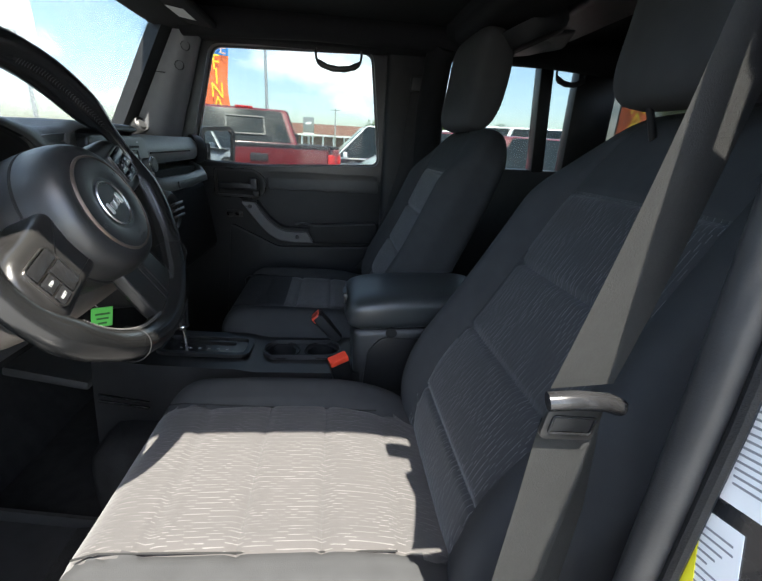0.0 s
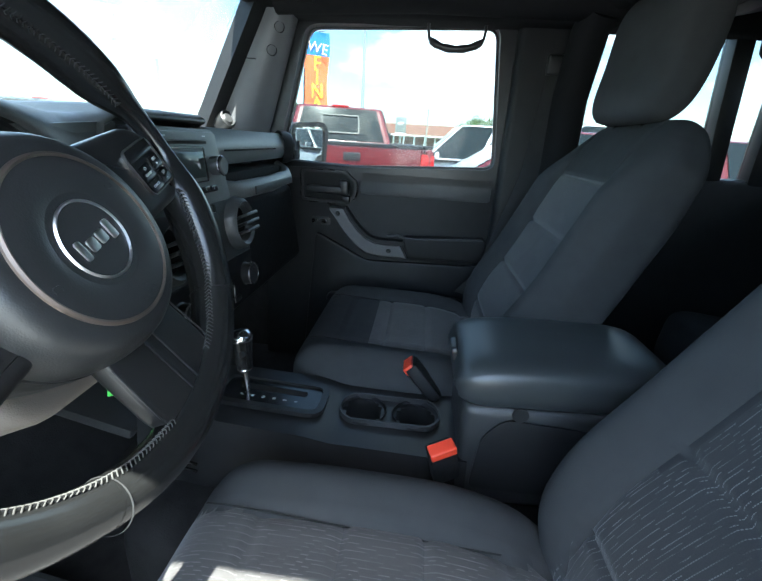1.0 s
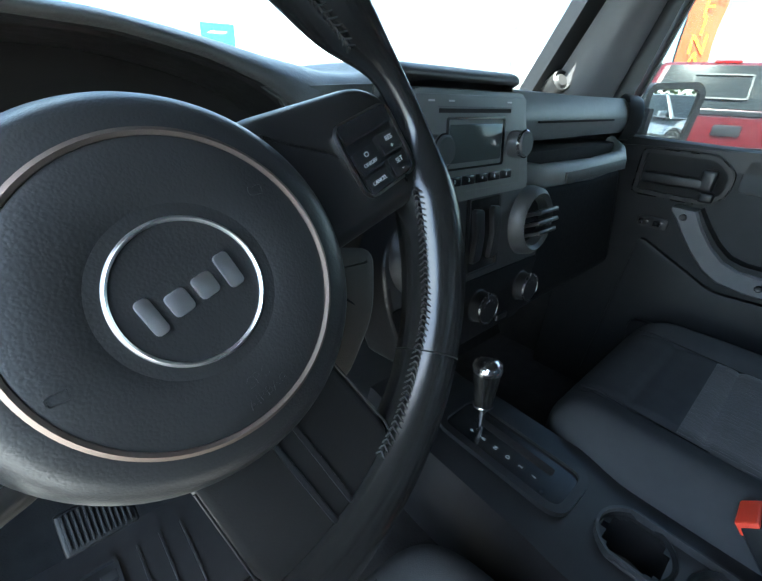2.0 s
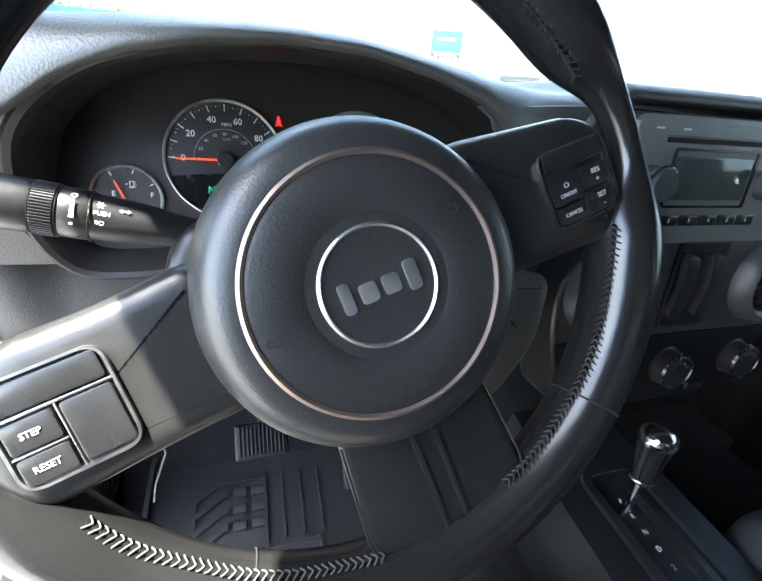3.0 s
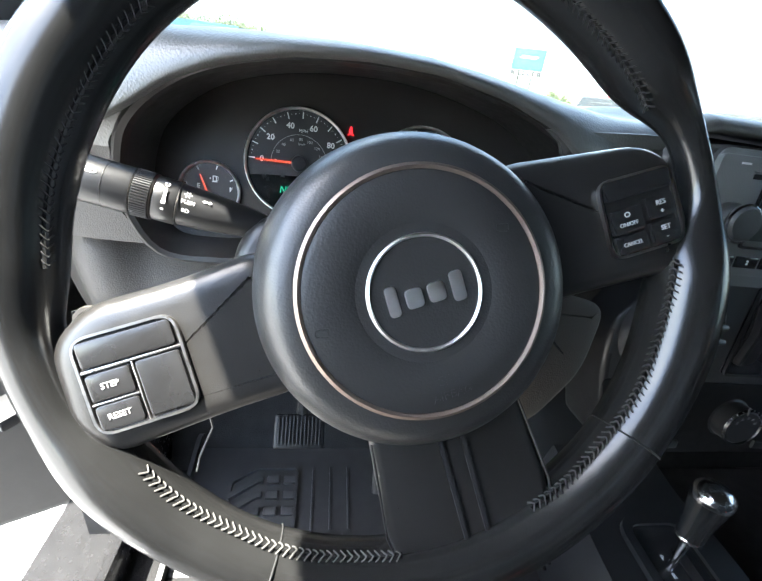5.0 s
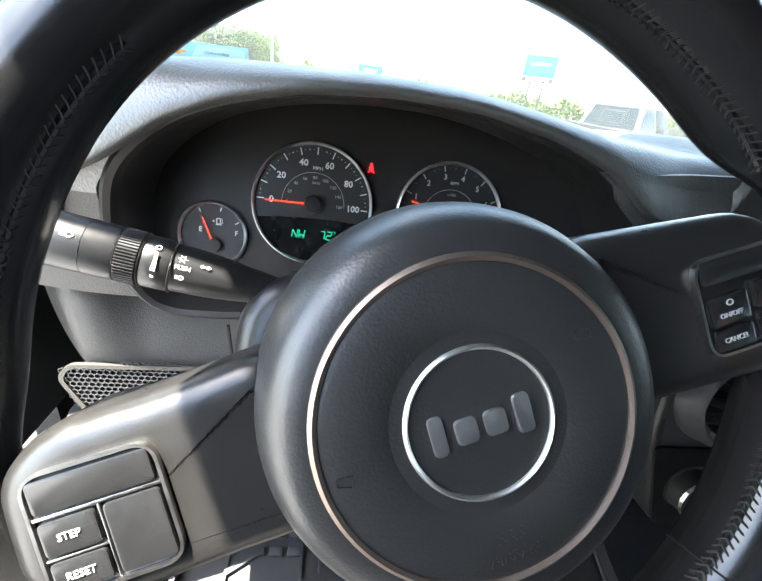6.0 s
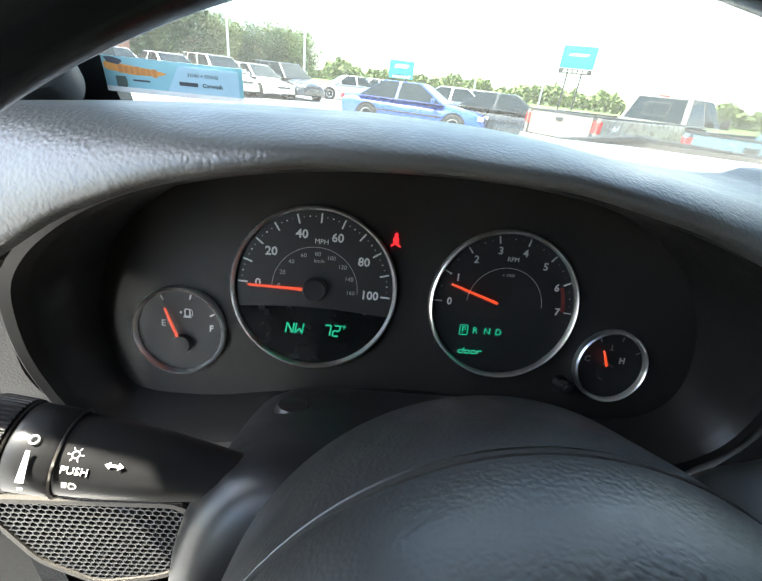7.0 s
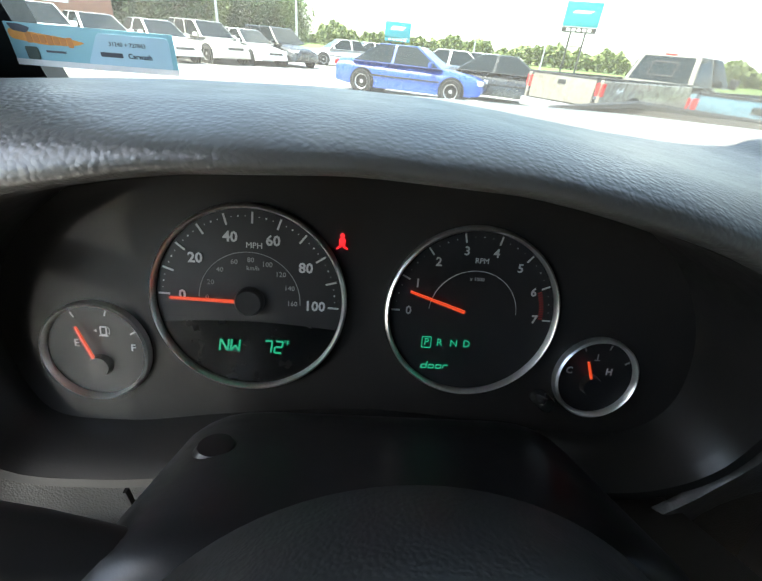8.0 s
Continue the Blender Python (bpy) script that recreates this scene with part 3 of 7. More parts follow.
def pillars():
    # windscreen pillar trims with two fixing holes on the passenger side
    for s in (1, -1):
        t = thing("pillar_trim", "grey moulded windscreen pillar trim with round fixing holes", "pillar trim", kind="structure", group="pillars")
        n, h = 10, []

        def f(u, v):
            z = 1.245 + u * 0.435
            y0, y1 = 0.185 - (z - 1.30) * 0.52, 0.060 - (z - 1.30) * 0.30
            k = math.sin(v * math.pi)
            return Vector((s * (0.622 + (0.0 if s > 0 else 0.04) + 0.07 * v - 0.022 * k + 0.006), y0 + (y1 - y0) * v - 0.022 * k, z))

        part("trim", sheet(f, 14, 12, 0.012), PLASTIC_GREY if s > 0 else PLASTIC, t)
        part("frame_post", sheet(lambda u, v: Vector((s * (0.585 + (0.0 if s > 0 else 0.05) + 0.14 * v), 0.245 - u * 0.215 - 0.05 * v, 1.28 + u * 0.42)), 6, 4, 0.04), DOOR_BLACK, t)
        if s > 0:
            for z in (1.527, 1.582):
                y = 0.5 * ((0.185 - (z - 1.30) * 0.52) + (0.060 - (z - 1.30) * 0.30))
                m = axes_at((0.629, y - 0.024, z), (0.55, -0.83, 0), (0, -0.35, 1))
                part("hole_plug", lathe([(0, -0.003), (0.0105, -0.003), (0.0125, 0.0025), (0.0145, 0.0)], 20, m, cap=False), SEAM, t)
            part("trim_joint", tube([(0.606, 0.068, 1.502), (0.625, 0.035, 1.503), (0.655, 0.012, 1.503)], 0.0012, 6), SEAM, t)
    # centre pillars with padded sport bar
    for s in (1, -1):
        t = thing("centre_pillar", "black centre pillar with padded roll bar", "pillar", kind="structure", group="pillars")
        part("post", box((0.09, 0.21 if s > 0 else 0.34, 1.15), pose(s * 0.725, -0.755 if s > 0 else -0.900, 1.11), 0.02, 3), DOOR_BLACK, t)
        part("bar_pad", tube([(s * 0.66, -0.80, 0.9), (s * 0.655, -0.80, 1.45), (s * 0.63, -0.81, 1.60), (s * 0.60, -0.82, 1.64)], 0.045, 14), HEADLINER, t)
    # sport bar running fore and aft under the roof, and the overhead speaker bar
    b = thing("roll_bar", "black padded roll bar under the roof with a speaker pod", "roll bar", kind="structure")
    for s in (1, -1):
        part("side_bar", tube([(s * 0.60, -0.02, 1.645), (s * 0.605, -0.4, 1.66), (s * 0.60, -0.82, 1.655), (s * 0.60, -1.5, 1.62)], 0.042, 14), HEADLINER, b)
    part("cross_bar", tube([(-0.60, -0.85, 1.670), (0.0, -0.85, 1.675), (0.60, -0.85, 1.670)], 0.04, 14), HEADLINER, b)
    part("speaker_bar", box((0.98, 0.15, 0.07), pose(0, -0.89, 1.650), 0.03, 4), HEADLINER, b)
    for x in (0.27, -0.27):
        m = pose(x * 0.93, -0.955, 1.600, 180, 0, 0) @ pose(0, 0, 0, -25, 0, 0)
        part("speaker_pod", lathe([(0, 0.018), (0.055, 0.017), (0.075, 0.012), (0.083, 0.0), (0.085, -0.03)], 36, m), DOOR_BLACK, b)
        part("speaker_ring", lathe([(0.058, 0.0165), (0.062, 0.021), (0.07, 0.0165)], 36, m, cap=False), PLASTIC, b)


pillars()


def rear_side():
    for s in (1, -1):
        d = thing("rear_door" if s > 0 else "rear_door", "black rear side door with dark trim and a window", "car door", kind="structure", group="rear doors")
        part("trim_panel", box((0.05, 1.15, 0.70), pose(s * 0.735, -1.40, 0.92, 0, 0, 0), 0.015), PLASTIC_SMOOTH, d)
        part("upper_frame", box((0.06, 1.15, 0.05), (s * 0.735, -1.40, 1.660), 0.012), PLASTIC_SMOOTH, d)
        part("divider", box((0.055, 0.05, 0.40), pose(s * 0.735, -1.238, 1.46, -4, 0, 0), 0.008), PLASTIC_SMOOTH, d)
        part("rear_post", box((0.06, 0.165, 0.42), pose(s * 0.735, -1.4275, 1.46, 0, 0, 0), 0.02), PLASTIC_SMOOTH, d)
        part("corner_post", box((0.06, 0.09, 0.42), pose(s * 0.735, -1.92, 1.46, 0, 0, 0), 0.02), PLASTIC_SMOOTH, d)
        for name, y0, y1 in (("window_pane", -0.82, -1.22), ("quarter_pane", -1.25, -1.36), ("cargo_pane", -1.50, -1.89)):
            bm = box((0.004, y0 - y1, 0.38), (s * 0.746, (y0 + y1) / 2, 1.46))
            p = part(name, bm, CARGO_GLASS if name == "cargo_pane" else SIDE_GLASS, d, smooth=False)
            p.visible_shadow = False
    b = thing("rear_bench", "black cloth rear bench seat in shade", "car seat")
    part("cushion", box((1.15, 0.48, 0.17), pose(0, -1.38, 0.82, 6, 0, 0), 0.06, 4), FABRIC, b)
    part("backrest", box((1.15, 0.16, 0.62), pose(0, -1.72, 1.12, -14, 0, 0), 0.06, 4), FABRIC, b)
    for x in (0.38, -0.38):
        part("headrest", box((0.24, 0.09, 0.15), pose(x, -1.80, 1.48, -10, 0, 0), 0.04, 4), FABRIC, b)


rear_side()


def sound_bar():
    b = thing("roof_sound_bar", "black overhead sound bar with a grey speaker pod", "speaker")
    part("bar", box((0.90, 0.15, 0.045), (0.03, -1.10, ROOF_Z - 0.012), 0.018, 4), PLASTIC, b)
    part("speaker_pod", box((0.22, 0.19, 0.05), pose(0.475, -1.065, ROOF_Z - 0.030, -10, 0, -20), 0.022, 4), BEZEL, b, "grey moulded pod")
    m = pose(0.475, -1.055, ROOF_Z - 0.050, 166, 0, -20) @ Matrix.Diagonal((1.25, 0.9, 1, 1))
    part("speaker_grille", lathe([(0, 0.020), (0.030, 0.018), (0.055, 0.011), (0.066, 0.0)], 40, m), PLASTIC_GREY, b, "domed grey grille")
    part("grille_ring", lathe([(0.064, -0.004), (0.067, 0.005), (0.073, 0.004), (0.076, -0.006)], 40, m, cap=False), PLASTIC, b)


sound_bar()


def roof_handle(m, span):
    g = thing("grab_strap", "black rubber grab handle hanging from the roof bar", "grab handle", m, group="roof handles")
    pts = [(0, -span / 2, 0.06), (0, -span / 2, 0.01)] + [(0, -span / 2 * math.cos(a), -0.035 * math.sin(a)) for a in [k * math.pi / 12 for k in range(1, 12)]] + [(0, span / 2, 0.01), (0, span / 2, 0.06)]
    part("strap", tube(pts, [0.004] * 3 + [0.0085 + 0.002 * (k % 2) for k in range(9)] + [0.004] * 3, 10), RUBBER, g)
    for s in (-1, 1):
        part("clip", box((0.02, 0.03, 0.03), (0, s * span / 2, 0.06), 0.006), PLASTIC_SMOOTH, g)
    return g


roof_handle(pose(0.675, -0.485, 1.592), 0.150)
roof_handle(pose(0.675, -1.30, 1.60), 0.11)


def driver_side():
    """The open doorway on the driver's side: rear jamb with its stickers, sill, hinge pillar and the open door."""
    j = thing("door_jamb", "black painted door jamb with weather seal and paper stickers", "door jamb", kind="structure")
    part("jamb_panel", box((0.16, 0.03, 0.98), pose(-0.765, -0.71, 0.95, 0, 0, 0), 0.006), BODY_PAINT, j)
    part("weather_seal", tube([(-0.688, -0.688, 1.55), (-0.688, -0.684, 1.2), (-0.68, -0.683, 0.9), (-0.665, -0.66, 0.66)], 0.012, 12), RUBBER, j)
    part("seal_lip", tube([(-0.702, -0.690, 1.55), (-0.703, -0.688, 1.2), (-0.695, -0.686, 0.9), (-0.68, -0.668, 0.66)], 0.0045, 8), DOOR_BLACK, j)
    part("sill", box((0.12, 1.0, 0.08), (-0.74, -0.22, 0.60), 0.02), BODY_PAINT, j)
    part("hinge_pillar", box((0.10, 0.17, 0.75), pose(-0.73, 0.245, 0.92), 0.02), BODY_PAINT, j)
    # stickers
    for k, (c, w, h, yellow) in enumerate((((-0.720, 1.188), 0.050, 0.066, False), ((-0.711, 1.102), 0.036, 0.075, True))):
        m = axes_at((c[0], -0.6945, c[1]), (-1, 0, 0.22), (0.22, 0, 1))
        s = thing("sticker", "white printed paper sticker on the door jamb" if not yellow else "white and yellow printed tyre label on the door jamb", "sticker", m)
        part("paper", box((w, h, 0.0006), (0, 0, 0), 0.0002, 1), surface("paper", (0.75, 0.75, 0.74), 0.5, mottle=0.05), s)
        bm = bmesh.new()
        random.seed(5 + k)
        for r in range(11):
            z = h / 2 - 0.010 - r * (h - 0.018) / 11
            L = w * random.uniform(0.35, 0.8)
            box((L, 0.0013, 0.0003), (-w / 2 + 0.006 + L / 2, z, 0.0005), 0, 1, bm)
        part("print", bm, surface("ink", (0.22, 0.22, 0.23), 0.6, mottle=0.1), s)
        if yellow:
            part("yellow_band", box((0.012, h, 0.0004), (-w / 2 + 0.006, 0, 0.0006)), surface("yellow_ink", (0.75, 0.68, 0.03), 0.5, mottle=0.05), s)
    # the door stands open, swung forward on its hinges
    d = thing("driver_door", "black driver's door standing wide open", "car door")
    m = pose(-0.77, 0.24, 0, 0, 0, -64)
    part("door_panel", box((0.055, 0.92, 0.72), m @ pose(0, -0.47, 0.90), 0.02, 3), DOOR_BLACK, d)
    part("window_frame", frame_of(round_outline([(-0.05, 1.24), (-0.90, 1.25), (-0.86, 1.64), (-0.16, 1.63)], 0.03), 0.03, 0.04, m @ axes_at((-0.02, 0, 0), (0, 1, 0), (0, 0, 1))), PLASTIC_SMOOTH, d)
    part("check_strap", box((0.05, 0.20, 0.018), pose(-0.76, 0.14, 0.88, 0, 0, -30), 0.004), RUBBER, d)


driver_side()


def windscreen():
    w = thing("window_1", "dusty windscreen in a black frame", "windscreen", kind="structure")
    bm = sheet(lambda u, v: Vector((-0.66 + 1.32 * u, 0.255 - 0.225 * v + 0.03 * (1 - (2 * u - 1) ** 2), 1.312 + 0.36 * v)), 24, 6, 0.005)
    p = part("pane", bm, WINDSHIELD, w, "dusty windscreen glass")
    p.visible_shadow = False
    bm = tube([(-0.66, 0.262, 1.305), (-0.3, 0.285, 1.309), (0.0, 0.292, 1.31), (0.3, 0.285, 1.309), (0.66, 0.262, 1.305)], 0.010, 8)
    part("lower_seal", bm, RUBBER, w)
    k = thing("windscreen_wiper", "black wiper arm and blade lying at the foot of the windscreen", "wiper")
    part("blade", tube([(-0.165, 0.335, 1.318), (-0.06, 0.345, 1.3275), (0.10, 0.345, 1.320), (0.30, 0.33, 1.315)], [0.004, 0.007, 0.007, 0.004], 8), RUBBER, k)
    part("arm", tube([(-0.06, 0.345, 1.330), (0.12, 0.36, 1.318), (0.34, 0.37, 1.300)], [0.005, 0.007, 0.010], 8), TRIM_DARK, k)
    m = thing("rear_view_mirror", "black rear-view mirror on the windscreen", "mirror")
    part("housing", box((0.24, 0.03, 0.065), pose(0.02, -0.015, 1.615, 12, 0, -8), 0.014, 4), PLASTIC_SMOOTH, m)
    part("stem", tube([(0.02, 0.0, 1.62), (0.02, 0.05, 1.625)], 0.008, 10), PLASTIC_SMOOTH, m)
    v = thing("sun_visor", "dark sun visor folded up with a pale label", "sun visor")
    part("flap", box((0.38, 0.14, 0.018), pose(0.36, -0.065, 1.632, 8, 0, 0), 0.008, 3), HEADLINER, v)
    part("label", box((0.10, 0.045, 0.001), pose(0.43, -0.075, 1.6215, 8, 0, 0)), surface("visor_label", (0.5, 0.5, 0.48), 0.6, mottle=0.1), v, "pale warning label")


windscreen()

# ---- dashboard ----
HOOD = [(-0.535, 1.182), (-0.556, 1.222), (-0.552, 1.262), (-0.537, 1.288), (-0.508, 1.311), (-0.475, 1.325), (-0.43, 1.3345), (-0.38, 1.338), (-0.33, 1.336), (-0.28, 1.326), (-0.238, 1.311),
        (-0.206, 1.286), (-0.187, 1.250), (-0.187, 1.212), (-0.205, 1.188), (-0.24, 1.178), (-0.30, 1.183), (-0.37, 1.188), (-0.44, 1.182), (-0.49, 1.176)]
# the crest of the dash top and the lip of the hood, along the car's width
CREST = [(-0.70, 1.322), (-0.60, 1.333), (-0.54, 1.340), (-0.47, 1.346), (-0.40, 1.3485), (-0.34, 1.347), (-0.30, 1.3425), (-0.26, 1.336), (-0.22, 1.3295), (-0.155, 1.323), (-0.120, 1.325), (-0.105, 1.337), (0.10, 1.337), (0.118, 1.327), (0.16, 1.321), (0.50, 1.317), (0.70, 1.305)]
LIP = [(-0.64, 1.262), (-0.575, 1.272), (-0.54, 1.291), (-0.508, 1.3135), (-0.475, 1.3275), (-0.43, 1.337), (-0.38, 1.3405), (-0.33, 1.3385), (-0.28, 1.3285), (-0.238, 1.3135), (-0.206, 1.290), (-0.17, 1.278), (-0.13, 1.282)]
REAR = [(-0.70, 1.312), (-0.60, 1.318), (-0.40, 1.3235), (-0.10, 1.325), (0.10, 1.321), (0.70, 1.312)]
# the instrument face leans back
LEAN = radians(15)


def face_y(z):
    return -0.0085 + math.tan(LEAN) * (z - 1.2525)


def closed_curve(pts, n):
    """n points on a smooth closed line through pts."""
    out, k = [], len(pts)
    for i in range(n):
        t = i * k / n
        j, f = int(t), t - int(t)
        p0, p1, p2, p3 = (Vector(pts[(j + d) % k]) for d in (-1, 0, 1, 2))
        out.append(0.5 * ((2 * p1) + (p2 - p0) * f + (2 * p0 - 5 * p1 + 4 * p2 - p3) * f * f + (3 * p1 - p0 - 3 * p2 + p3) * f ** 3))
    return out


def grown(loop, d):
    n, out = len(loop), []
    for i in range(n):
        t = (loop[(i + 1) % n] - loop[i - 1]).normalized()
        out.append(loop[i] + Vector((-t.y, t.x)) * d)
    return out


def loft(rings):
    bm = bmesh.new()
    vs = [[bm.verts.new(p) for p in r] for r in rings]
    n = len(rings[0])
    for a, b in zip(vs, vs[1:]):
        for i in range(n):
            bm.faces.new((a[i], a[(i + 1) % n], b[(i + 1) % n], b[i]))
    return bm


def straight(x, table):
    """Plain linear look-up, so that close-set rows make no steps."""
    return float(np.interp(x, [a for a, b in table], [b for a, b in table]))


def soft_row(x, table, width=0.012):
    return sum(straight(x + width * k / 3, table) for k in range(-3, 4)) / 7


def pad_front(x):
    """How far the dash top reaches towards the seats."""
    return interp(x, [(-0.70, -0.062), (-0.60, -0.076), (-0.535, -0.082), (-0.22, -0.082), (-0.16, -0.068), (-0.118, -0.066), (-0.10, -0.072), (0.095, -0.072), (0.115, -0.05), (0.2, -0.035), (0.6, -0.02), (0.70, 0.0)])


def hood_shift(z):
    """The hood's upper lip stands further forward than its lower one."""
    return -0.014 * smooth_step(1.215, 1.315, z)


def dashboard():
    d = thing("dashboard", "black grained dashboard with a hooded instrument binnacle", "dashboard")

    def top(u, v):
        x = -0.70 + 1.40 * u
        zt, yf = soft_row(x, CREST, 0.010 if x < -0.13 else 0.002), pad_front(x)
        yb = 0.255 + 0.03 * (1 - (x / 0.66) ** 2)
        zl = soft_row(x, LIP, 0.008) if x < -0.13 else zt - (0.010 if x < 0.115 else 0.036)
        yc = yf + (0.040 if x < -0.12 else 0.022)
        if v < 0.5:
            k = v / 0.5
            y = yb + (yc - yb) * k
            zb = soft_row(x, REAR, 0.03)
            return Vector((x, y, zb + (zt - zb) * math.sin(k * math.pi / 2) ** 1.5))
        if v < 0.9:
            a = (v - 0.5) / 0.4 * math.pi / 2
            return Vector((x, yc - (yc - yf) * math.sin(a), zl + (zt - zl) * math.cos(a)))
        a = (v - 0.9) / 0.1
        return Vector((x, yf + 0.006 * a * a, zl - 0.004 * a))

    part("top_pad", sheet(top, 180, 64, 0.005), PAD, d, "black grained soft dash top")
    # the padded rim of the binnacle and its tunnel
    loop = closed_curve(HOOD, 96)
    ring = lambda g, y: [Vector((p.x, y + hood_shift(p.y), p.y)) for p in grown(loop, g)]
    part("binnacle_rim", loft([ring(0.006, 0.02), ring(0.006, -0.030), ring(0.0052, -0.049), ring(0.0035, -0.0560), ring(0.0008, -0.0580), ring(-0.0030, -0.0565), ring(-0.005, -0.0500)]), TUNNEL, d, "padded grained rim of the instrument hood")
    deep = [Vector((p.x, face_y(p.y) + 0.002, p.y)) for p in grown(loop, -0.010)]
    part("binnacle_tunnel", loft([ring(-0.0045, -0.0515), [a.lerp(b, 0.45) for a, b in zip(ring(-0.007, -0.05), deep)], deep]), TUNNEL, d)
    # panel below and beside the binnacle
    def knee(u, v):
        x = -0.655 + 0.53 * u
        zt = interp(x, [(-0.60, 1.262), (-0.555, 1.185), (-0.50, 1.172), (-0.22, 1.172), (-0.18, 1.20), (-0.14, 1.26)])
        z = zt - (zt - 1.034) * v
        y = -0.024 - 0.028 * math.sin(min(1, v * 1.25) * math.pi * 0.62) + 0.04 * smooth_step(0.80, 1.0, v) + 0.05 * smooth_step(0.80, 1.0, abs(2 * u - 1)) * (1 if u < 0.5 else 0)
        return Vector((x + 0.045 * v * v * (1 - u), y, z))

    def side_fill(u, v):
        # pad that falls away between the binnacle and the centre stack
        z = 1.318 - 0.19 * v
        xl = interp(z, [(1.13, -0.20), (1.178, -0.214), (1.190, -0.196), (1.212, -0.181), (1.243, -0.180), (1.278, -0.197), (1.306, -0.228), (1.330, -0.26)])
        x = xl + (-0.098 - xl) * u
        return Vector((x, pad_front(min(x, -0.125)) + 0.007 + 0.016 * smooth_step(1.27, 1.15, z), z - 0.008 * (1 - u)))

    part("knee_panel", sheet(knee, 40, 30, 0.006), PLASTIC_TAUPE, d, "taupe grained lower panel")
    part("panel_slit", box((0.0016, 0.003, 0.030), pose(-0.484, -0.0525, 1.150, 0, -4, 0)), SEAM, d)
    part("side_filler", sheet(side_fill, 14, 24, 0.005), PAD, d)
    def left_fill(u, v):
        # pad between the binnacle and the dash's outer end
        z = 1.322 - 0.135 * v
        xl = interp(z, [(1.18, -0.542), (1.222, -0.561), (1.262, -0.557), (1.288, -0.542), (1.311, -0.513), (1.330, -0.470)])
        x = xl + (-0.682 - xl) * u
        return Vector((x, -0.056 + hood_shift(z) * (1 - u) + 0.03 * u * u, z))

    two_tone(part("outer_filler", sheet(left_fill, 14, 40, 0.005), PAD, d), PLASTIC_TAUPE, lambda p, n: p.z < 1.262)
    part("end_panel", box((0.02, 0.29, 0.30), pose(-0.692, 0.105, 1.150), 0.008), PLASTIC, d)
    part("lower_beam", box((0.50, 0.16, 0.03), (-0.39, 0.05, 1.03), 0.01), PLASTIC, d)
    # speaker grille: a perforated plate in a raised rim
    G = [(-0.613, 1.112), (-0.604, 1.125), (-0.500, 1.128), (-0.489, 1.121), (-0.489, 1.074), (-0.515, 1.058), (-0.556, 1.049), (-0.590, 1.069)]
    gy = -0.0565
    gm = Matrix.Translation((0, gy, 1.09)) @ Matrix.Rotation(radians(90 - 4), 4, "X") @ Matrix.Translation((0, -1.09, 0))
    ol = round_outline(G, 0.01, 4)
    part("grille_rim", frame_of(ol, 0.0035, 0.004, gm), PLASTIC_TAUPE, d)
    part("grille_backing", prism(ol, 0.001, gm), SEAM, d)
    bm = bmesh.new()
    poly = [Vector(p) for p in ol]

    def inside(p):
        c = False
        for i in range(len(poly)):
            a, b = poly[i - 1], poly[i]
            if (a.y > p.y) != (b.y > p.y) and p.x < (b.x - a.x) * (p.y - a.y) / (b.y - a.y) + a.x:
                c = not c
        return c

    pitch, row = 0.0046, 0
    z = 1.045
    while z < 1.129:
        x = -0.62 + (pitch / 2 if row % 2 else 0)
        while x < -0.487:
            if inside(Vector((x, z))):
                ins = [(x + 0.00222 * math.cos(a), z + 0.0020 * math.sin(a)) for a in [k * math.pi / 3 + math.pi / 6 for k in range(6)]]
                out = [(x + 0.00268 * math.cos(a), z + 0.00262 * math.sin(a)) for a in [k * math.pi / 3 + math.pi / 6 for k in range(6)]]
                A = [bm.verts.new((*p, 0.003)) for p in out]
                B = [bm.verts.new((*p, 0.003)) for p in ins]
                C = [bm.verts.new((*p, 0.001)) for p in ins]
                for k in range(6):
                    bm.faces.new((A[k], A[(k + 1) % 6], B[(k + 1) % 6], B[k]))
                    bm.faces.new((B[k], B[(k + 1) % 6], C[(k + 1) % 6], C[k]))
            x += pitch
        z += pitch * 0.84
        row += 1
    bm.transform(gm)
    part("speaker_mesh", bm, PLASTIC, d, "perforated speaker grille", smooth=False)
    # round end vents
    for x, y, z, yaw in ((-0.622, -0.050, 1.262, -12), (0.640, -0.022, 1.281, 40)):
        m = pose(x, y, z, 90, 0, yaw)
        part("end_vent", lathe([(0.030, -0.02), (0.030, 0.004), (0.034, 0.010), (0.040, 0.011), (0.044, 0.004), (0.046, -0.02)], 40, m, cap=False), PLASTIC_SMOOTH, d, "round swivelling air vent")
        bm = lathe([(0, -0.012), (0.031, -0.012)], 30, m, cap=False)
        for k in range(-2, 3):
            part("vent_blade", box((2 * math.sqrt(max(0.0001, 0.030 ** 2 - (k * 0.011) ** 2)), 0.0022, 0.014), m @ pose(0, k * 0.011, -0.002), 0.0008, 1), PLASTIC_SMOOTH, d)
        part("vent_well", bm, SEAM, d)
    # passenger side: upper face with a groove, shelf as a solid black block, grab bar, glove box
    part("upper_face", sheet(lambda u, v: Vector((0.115 + 0.50 * u, -0.030 + 0.018 * u - 0.022 * math.sin(v * math.pi * 0.9), 1.318 - 0.066 * v)), 24, 12, 0.006), DASH_FACE_LIT, d)
    part("face_groove", box((0.30, 0.004, 0.003), pose(0.35, -0.046, 1.280, 0, 0, 1.5)), SEAM, d)
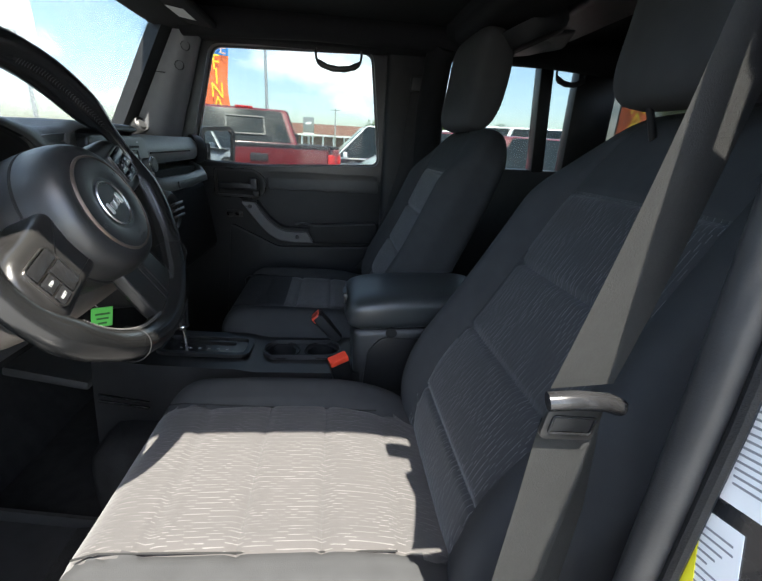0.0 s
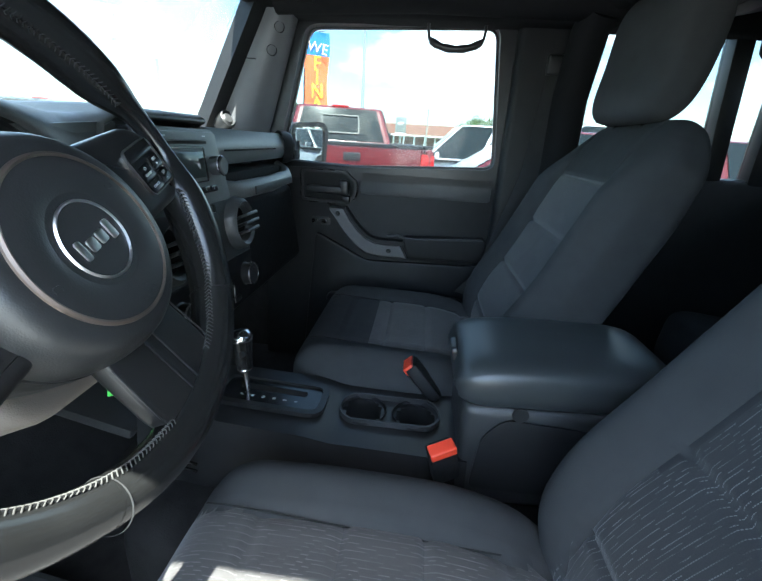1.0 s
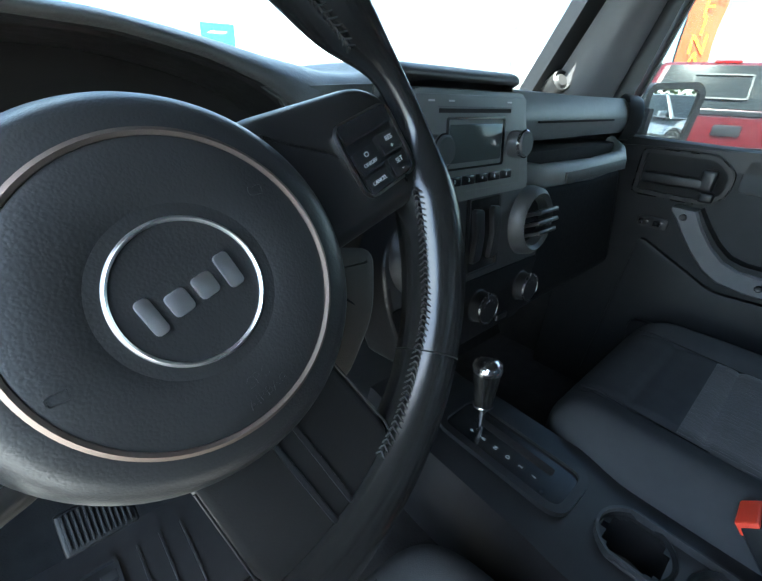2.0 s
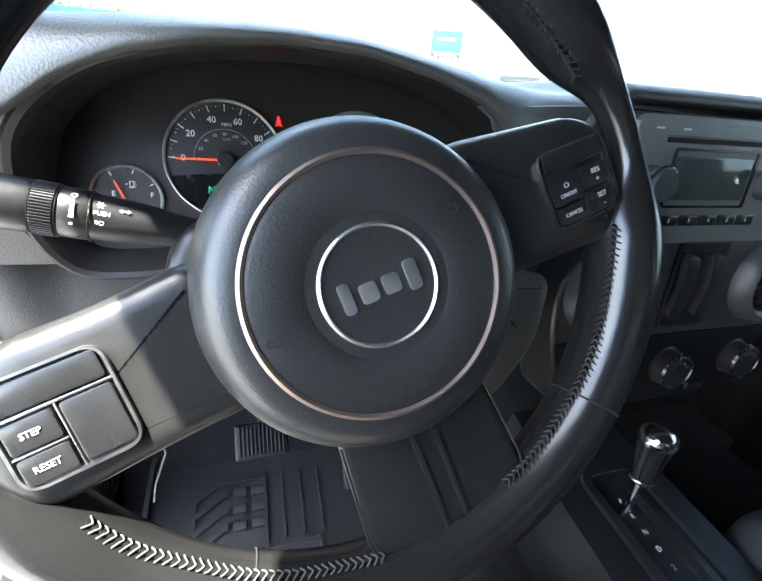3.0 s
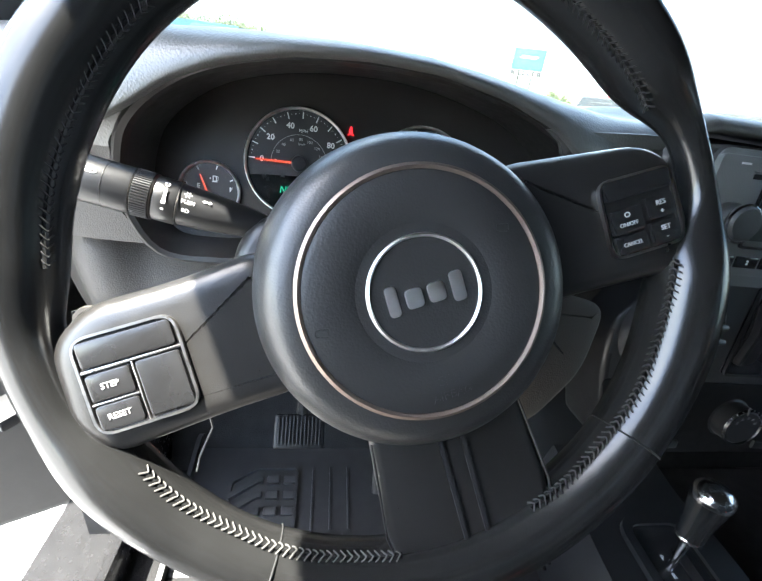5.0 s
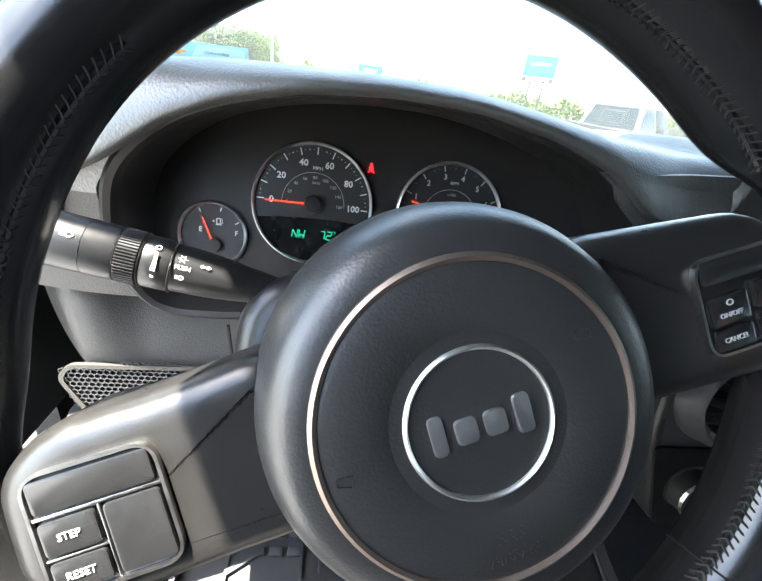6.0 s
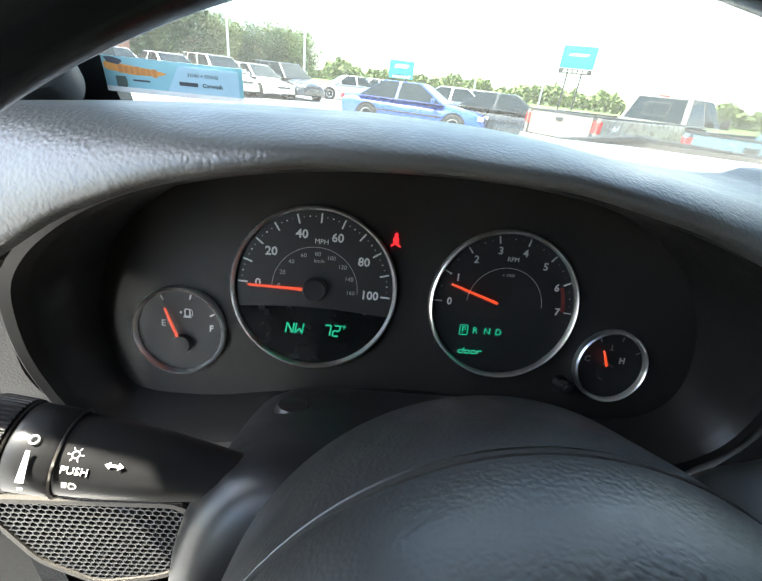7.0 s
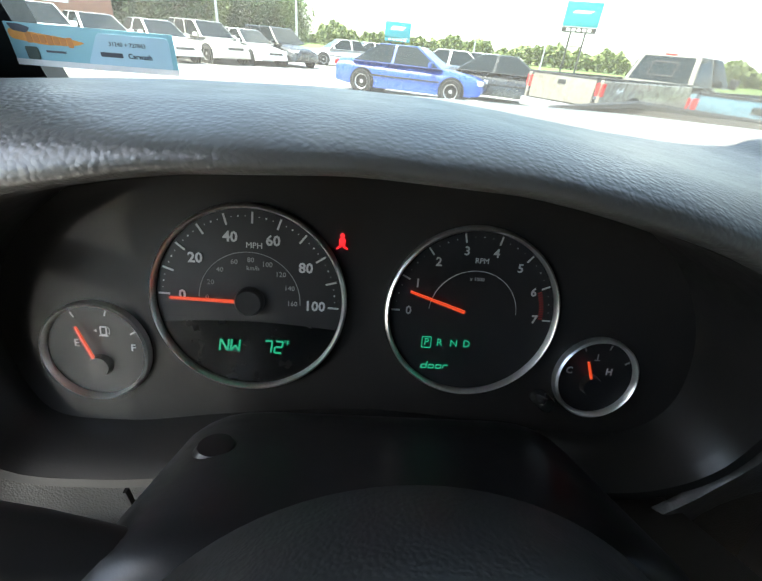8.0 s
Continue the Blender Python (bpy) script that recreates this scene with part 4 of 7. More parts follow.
    # near-black block in place of the shaded hollow of the open shelf
    part("shelf_shade_block", box((0.46, 0.09, 0.05), pose(0.375, 0.012, 1.210), 0.004), SEAM, d)
    bar = [(0.135, -0.015, 1.228), (0.148, -0.050, 1.216), (0.185, -0.076, 1.209), (0.35, -0.082, 1.208), (0.50, -0.070, 1.211), (0.565, -0.045, 1.220), (0.60, -0.012, 1.233)]
    part("grab_bar", tube(bar, [0.013, 0.0155, 0.0175, 0.018, 0.0175, 0.0155, 0.013], 16, flat=0.85), DASH_FACE_LIT, d, "black moulded grab bar above the glove box")
    part("grab_bar_inlay", box((0.26, 0.004, 0.017), pose(0.345, -0.0972, 1.208, -4, 0, 2), 0.0018), BEZEL, d)
    # the glove box takes the near-black colour that stands for shade
    part("glove_box", box((0.50, 0.10, 0.22), pose(0.385, -0.005, 1.065, -8, 0, 0), 0.02, 3), SHADE_BLACK, d)
    # near-black block fills the dark space under the dash
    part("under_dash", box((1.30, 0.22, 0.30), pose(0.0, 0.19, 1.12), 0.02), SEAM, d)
    # tweeter dome at the foot of the pillar
    for x, y, z, lab in ((0.607, 0.135, 1.345, 1), (-0.635, 0.10, 1.350, -1)):
        m = pose(x, y, z, 62, 0, 25 * lab * -1)
        part("tweeter", lathe([(0, 0.012), (0.012, 0.011), (0.017, 0.006), (0.021, 0.012), (0.024, 0.010), (0.026, -0.03)], 32, m), PLASTIC, d, "round tweeter speaker")


dashboard()


def centre_stack():
    s = thing("centre_stack", "black centre stack with vents, window switches and climate dials", "centre console")
    FACE = Matrix.Translation((0.018, -0.088, 1.20)) @ Matrix.Rotation(radians(90 - 6), 4, "X")
    ol = round_outline([(-0.118, 0.118), (0.082, 0.118), (0.098, 0.06), (0.112, 0.0), (0.168, -0.02), (0.178, -0.06), (0.165, -0.10), (0.12, -0.19), (-0.12, -0.19), (-0.150, -0.09), (-0.155, -0.04), (-0.12, 0.0)], 0.016, 4)
    # side faces and low part take darker plastic: shade put into the colour
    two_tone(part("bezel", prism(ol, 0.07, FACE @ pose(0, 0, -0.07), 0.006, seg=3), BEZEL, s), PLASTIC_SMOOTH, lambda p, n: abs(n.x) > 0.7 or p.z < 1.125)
    part("radio_surround", prism(round_outline([(-0.116, 0.116), (0.081, 0.116), (0.097, 0.06), (0.109, 0.002), (-0.119, 0.002)], 0.012, 4), 0.003, FACE, 0.0012), DASH_FACE_LIT, s)
    P = lambda x, y, z=0.0: FACE @ pose(x, y, z)
    # dark plate laid over the lower stack in place of its shade
    part("climate_panel", prism(round_outline([(-0.148, -0.100), (-0.119, -0.188), (0.119, -0.188), (0.162, -0.103)], 0.010, 4), 0.0028, FACE, 0.001), SHADE_BLACK, s, "climate control panel, near black for the shade it lies in")
    # round vents with their blades
    for x in (-0.098, 0.122):
        m = P(x, -0.045)
        part("vent_ring", lathe([(0.032, -0.004), (0.034, 0.014), (0.039, 0.019), (0.046, 0.013), (0.049, 0.0)], 40, m, cap=False), BEZEL, s, "round air vent ring")
        bm = lathe([(0, 0.001), (0.031, 0.001)], 30, m, cap=False)
        for k in (-1, 0, 1):
            part("vent_blade", box((2 * math.sqrt(0.028 ** 2 - (k * 0.014) ** 2), 0.0055, 0.028), m @ pose(0, k * 0.014, 0.020, -18, 0, 0), 0.002, 2), PLASTIC_SMOOTH, s)
        part("vent_well", bm, SEAM, s)
    # window switch panel
    ol = rect(0.066, 0.094, 0.006, cx=0.012, cy=-0.044)
    part("switch_panel", prism(ol, 0.003, P(0, 0), 0.001), GLOSS_BLACK, s)
    part("switch_rim", frame_of(ol, 0.0022, 0.005, P(0, 0)), PLASTIC_SMOOTH, s)
    for x in (-0.006, 0.030):
        part("window_switch", prism(round_outline([(x - 0.011, -0.078), (x + 0.008, -0.074), (x + 0.013, -0.045), (x + 0.010, -0.012), (x - 0.009, -0.010), (x - 0.004, -0.044)], 0.006, 4), 0.010, P(0, 0), 0.003), PLASTIC_SMOOTH, s)
    # climate dials
    for x in (-0.100, 0.012, 0.118):
        m = P(x, -0.142, 0.0)
        part("climate_dial", lathe([(0, 0.020), (0.018, 0.020), (0.020, 0.018), (0.021, 0.004), (0.024, 0.002), (0.024, 0.0)], 36, m), PLASTIC_SMOOTH, s)
        bm = bmesh.new()
        for k in range(14):
            a = radians(200 - k * 17)
            box((0.0028, 0.0012, 0.0006), m @ pose(0.0205 * math.cos(a), 0.0205 * math.sin(a), 0.0195, 0, 0, math.degrees(a)), 0, 1, bm)
        box((0.0016, 0.009, 0.0008), m @ pose(-0.004, 0.021, 0.0203, 0, 0, 12), 0, 1, bm)
        for k in range(5):
            a = radians(150 - k * 30)
            box((0.0025, 0.0025, 0.0004), m @ pose(0.0125 * math.cos(a), 0.0125 * math.sin(a), 0.0203), 0, 1, bm)
        part("dial_marks", bm, PLASTIC_GREY, s)
        # middle and right trims are blackened for shade; the left keeps its silver
        part("dial_trim", lathe([(0.0195, 0.0185), (0.0205, 0.0205), (0.0215, 0.0180)], 36, m, cap=False), SATIN if x < -0.05 else GLOSS_BLACK, s)
    for x in (-0.05, 0.07):
        part("button", box((0.026, 0.010, 0.006), P(x, -0.176, 0.003), 0.002), PLASTIC_SMOOTH, s)
    # radio
    r = thing("radio", "black in-dash radio with a dark display and two silver-ringed knobs", "radio")
    Q = lambda x, y, z=0.0: FACE @ pose(x - 0.020, y + 0.062, z + 0.0028)
    part("faceplate", prism(rect(0.196, 0.098, 0.006), 0.005, Q(0, 0), 0.002), DASH_FACE_LIT, r)
    part("slot", box((0.128, 0.004, 0.0012), Q(0, 0.034, 0.0052), 0.0004), SEAM, r)
    bm = box((0.13, 0.0012, 0.0012), Q(0, 0.0375, 0.0054), 0.0004)
    part("slot_lip", bm, PLASTIC_GREY, r)
    part("display", prism(rect(0.094, 0.038, 0.003, cy=0.002), 0.0015, Q(0, 0, 0.005), 0.0005), surface("lcd", (0.055, 0.068, 0.066), 0.12, mottle=0.1), r, "dark unlit display")
    part("display_rim", frame_of(rect(0.104, 0.052, 0.004, cy=0.002), 0.002, 0.002, Q(0, 0, 0.005)), GLOSS_BLACK, r)
    for x in (-0.074, 0.074):
        m = Q(x, -0.002, 0.005)
        k = part("knob", lathe([(0, 0.020), (0.0125, 0.020), (0.0145, 0.017), (0.0150, 0.0)], 36, m), BEZEL, r)
        part("knob_ring", lathe([(0.0148, 0.0135), (0.0160, 0.0145), (0.0160, 0.0165), (0.0145, 0.0175)], 36, m, cap=False), CHROME, k, "silver ring")
    for i in range(6):
        part("preset_button", box((0.022, 0.010, 0.002), Q(-0.0625 + i * 0.025, -0.036, 0.006), 0.0008), GLOSS_BLACK, r)
    for i in range(6):
        part("button_number", words(str(i + 1), 0.0055, Q(-0.0625 + i * 0.025, -0.036, 0.0072)), NUMERALS, r)
    for x in (-0.075, -0.045, 0.06):
        part("print_bar", box((0.009, 0.0016, 0.0003), Q(x, 0.043, 0.0052), 0, 1), NUMERALS, r)


centre_stack()


# ---- instruments ----
def gauge(name, cx, cz, R, label):
    g = thing(name, label, "gauge", group="instruments")
    m = Matrix.Translation((cx, face_y(cz) - 0.001, cz)) @ Matrix.Rotation(math.pi / 2 - LEAN, 4, "X")
    part("dial", lathe([(0, 0.0), (R - 0.001, 0.0)], 64, m, cap=False), GAUGE_FACE, g)
    part("bezel_ring", lathe([(R - 0.0013, 0.0), (R - 0.0010, 0.0026), (R - 0.0002, 0.0036), (R + 0.0008, 0.0028), (R + 0.0012, -0.001)], 96, m, cap=False), GAUGE_CHROME, g, "thin chrome ring")
    return g, m


def ticks(m, R0, R1, a0, a1, n, w, bm):
    for i in range(n):
        a = radians(a0 + (a1 - a0) * i / (n - 1))
        r = (R0 + R1) / 2
        box((R1 - R0, w, 0.0003), m @ pose(r * math.cos(a), r * math.sin(a), 0.0005, 0, 0, math.degrees(a)), 0, 1, bm)
    return bm


def arc_line(m, R, a0, a1, w, bm, n=40):
    pts = [m @ Vector((R * math.cos(a), R * math.sin(a), 0.0006)) for a in [radians(a0 + (a1 - a0) * i / n) for i in range(n + 1)]]
    return tube(pts, w, 5, bm=bm)


def needle(m, a, L, tail, g, w=0.0008):
    d = m @ pose(0, 0, 0.0025, 0, 0, a)
    ol = [(-tail, -w), (L, -w * 0.7), (L, w * 0.7), (-tail, w)]
    part("needle", prism(ol, 0.0012, d), NEEDLE, g, "orange-red needle", smooth=False)


SEGMENTS = {"N": "abcdm", "W": "abcdnl", "7": "tbd", "2": "tbgau_", "d": "bdg_a", "o": "ag_d", "r": "ag"}


def strokes(text, w, h, gap, at, bm, lean=0.12, thin=0.0005):
    """Lit display characters out of short strokes. a, c: lower and upper left; d, b: lower and upper right; t, g, _: bars; m, n, l, u: slants."""
    x0 = 0.0
    for ch in text:
        ends = {"a": ((0, 0), (0, 0.5)), "c": ((0, 0.5), (0, 1)), "d": ((1, 0), (1, 0.5)), "b": ((1, 0.5), (1, 1)), "t": ((0, 1), (1, 1)), "g": ((0, 0.5), (1, 0.5)), "_": ((0, 0), (1, 0)), "m": ((0, 1), (1, 0)), "n": ((0, 0), (0.5, 0.5)), "l": ((0.5, 0.5), (1, 0)), "u": ((0, 0.5), (0, 0.5))}
        for k in SEGMENTS[ch]:
            (ax, ay), (bx, by) = ends[k]
            a = Vector((x0 + ax * w + ay * h * lean, ay * h, 0))
            b = Vector((x0 + bx * w + by * h * lean, by * h, 0))
            if (b - a).length < 1e-6:
                continue
            e = (b - a) * 0.06
            tube([at @ (a + e), at @ (b - e)], thin, 5, bm=bm)
        x0 += w + gap
    return bm


def lower_chord(R, top, rise, n=28):
    """The outline of a dial's lower part, under a gently arched line."""
    a0 = math.asin(top / R)
    arc = [(R * math.cos(a), R * math.sin(a)) for a in [math.pi - a0 + (math.pi + 2 * a0) * k / n for k in range(n + 1)]]
    xr = R * math.cos(a0)
    return arc + [(xr - 2 * xr * k / 12, top + rise * math.sin(math.pi * k / 12)) for k in range(1, 12)]


def instruments():
    p = thing("instrument_panel", "black instrument panel behind the steering wheel", "instrument panel")
    loop = closed_curve(HOOD, 96)
    bm = bmesh.new()
    bm.faces.new([bm.verts.new((q.x, face_y(q.y), q.y)) for q in grown(loop, -0.004)])
    part("back_panel", bm, CLUSTER, p, smooth=False)
    dark = surface("display_dark", (0.0035, 0.004, 0.004), 0.25, mottle=0.1)
    # dim print of the metric scale; also stands for shade on the right dials
    dim = surface("dim_numerals", (0.30, 0.30, 0.30), 0.6, mottle=0.1)
    # clear cover, leaning out at the top
    ring = grown(loop, -0.0075)
    bm = bmesh.new()
    bm.faces.new([bm.verts.new((q.x, -0.032 + 0.20 * (q.y - 1.185), q.y)) for q in ring])
    c = part("clear_cover", bm, LENS, p, "clear plastic cover with faint reflections", smooth=False)
    c.visible_shadow = False
    # speedometer, zero to a hundred
    g, m = gauge("speedometer", -0.4280, 1.2535, 0.0456, "round speedometer with white numerals and red needle")
    A = lambda mph: 178 - mph * 1.80
    part("ticks", ticks(m, 0.0375, 0.0428, A(0), A(100), 11, 0.0009, bmesh.new()), NUMERALS, g)
    bm = bmesh.new()
    for k in range(41):
        if k % 4:
            a = radians(A(k * 2.5))
            lathe([(0, 0.0002), (0.00045 if k % 2 == 0 else 0.00028, 0.0002)], 8, m @ pose(0.0408 * math.cos(a), 0.0408 * math.sin(a), 0.0005), bm, cap=False)
    part("dots", bm, NUMERALS, g)
    bm = bmesh.new()
    for v in (0, 20, 40, 60, 80, 100):
        a = radians(A(v))
        r = 0.0318 if v < 100 else 0.0312
        words(str(v), 0.0068, m @ pose(r * math.cos(a), r * math.sin(a), 0.0006), bm=bm, bold=0.00016)
    words("MPH", 0.0039, m @ pose(0.0022, 0.0272, 0.0006), bm=bm)
    part("numerals", bm, NUMERALS, g)
    bm = arc_line(m, 0.0240, A(0), A(100), 0.00018, bmesh.new())
    for v in (0, 20, 40, 60, 80, 100, 120, 140, 160):
        a = radians(A(v * 0.6214))
        words(str(v), 0.0034, m @ pose(0.0202 * math.cos(a), 0.0202 * math.sin(a), 0.0006), bm=bm)
    words("km/h", 0.0030, m @ pose(0.0015, 0.0163, 0.0006), bm=bm)
    part("metric_scale", bm, dim, g)
    needle(m, A(0) + 1.5, 0.0365, -0.003, g)
    part("hub_cap", lathe([(0, 0.005), (0.0058, 0.0048), (0.0068, 0.0035), (0.007, 0.0)], 32, m), PLASTIC_SMOOTH, g)
    part("display_glass", prism(lower_chord(0.0440, -0.0130, 0.0022), 0.0003, m), dark, g, smooth=False)
    bm = strokes("NW", 0.0040, 0.0062, 0.0014, m @ pose(-0.0150, -0.0265, 0.0010), bmesh.new())
    strokes("72", 0.0036, 0.0062, 0.0016, m @ pose(0.0066, -0.0265, 0.0010), bm)
    words("\u00b0F", 0.0036, m @ pose(0.0178, -0.0212, 0.0008), bm=bm)
    part("digits", bm, TEAL_DIGITS, g, "lit green digits")
    # tachometer
    g, m = gauge("tachometer", -0.3184, 1.2535, 0.0430, "round rev counter with white numerals and red needle")
    A = lambda v: 180 - v * 26.0
    part("ticks", ticks(m, 0.0365, 0.0408, A(0), A(7), 8, 0.0008, bmesh.new()), NUMERALS, g)
    bm = bmesh.new()
    for k in range(1, 28):
        if k % 4:
            a = radians(A(k / 4))
            lathe([(0, 0.0002), (0.00042 if k % 2 == 0 else 0.00025, 0.0002)], 8, m @ pose(0.0388 * math.cos(a), 0.0388 * math.sin(a), 0.0005), bm, cap=False)
    # these dots are dimmed for the shade on this side
    part("dots", bm, dim, g)
    bm = bmesh.new()
    for v in range(8):
        a = radians(A(v))
        words(str(v), 0.0060, m @ pose(0.0322 * math.cos(a), 0.0322 * math.sin(a), 0.0006), bm=bm, bold=0.00010)
    words("RPM", 0.0037, m @ pose(0.0012, 0.0272, 0.0006), bm=bm)
    part("numerals", bm, NUMERALS, g)
    part("multiplier", words("x 1000", 0.0026, m @ pose(0.0, 0.0180, 0.0006)), dim, g)
    part("inner_arc", arc_line(m, 0.0222, 176, 2, 0.00014, bmesh.new()), NUMERALS, g)
    part("red_band", ticks(m, 0.0340, 0.0362, A(6.08), A(6.95), 12, 0.0005, bmesh.new()), surface("red_marks", (0.35, 0.02, 0.015), 0.6, mottle=0.1), g)
    needle(m, A(0.82) + 3.5, 0.034, -0.005, g)
    bm = bmesh.new()
    for ch, x in (("P", -0.0214), ("R", -0.0147), ("N", -0.0074), ("D", -0.0007)):
        words(ch, 0.0054, m @ pose(x, -0.0164, 0.0008), bm=bm)
    frame_of(rect(0.0050, 0.0062, 0.0006, 2, -0.0214, -0.0164), 0.0004, 0.0005, m @ pose(0, 0, 0.0004), bm)
    strokes("door", 0.0026, 0.0037, 0.0012, m @ pose(-0.0230, -0.0305, 0.0010), bm, 0.15, 0.00036)
    part("digits", bm, TEAL_DIGITS, g, "lit green gear letters")
    # fuel and temperature
    for nm, cx, cz, R, lab, pairs, hub, ang, L in (("fuel_gauge", -0.5025, 1.2240, 0.0247, "small round fuel gauge with red needle", (("E", -0.0090, 0.0037), ("F", 0.0176, 0.0024)), (0.0015, -0.0075), 113, 0.0225), ("temperature_gauge", -0.2470, 1.2228, 0.0218, "small round temperature gauge with red needle", (("C", -0.0150, 0.0037), ("H", 0.0069, 0.0037)), (-0.0020, -0.0040), 110, 0.0150)):
        g, m = gauge(nm, cx, cz, R, lab)
        fuel = nm == "fuel_gauge"
        # the temperature gauge's marks are dimmed: its shade is in the ink colour
        for ch, x, y in pairs:
            part("letter", words(ch, 0.0052, m @ pose(x, y, 0.0006), bold=0.00008), NUMERALS if ch != "C" else dim, g)
        part("ticks", ticks(m, R * 0.78, R * 0.90, 118, 30, 3, 0.0008, bmesh.new()), NUMERALS if fuel else dim, g)
        mm = m @ pose(*hub, 0)
        needle(mm, ang, L, -0.004, g, 0.0006)
        part("hub_cap", lathe([(0, 0.004), (0.0050, 0.0038), (0.0056, 0.0)], 24, mm), PLASTIC_SMOOTH, g)
        sx, sy = (0.0042, 0.0108) if fuel else (-0.0010, 0.0120)
        if fuel:
            bm = frame_of(rect(0.0034, 0.0048, 0.0005, 2, sx, sy), 0.0007, 0.0003, m @ pose(0, 0, 0.0004))
            box((0.0044, 0.0006, 0.0003), m @ pose(sx, sy - 0.0026, 0.0005), 0, 1, bm)
            tube([m @ Vector((sx + 0.0018, sy - 0.001, 0.0006)), m @ Vector((sx + 0.0028, sy - 0.0018, 0.0006)), m @ Vector((sx + 0.0028, sy + 0.001, 0.0006)), m @ Vector((sx + 0.0020, sy + 0.0022, 0.0006))], 0.0002, 5, bm=bm)
            prism([(sx - 0.0046, sy), (sx - 0.0032, sy + 0.0009), (sx - 0.0032, sy - 0.0009)], 0.0003, m @ pose(0, 0, 0.0004), bm=bm)
        else:
            bm = box((0.0005, 0.0032, 0.0003), m @ pose(sx, sy, 0.0005))
            box((0.0030, 0.0004, 0.0003), m @ pose(sx, sy - 0.0018, 0.0005), 0, 1, bm)
        part("symbol", bm, NUMERALS if fuel else dim, g)
    # seat-belt warning lamp: a small red pictogram of plain shapes
    m = Matrix.Translation((-0.3850, face_y(1.2842) - 0.0015, 1.2842)) @ Matrix.Rotation(math.pi / 2 - LEAN, 4, "X")
    bm = lathe([(0, 0.0003), (0.0011, 0.0003)], 12, m @ pose(0, 0.0032, 0), cap=False)
    prism(round_outline([(-0.0013, -0.0018), (0.0013, -0.0018), (0.0016, 0.0012), (0.0009, 0.0020), (-0.0009, 0.0020), (-0.0016, 0.0012)], 0.0004, 3), 0.0003, m, bm=bm)
    for k in (-1, 1):
        prism([(k * 0.0009, -0.0015), (k * 0.0028, -0.0027), (k * 0.0026, -0.0036), (k * 0.0003, -0.0022)][::k], 0.0003, m, bm=bm)
    part("warning_lamp", bm, RED_LAMP, p, "lit red seat-belt warning lamp", smooth=False)
    part("trip_button", lathe([(0, 0.016), (0.0038, 0.016), (0.0045, 0.014), (0.0045, 0.0)], 20, pose(-0.277, -0.014, 1.2085, 78, 0, 14)), GLOSS_BLACK, p)


instruments()


# ---- steering column and wheel ----
HUB = Vector((-0.3595, -0.2095, 1.2370))
COLUMN = axes_at(HUB, (1, 0, 0), (0, math.sin(radians(25)), math.cos(radians(25))))
WHEEL = COLUMN @ Matrix.Rotation(radians(20), 4, "Z")


def steering_column():
    c = thing("steering_column", "black plastic steering column shroud", "steering column")
    part("upper_shroud", prism(rect(0.205, 0.10, 0.046, 8, 0, -0.004), 0.115, COLUMN @ pose(0, 0, -0.185), 0.024, seg=6), PLASTIC_SMOOTH, c)
    part("lower_shroud", prism(round_outline([(-0.033, 0.010), (-0.033, -0.085), (-0.010, -0.103), (0.118, -0.100), (0.160, -0.058), (0.178, -0.004), (0.10, 0.012)], 0.018, 5), 0.115, COLUMN @ pose(0, 0, -0.20), 0.014, seg=3), COLUMN_TAUPE_LIT, c, "taupe lower shroud")
    part("shroud_seam", tube([COLUMN @ Vector(p) for p in ((0.100, -0.006, -0.0845), (0.130, -0.034, -0.0845), (0.148, -0.052, -0.087))], 0.0009, 6), SEAM, c)
    part("shaft", lathe([(0.035, -0.10), (0.035, -0.03), (0.05, -0.025)], 28, COLUMN), SEAM, c)
    part("tilt_screw", lathe([(0, 0.004), (0.007, 0.003), (0.009, 0.0)], 20, COLUMN @ pose(-0.070, 0.0435, -0.135, -78, 0, 0)), PLASTIC_SMOOTH, c)
    # lighting stalk, left
    s = thing("indicator_stalk", "black lighting stalk with white symbols", "control stalk")
    a, b = Vector((-0.414, -0.112, 1.2225)), Vector((-0.584, -0.124, 1.2625))
    d = (b - a).normalized()
    M = Matrix.Translation(a) @ d.to_track_quat("Z", "Y").to_matrix().to_4x4()
    L = (b - a).length
    part("arm", lathe([(0.0056, 0.0), (0.0080, 0.028), (0.0112, 0.052), (0.0126, 0.068), (0.0130, 0.082)], 32, M), PLASTIC_SMOOTH, s)
    part("collar", lathe([(0.0132, 0.083), (0.0138, 0.084), (0.0138, 0.0955), (0.0132, 0.0965)], 32, M), PLASTIC_SMOOTH, s)
    gear = [((0.0146 if k % 4 < 2 else 0.0139) * math.cos(2 * math.pi * k / 224), (0.0146 if k % 4 < 2 else 0.0139) * math.sin(2 * math.pi * k / 224)) for k in range(224)]
    part("knurled_ring", prism(gear, 0.0095, M @ pose(0, 0, 0.098)), PLASTIC_SMOOTH, s, smooth=False)
    part("tip", lathe([(0.0138, 0.1085), (0.0142, 0.110), (0.0142, L - 0.004), (0.012, L), (0, L)], 32, M), PLASTIC_SMOOTH, s)
    for z in (0.0825, 0.097, 0.108, 0.1225):
        part("groove", lathe([(0.0136, z - 0.0004), (0.01445, z), (0.0136, z + 0.0004)], 32, M, cap=False), SATIN, s)
    # symbols face the driver
    eye = Vector((-0.40, -0.36, 1.36))

    def on_stalk(z, lift, across):
        p = a + d * z
        n = (eye - p)
        n = (n - d * n.dot(d)).normalized()
        up = n.cross(-d)
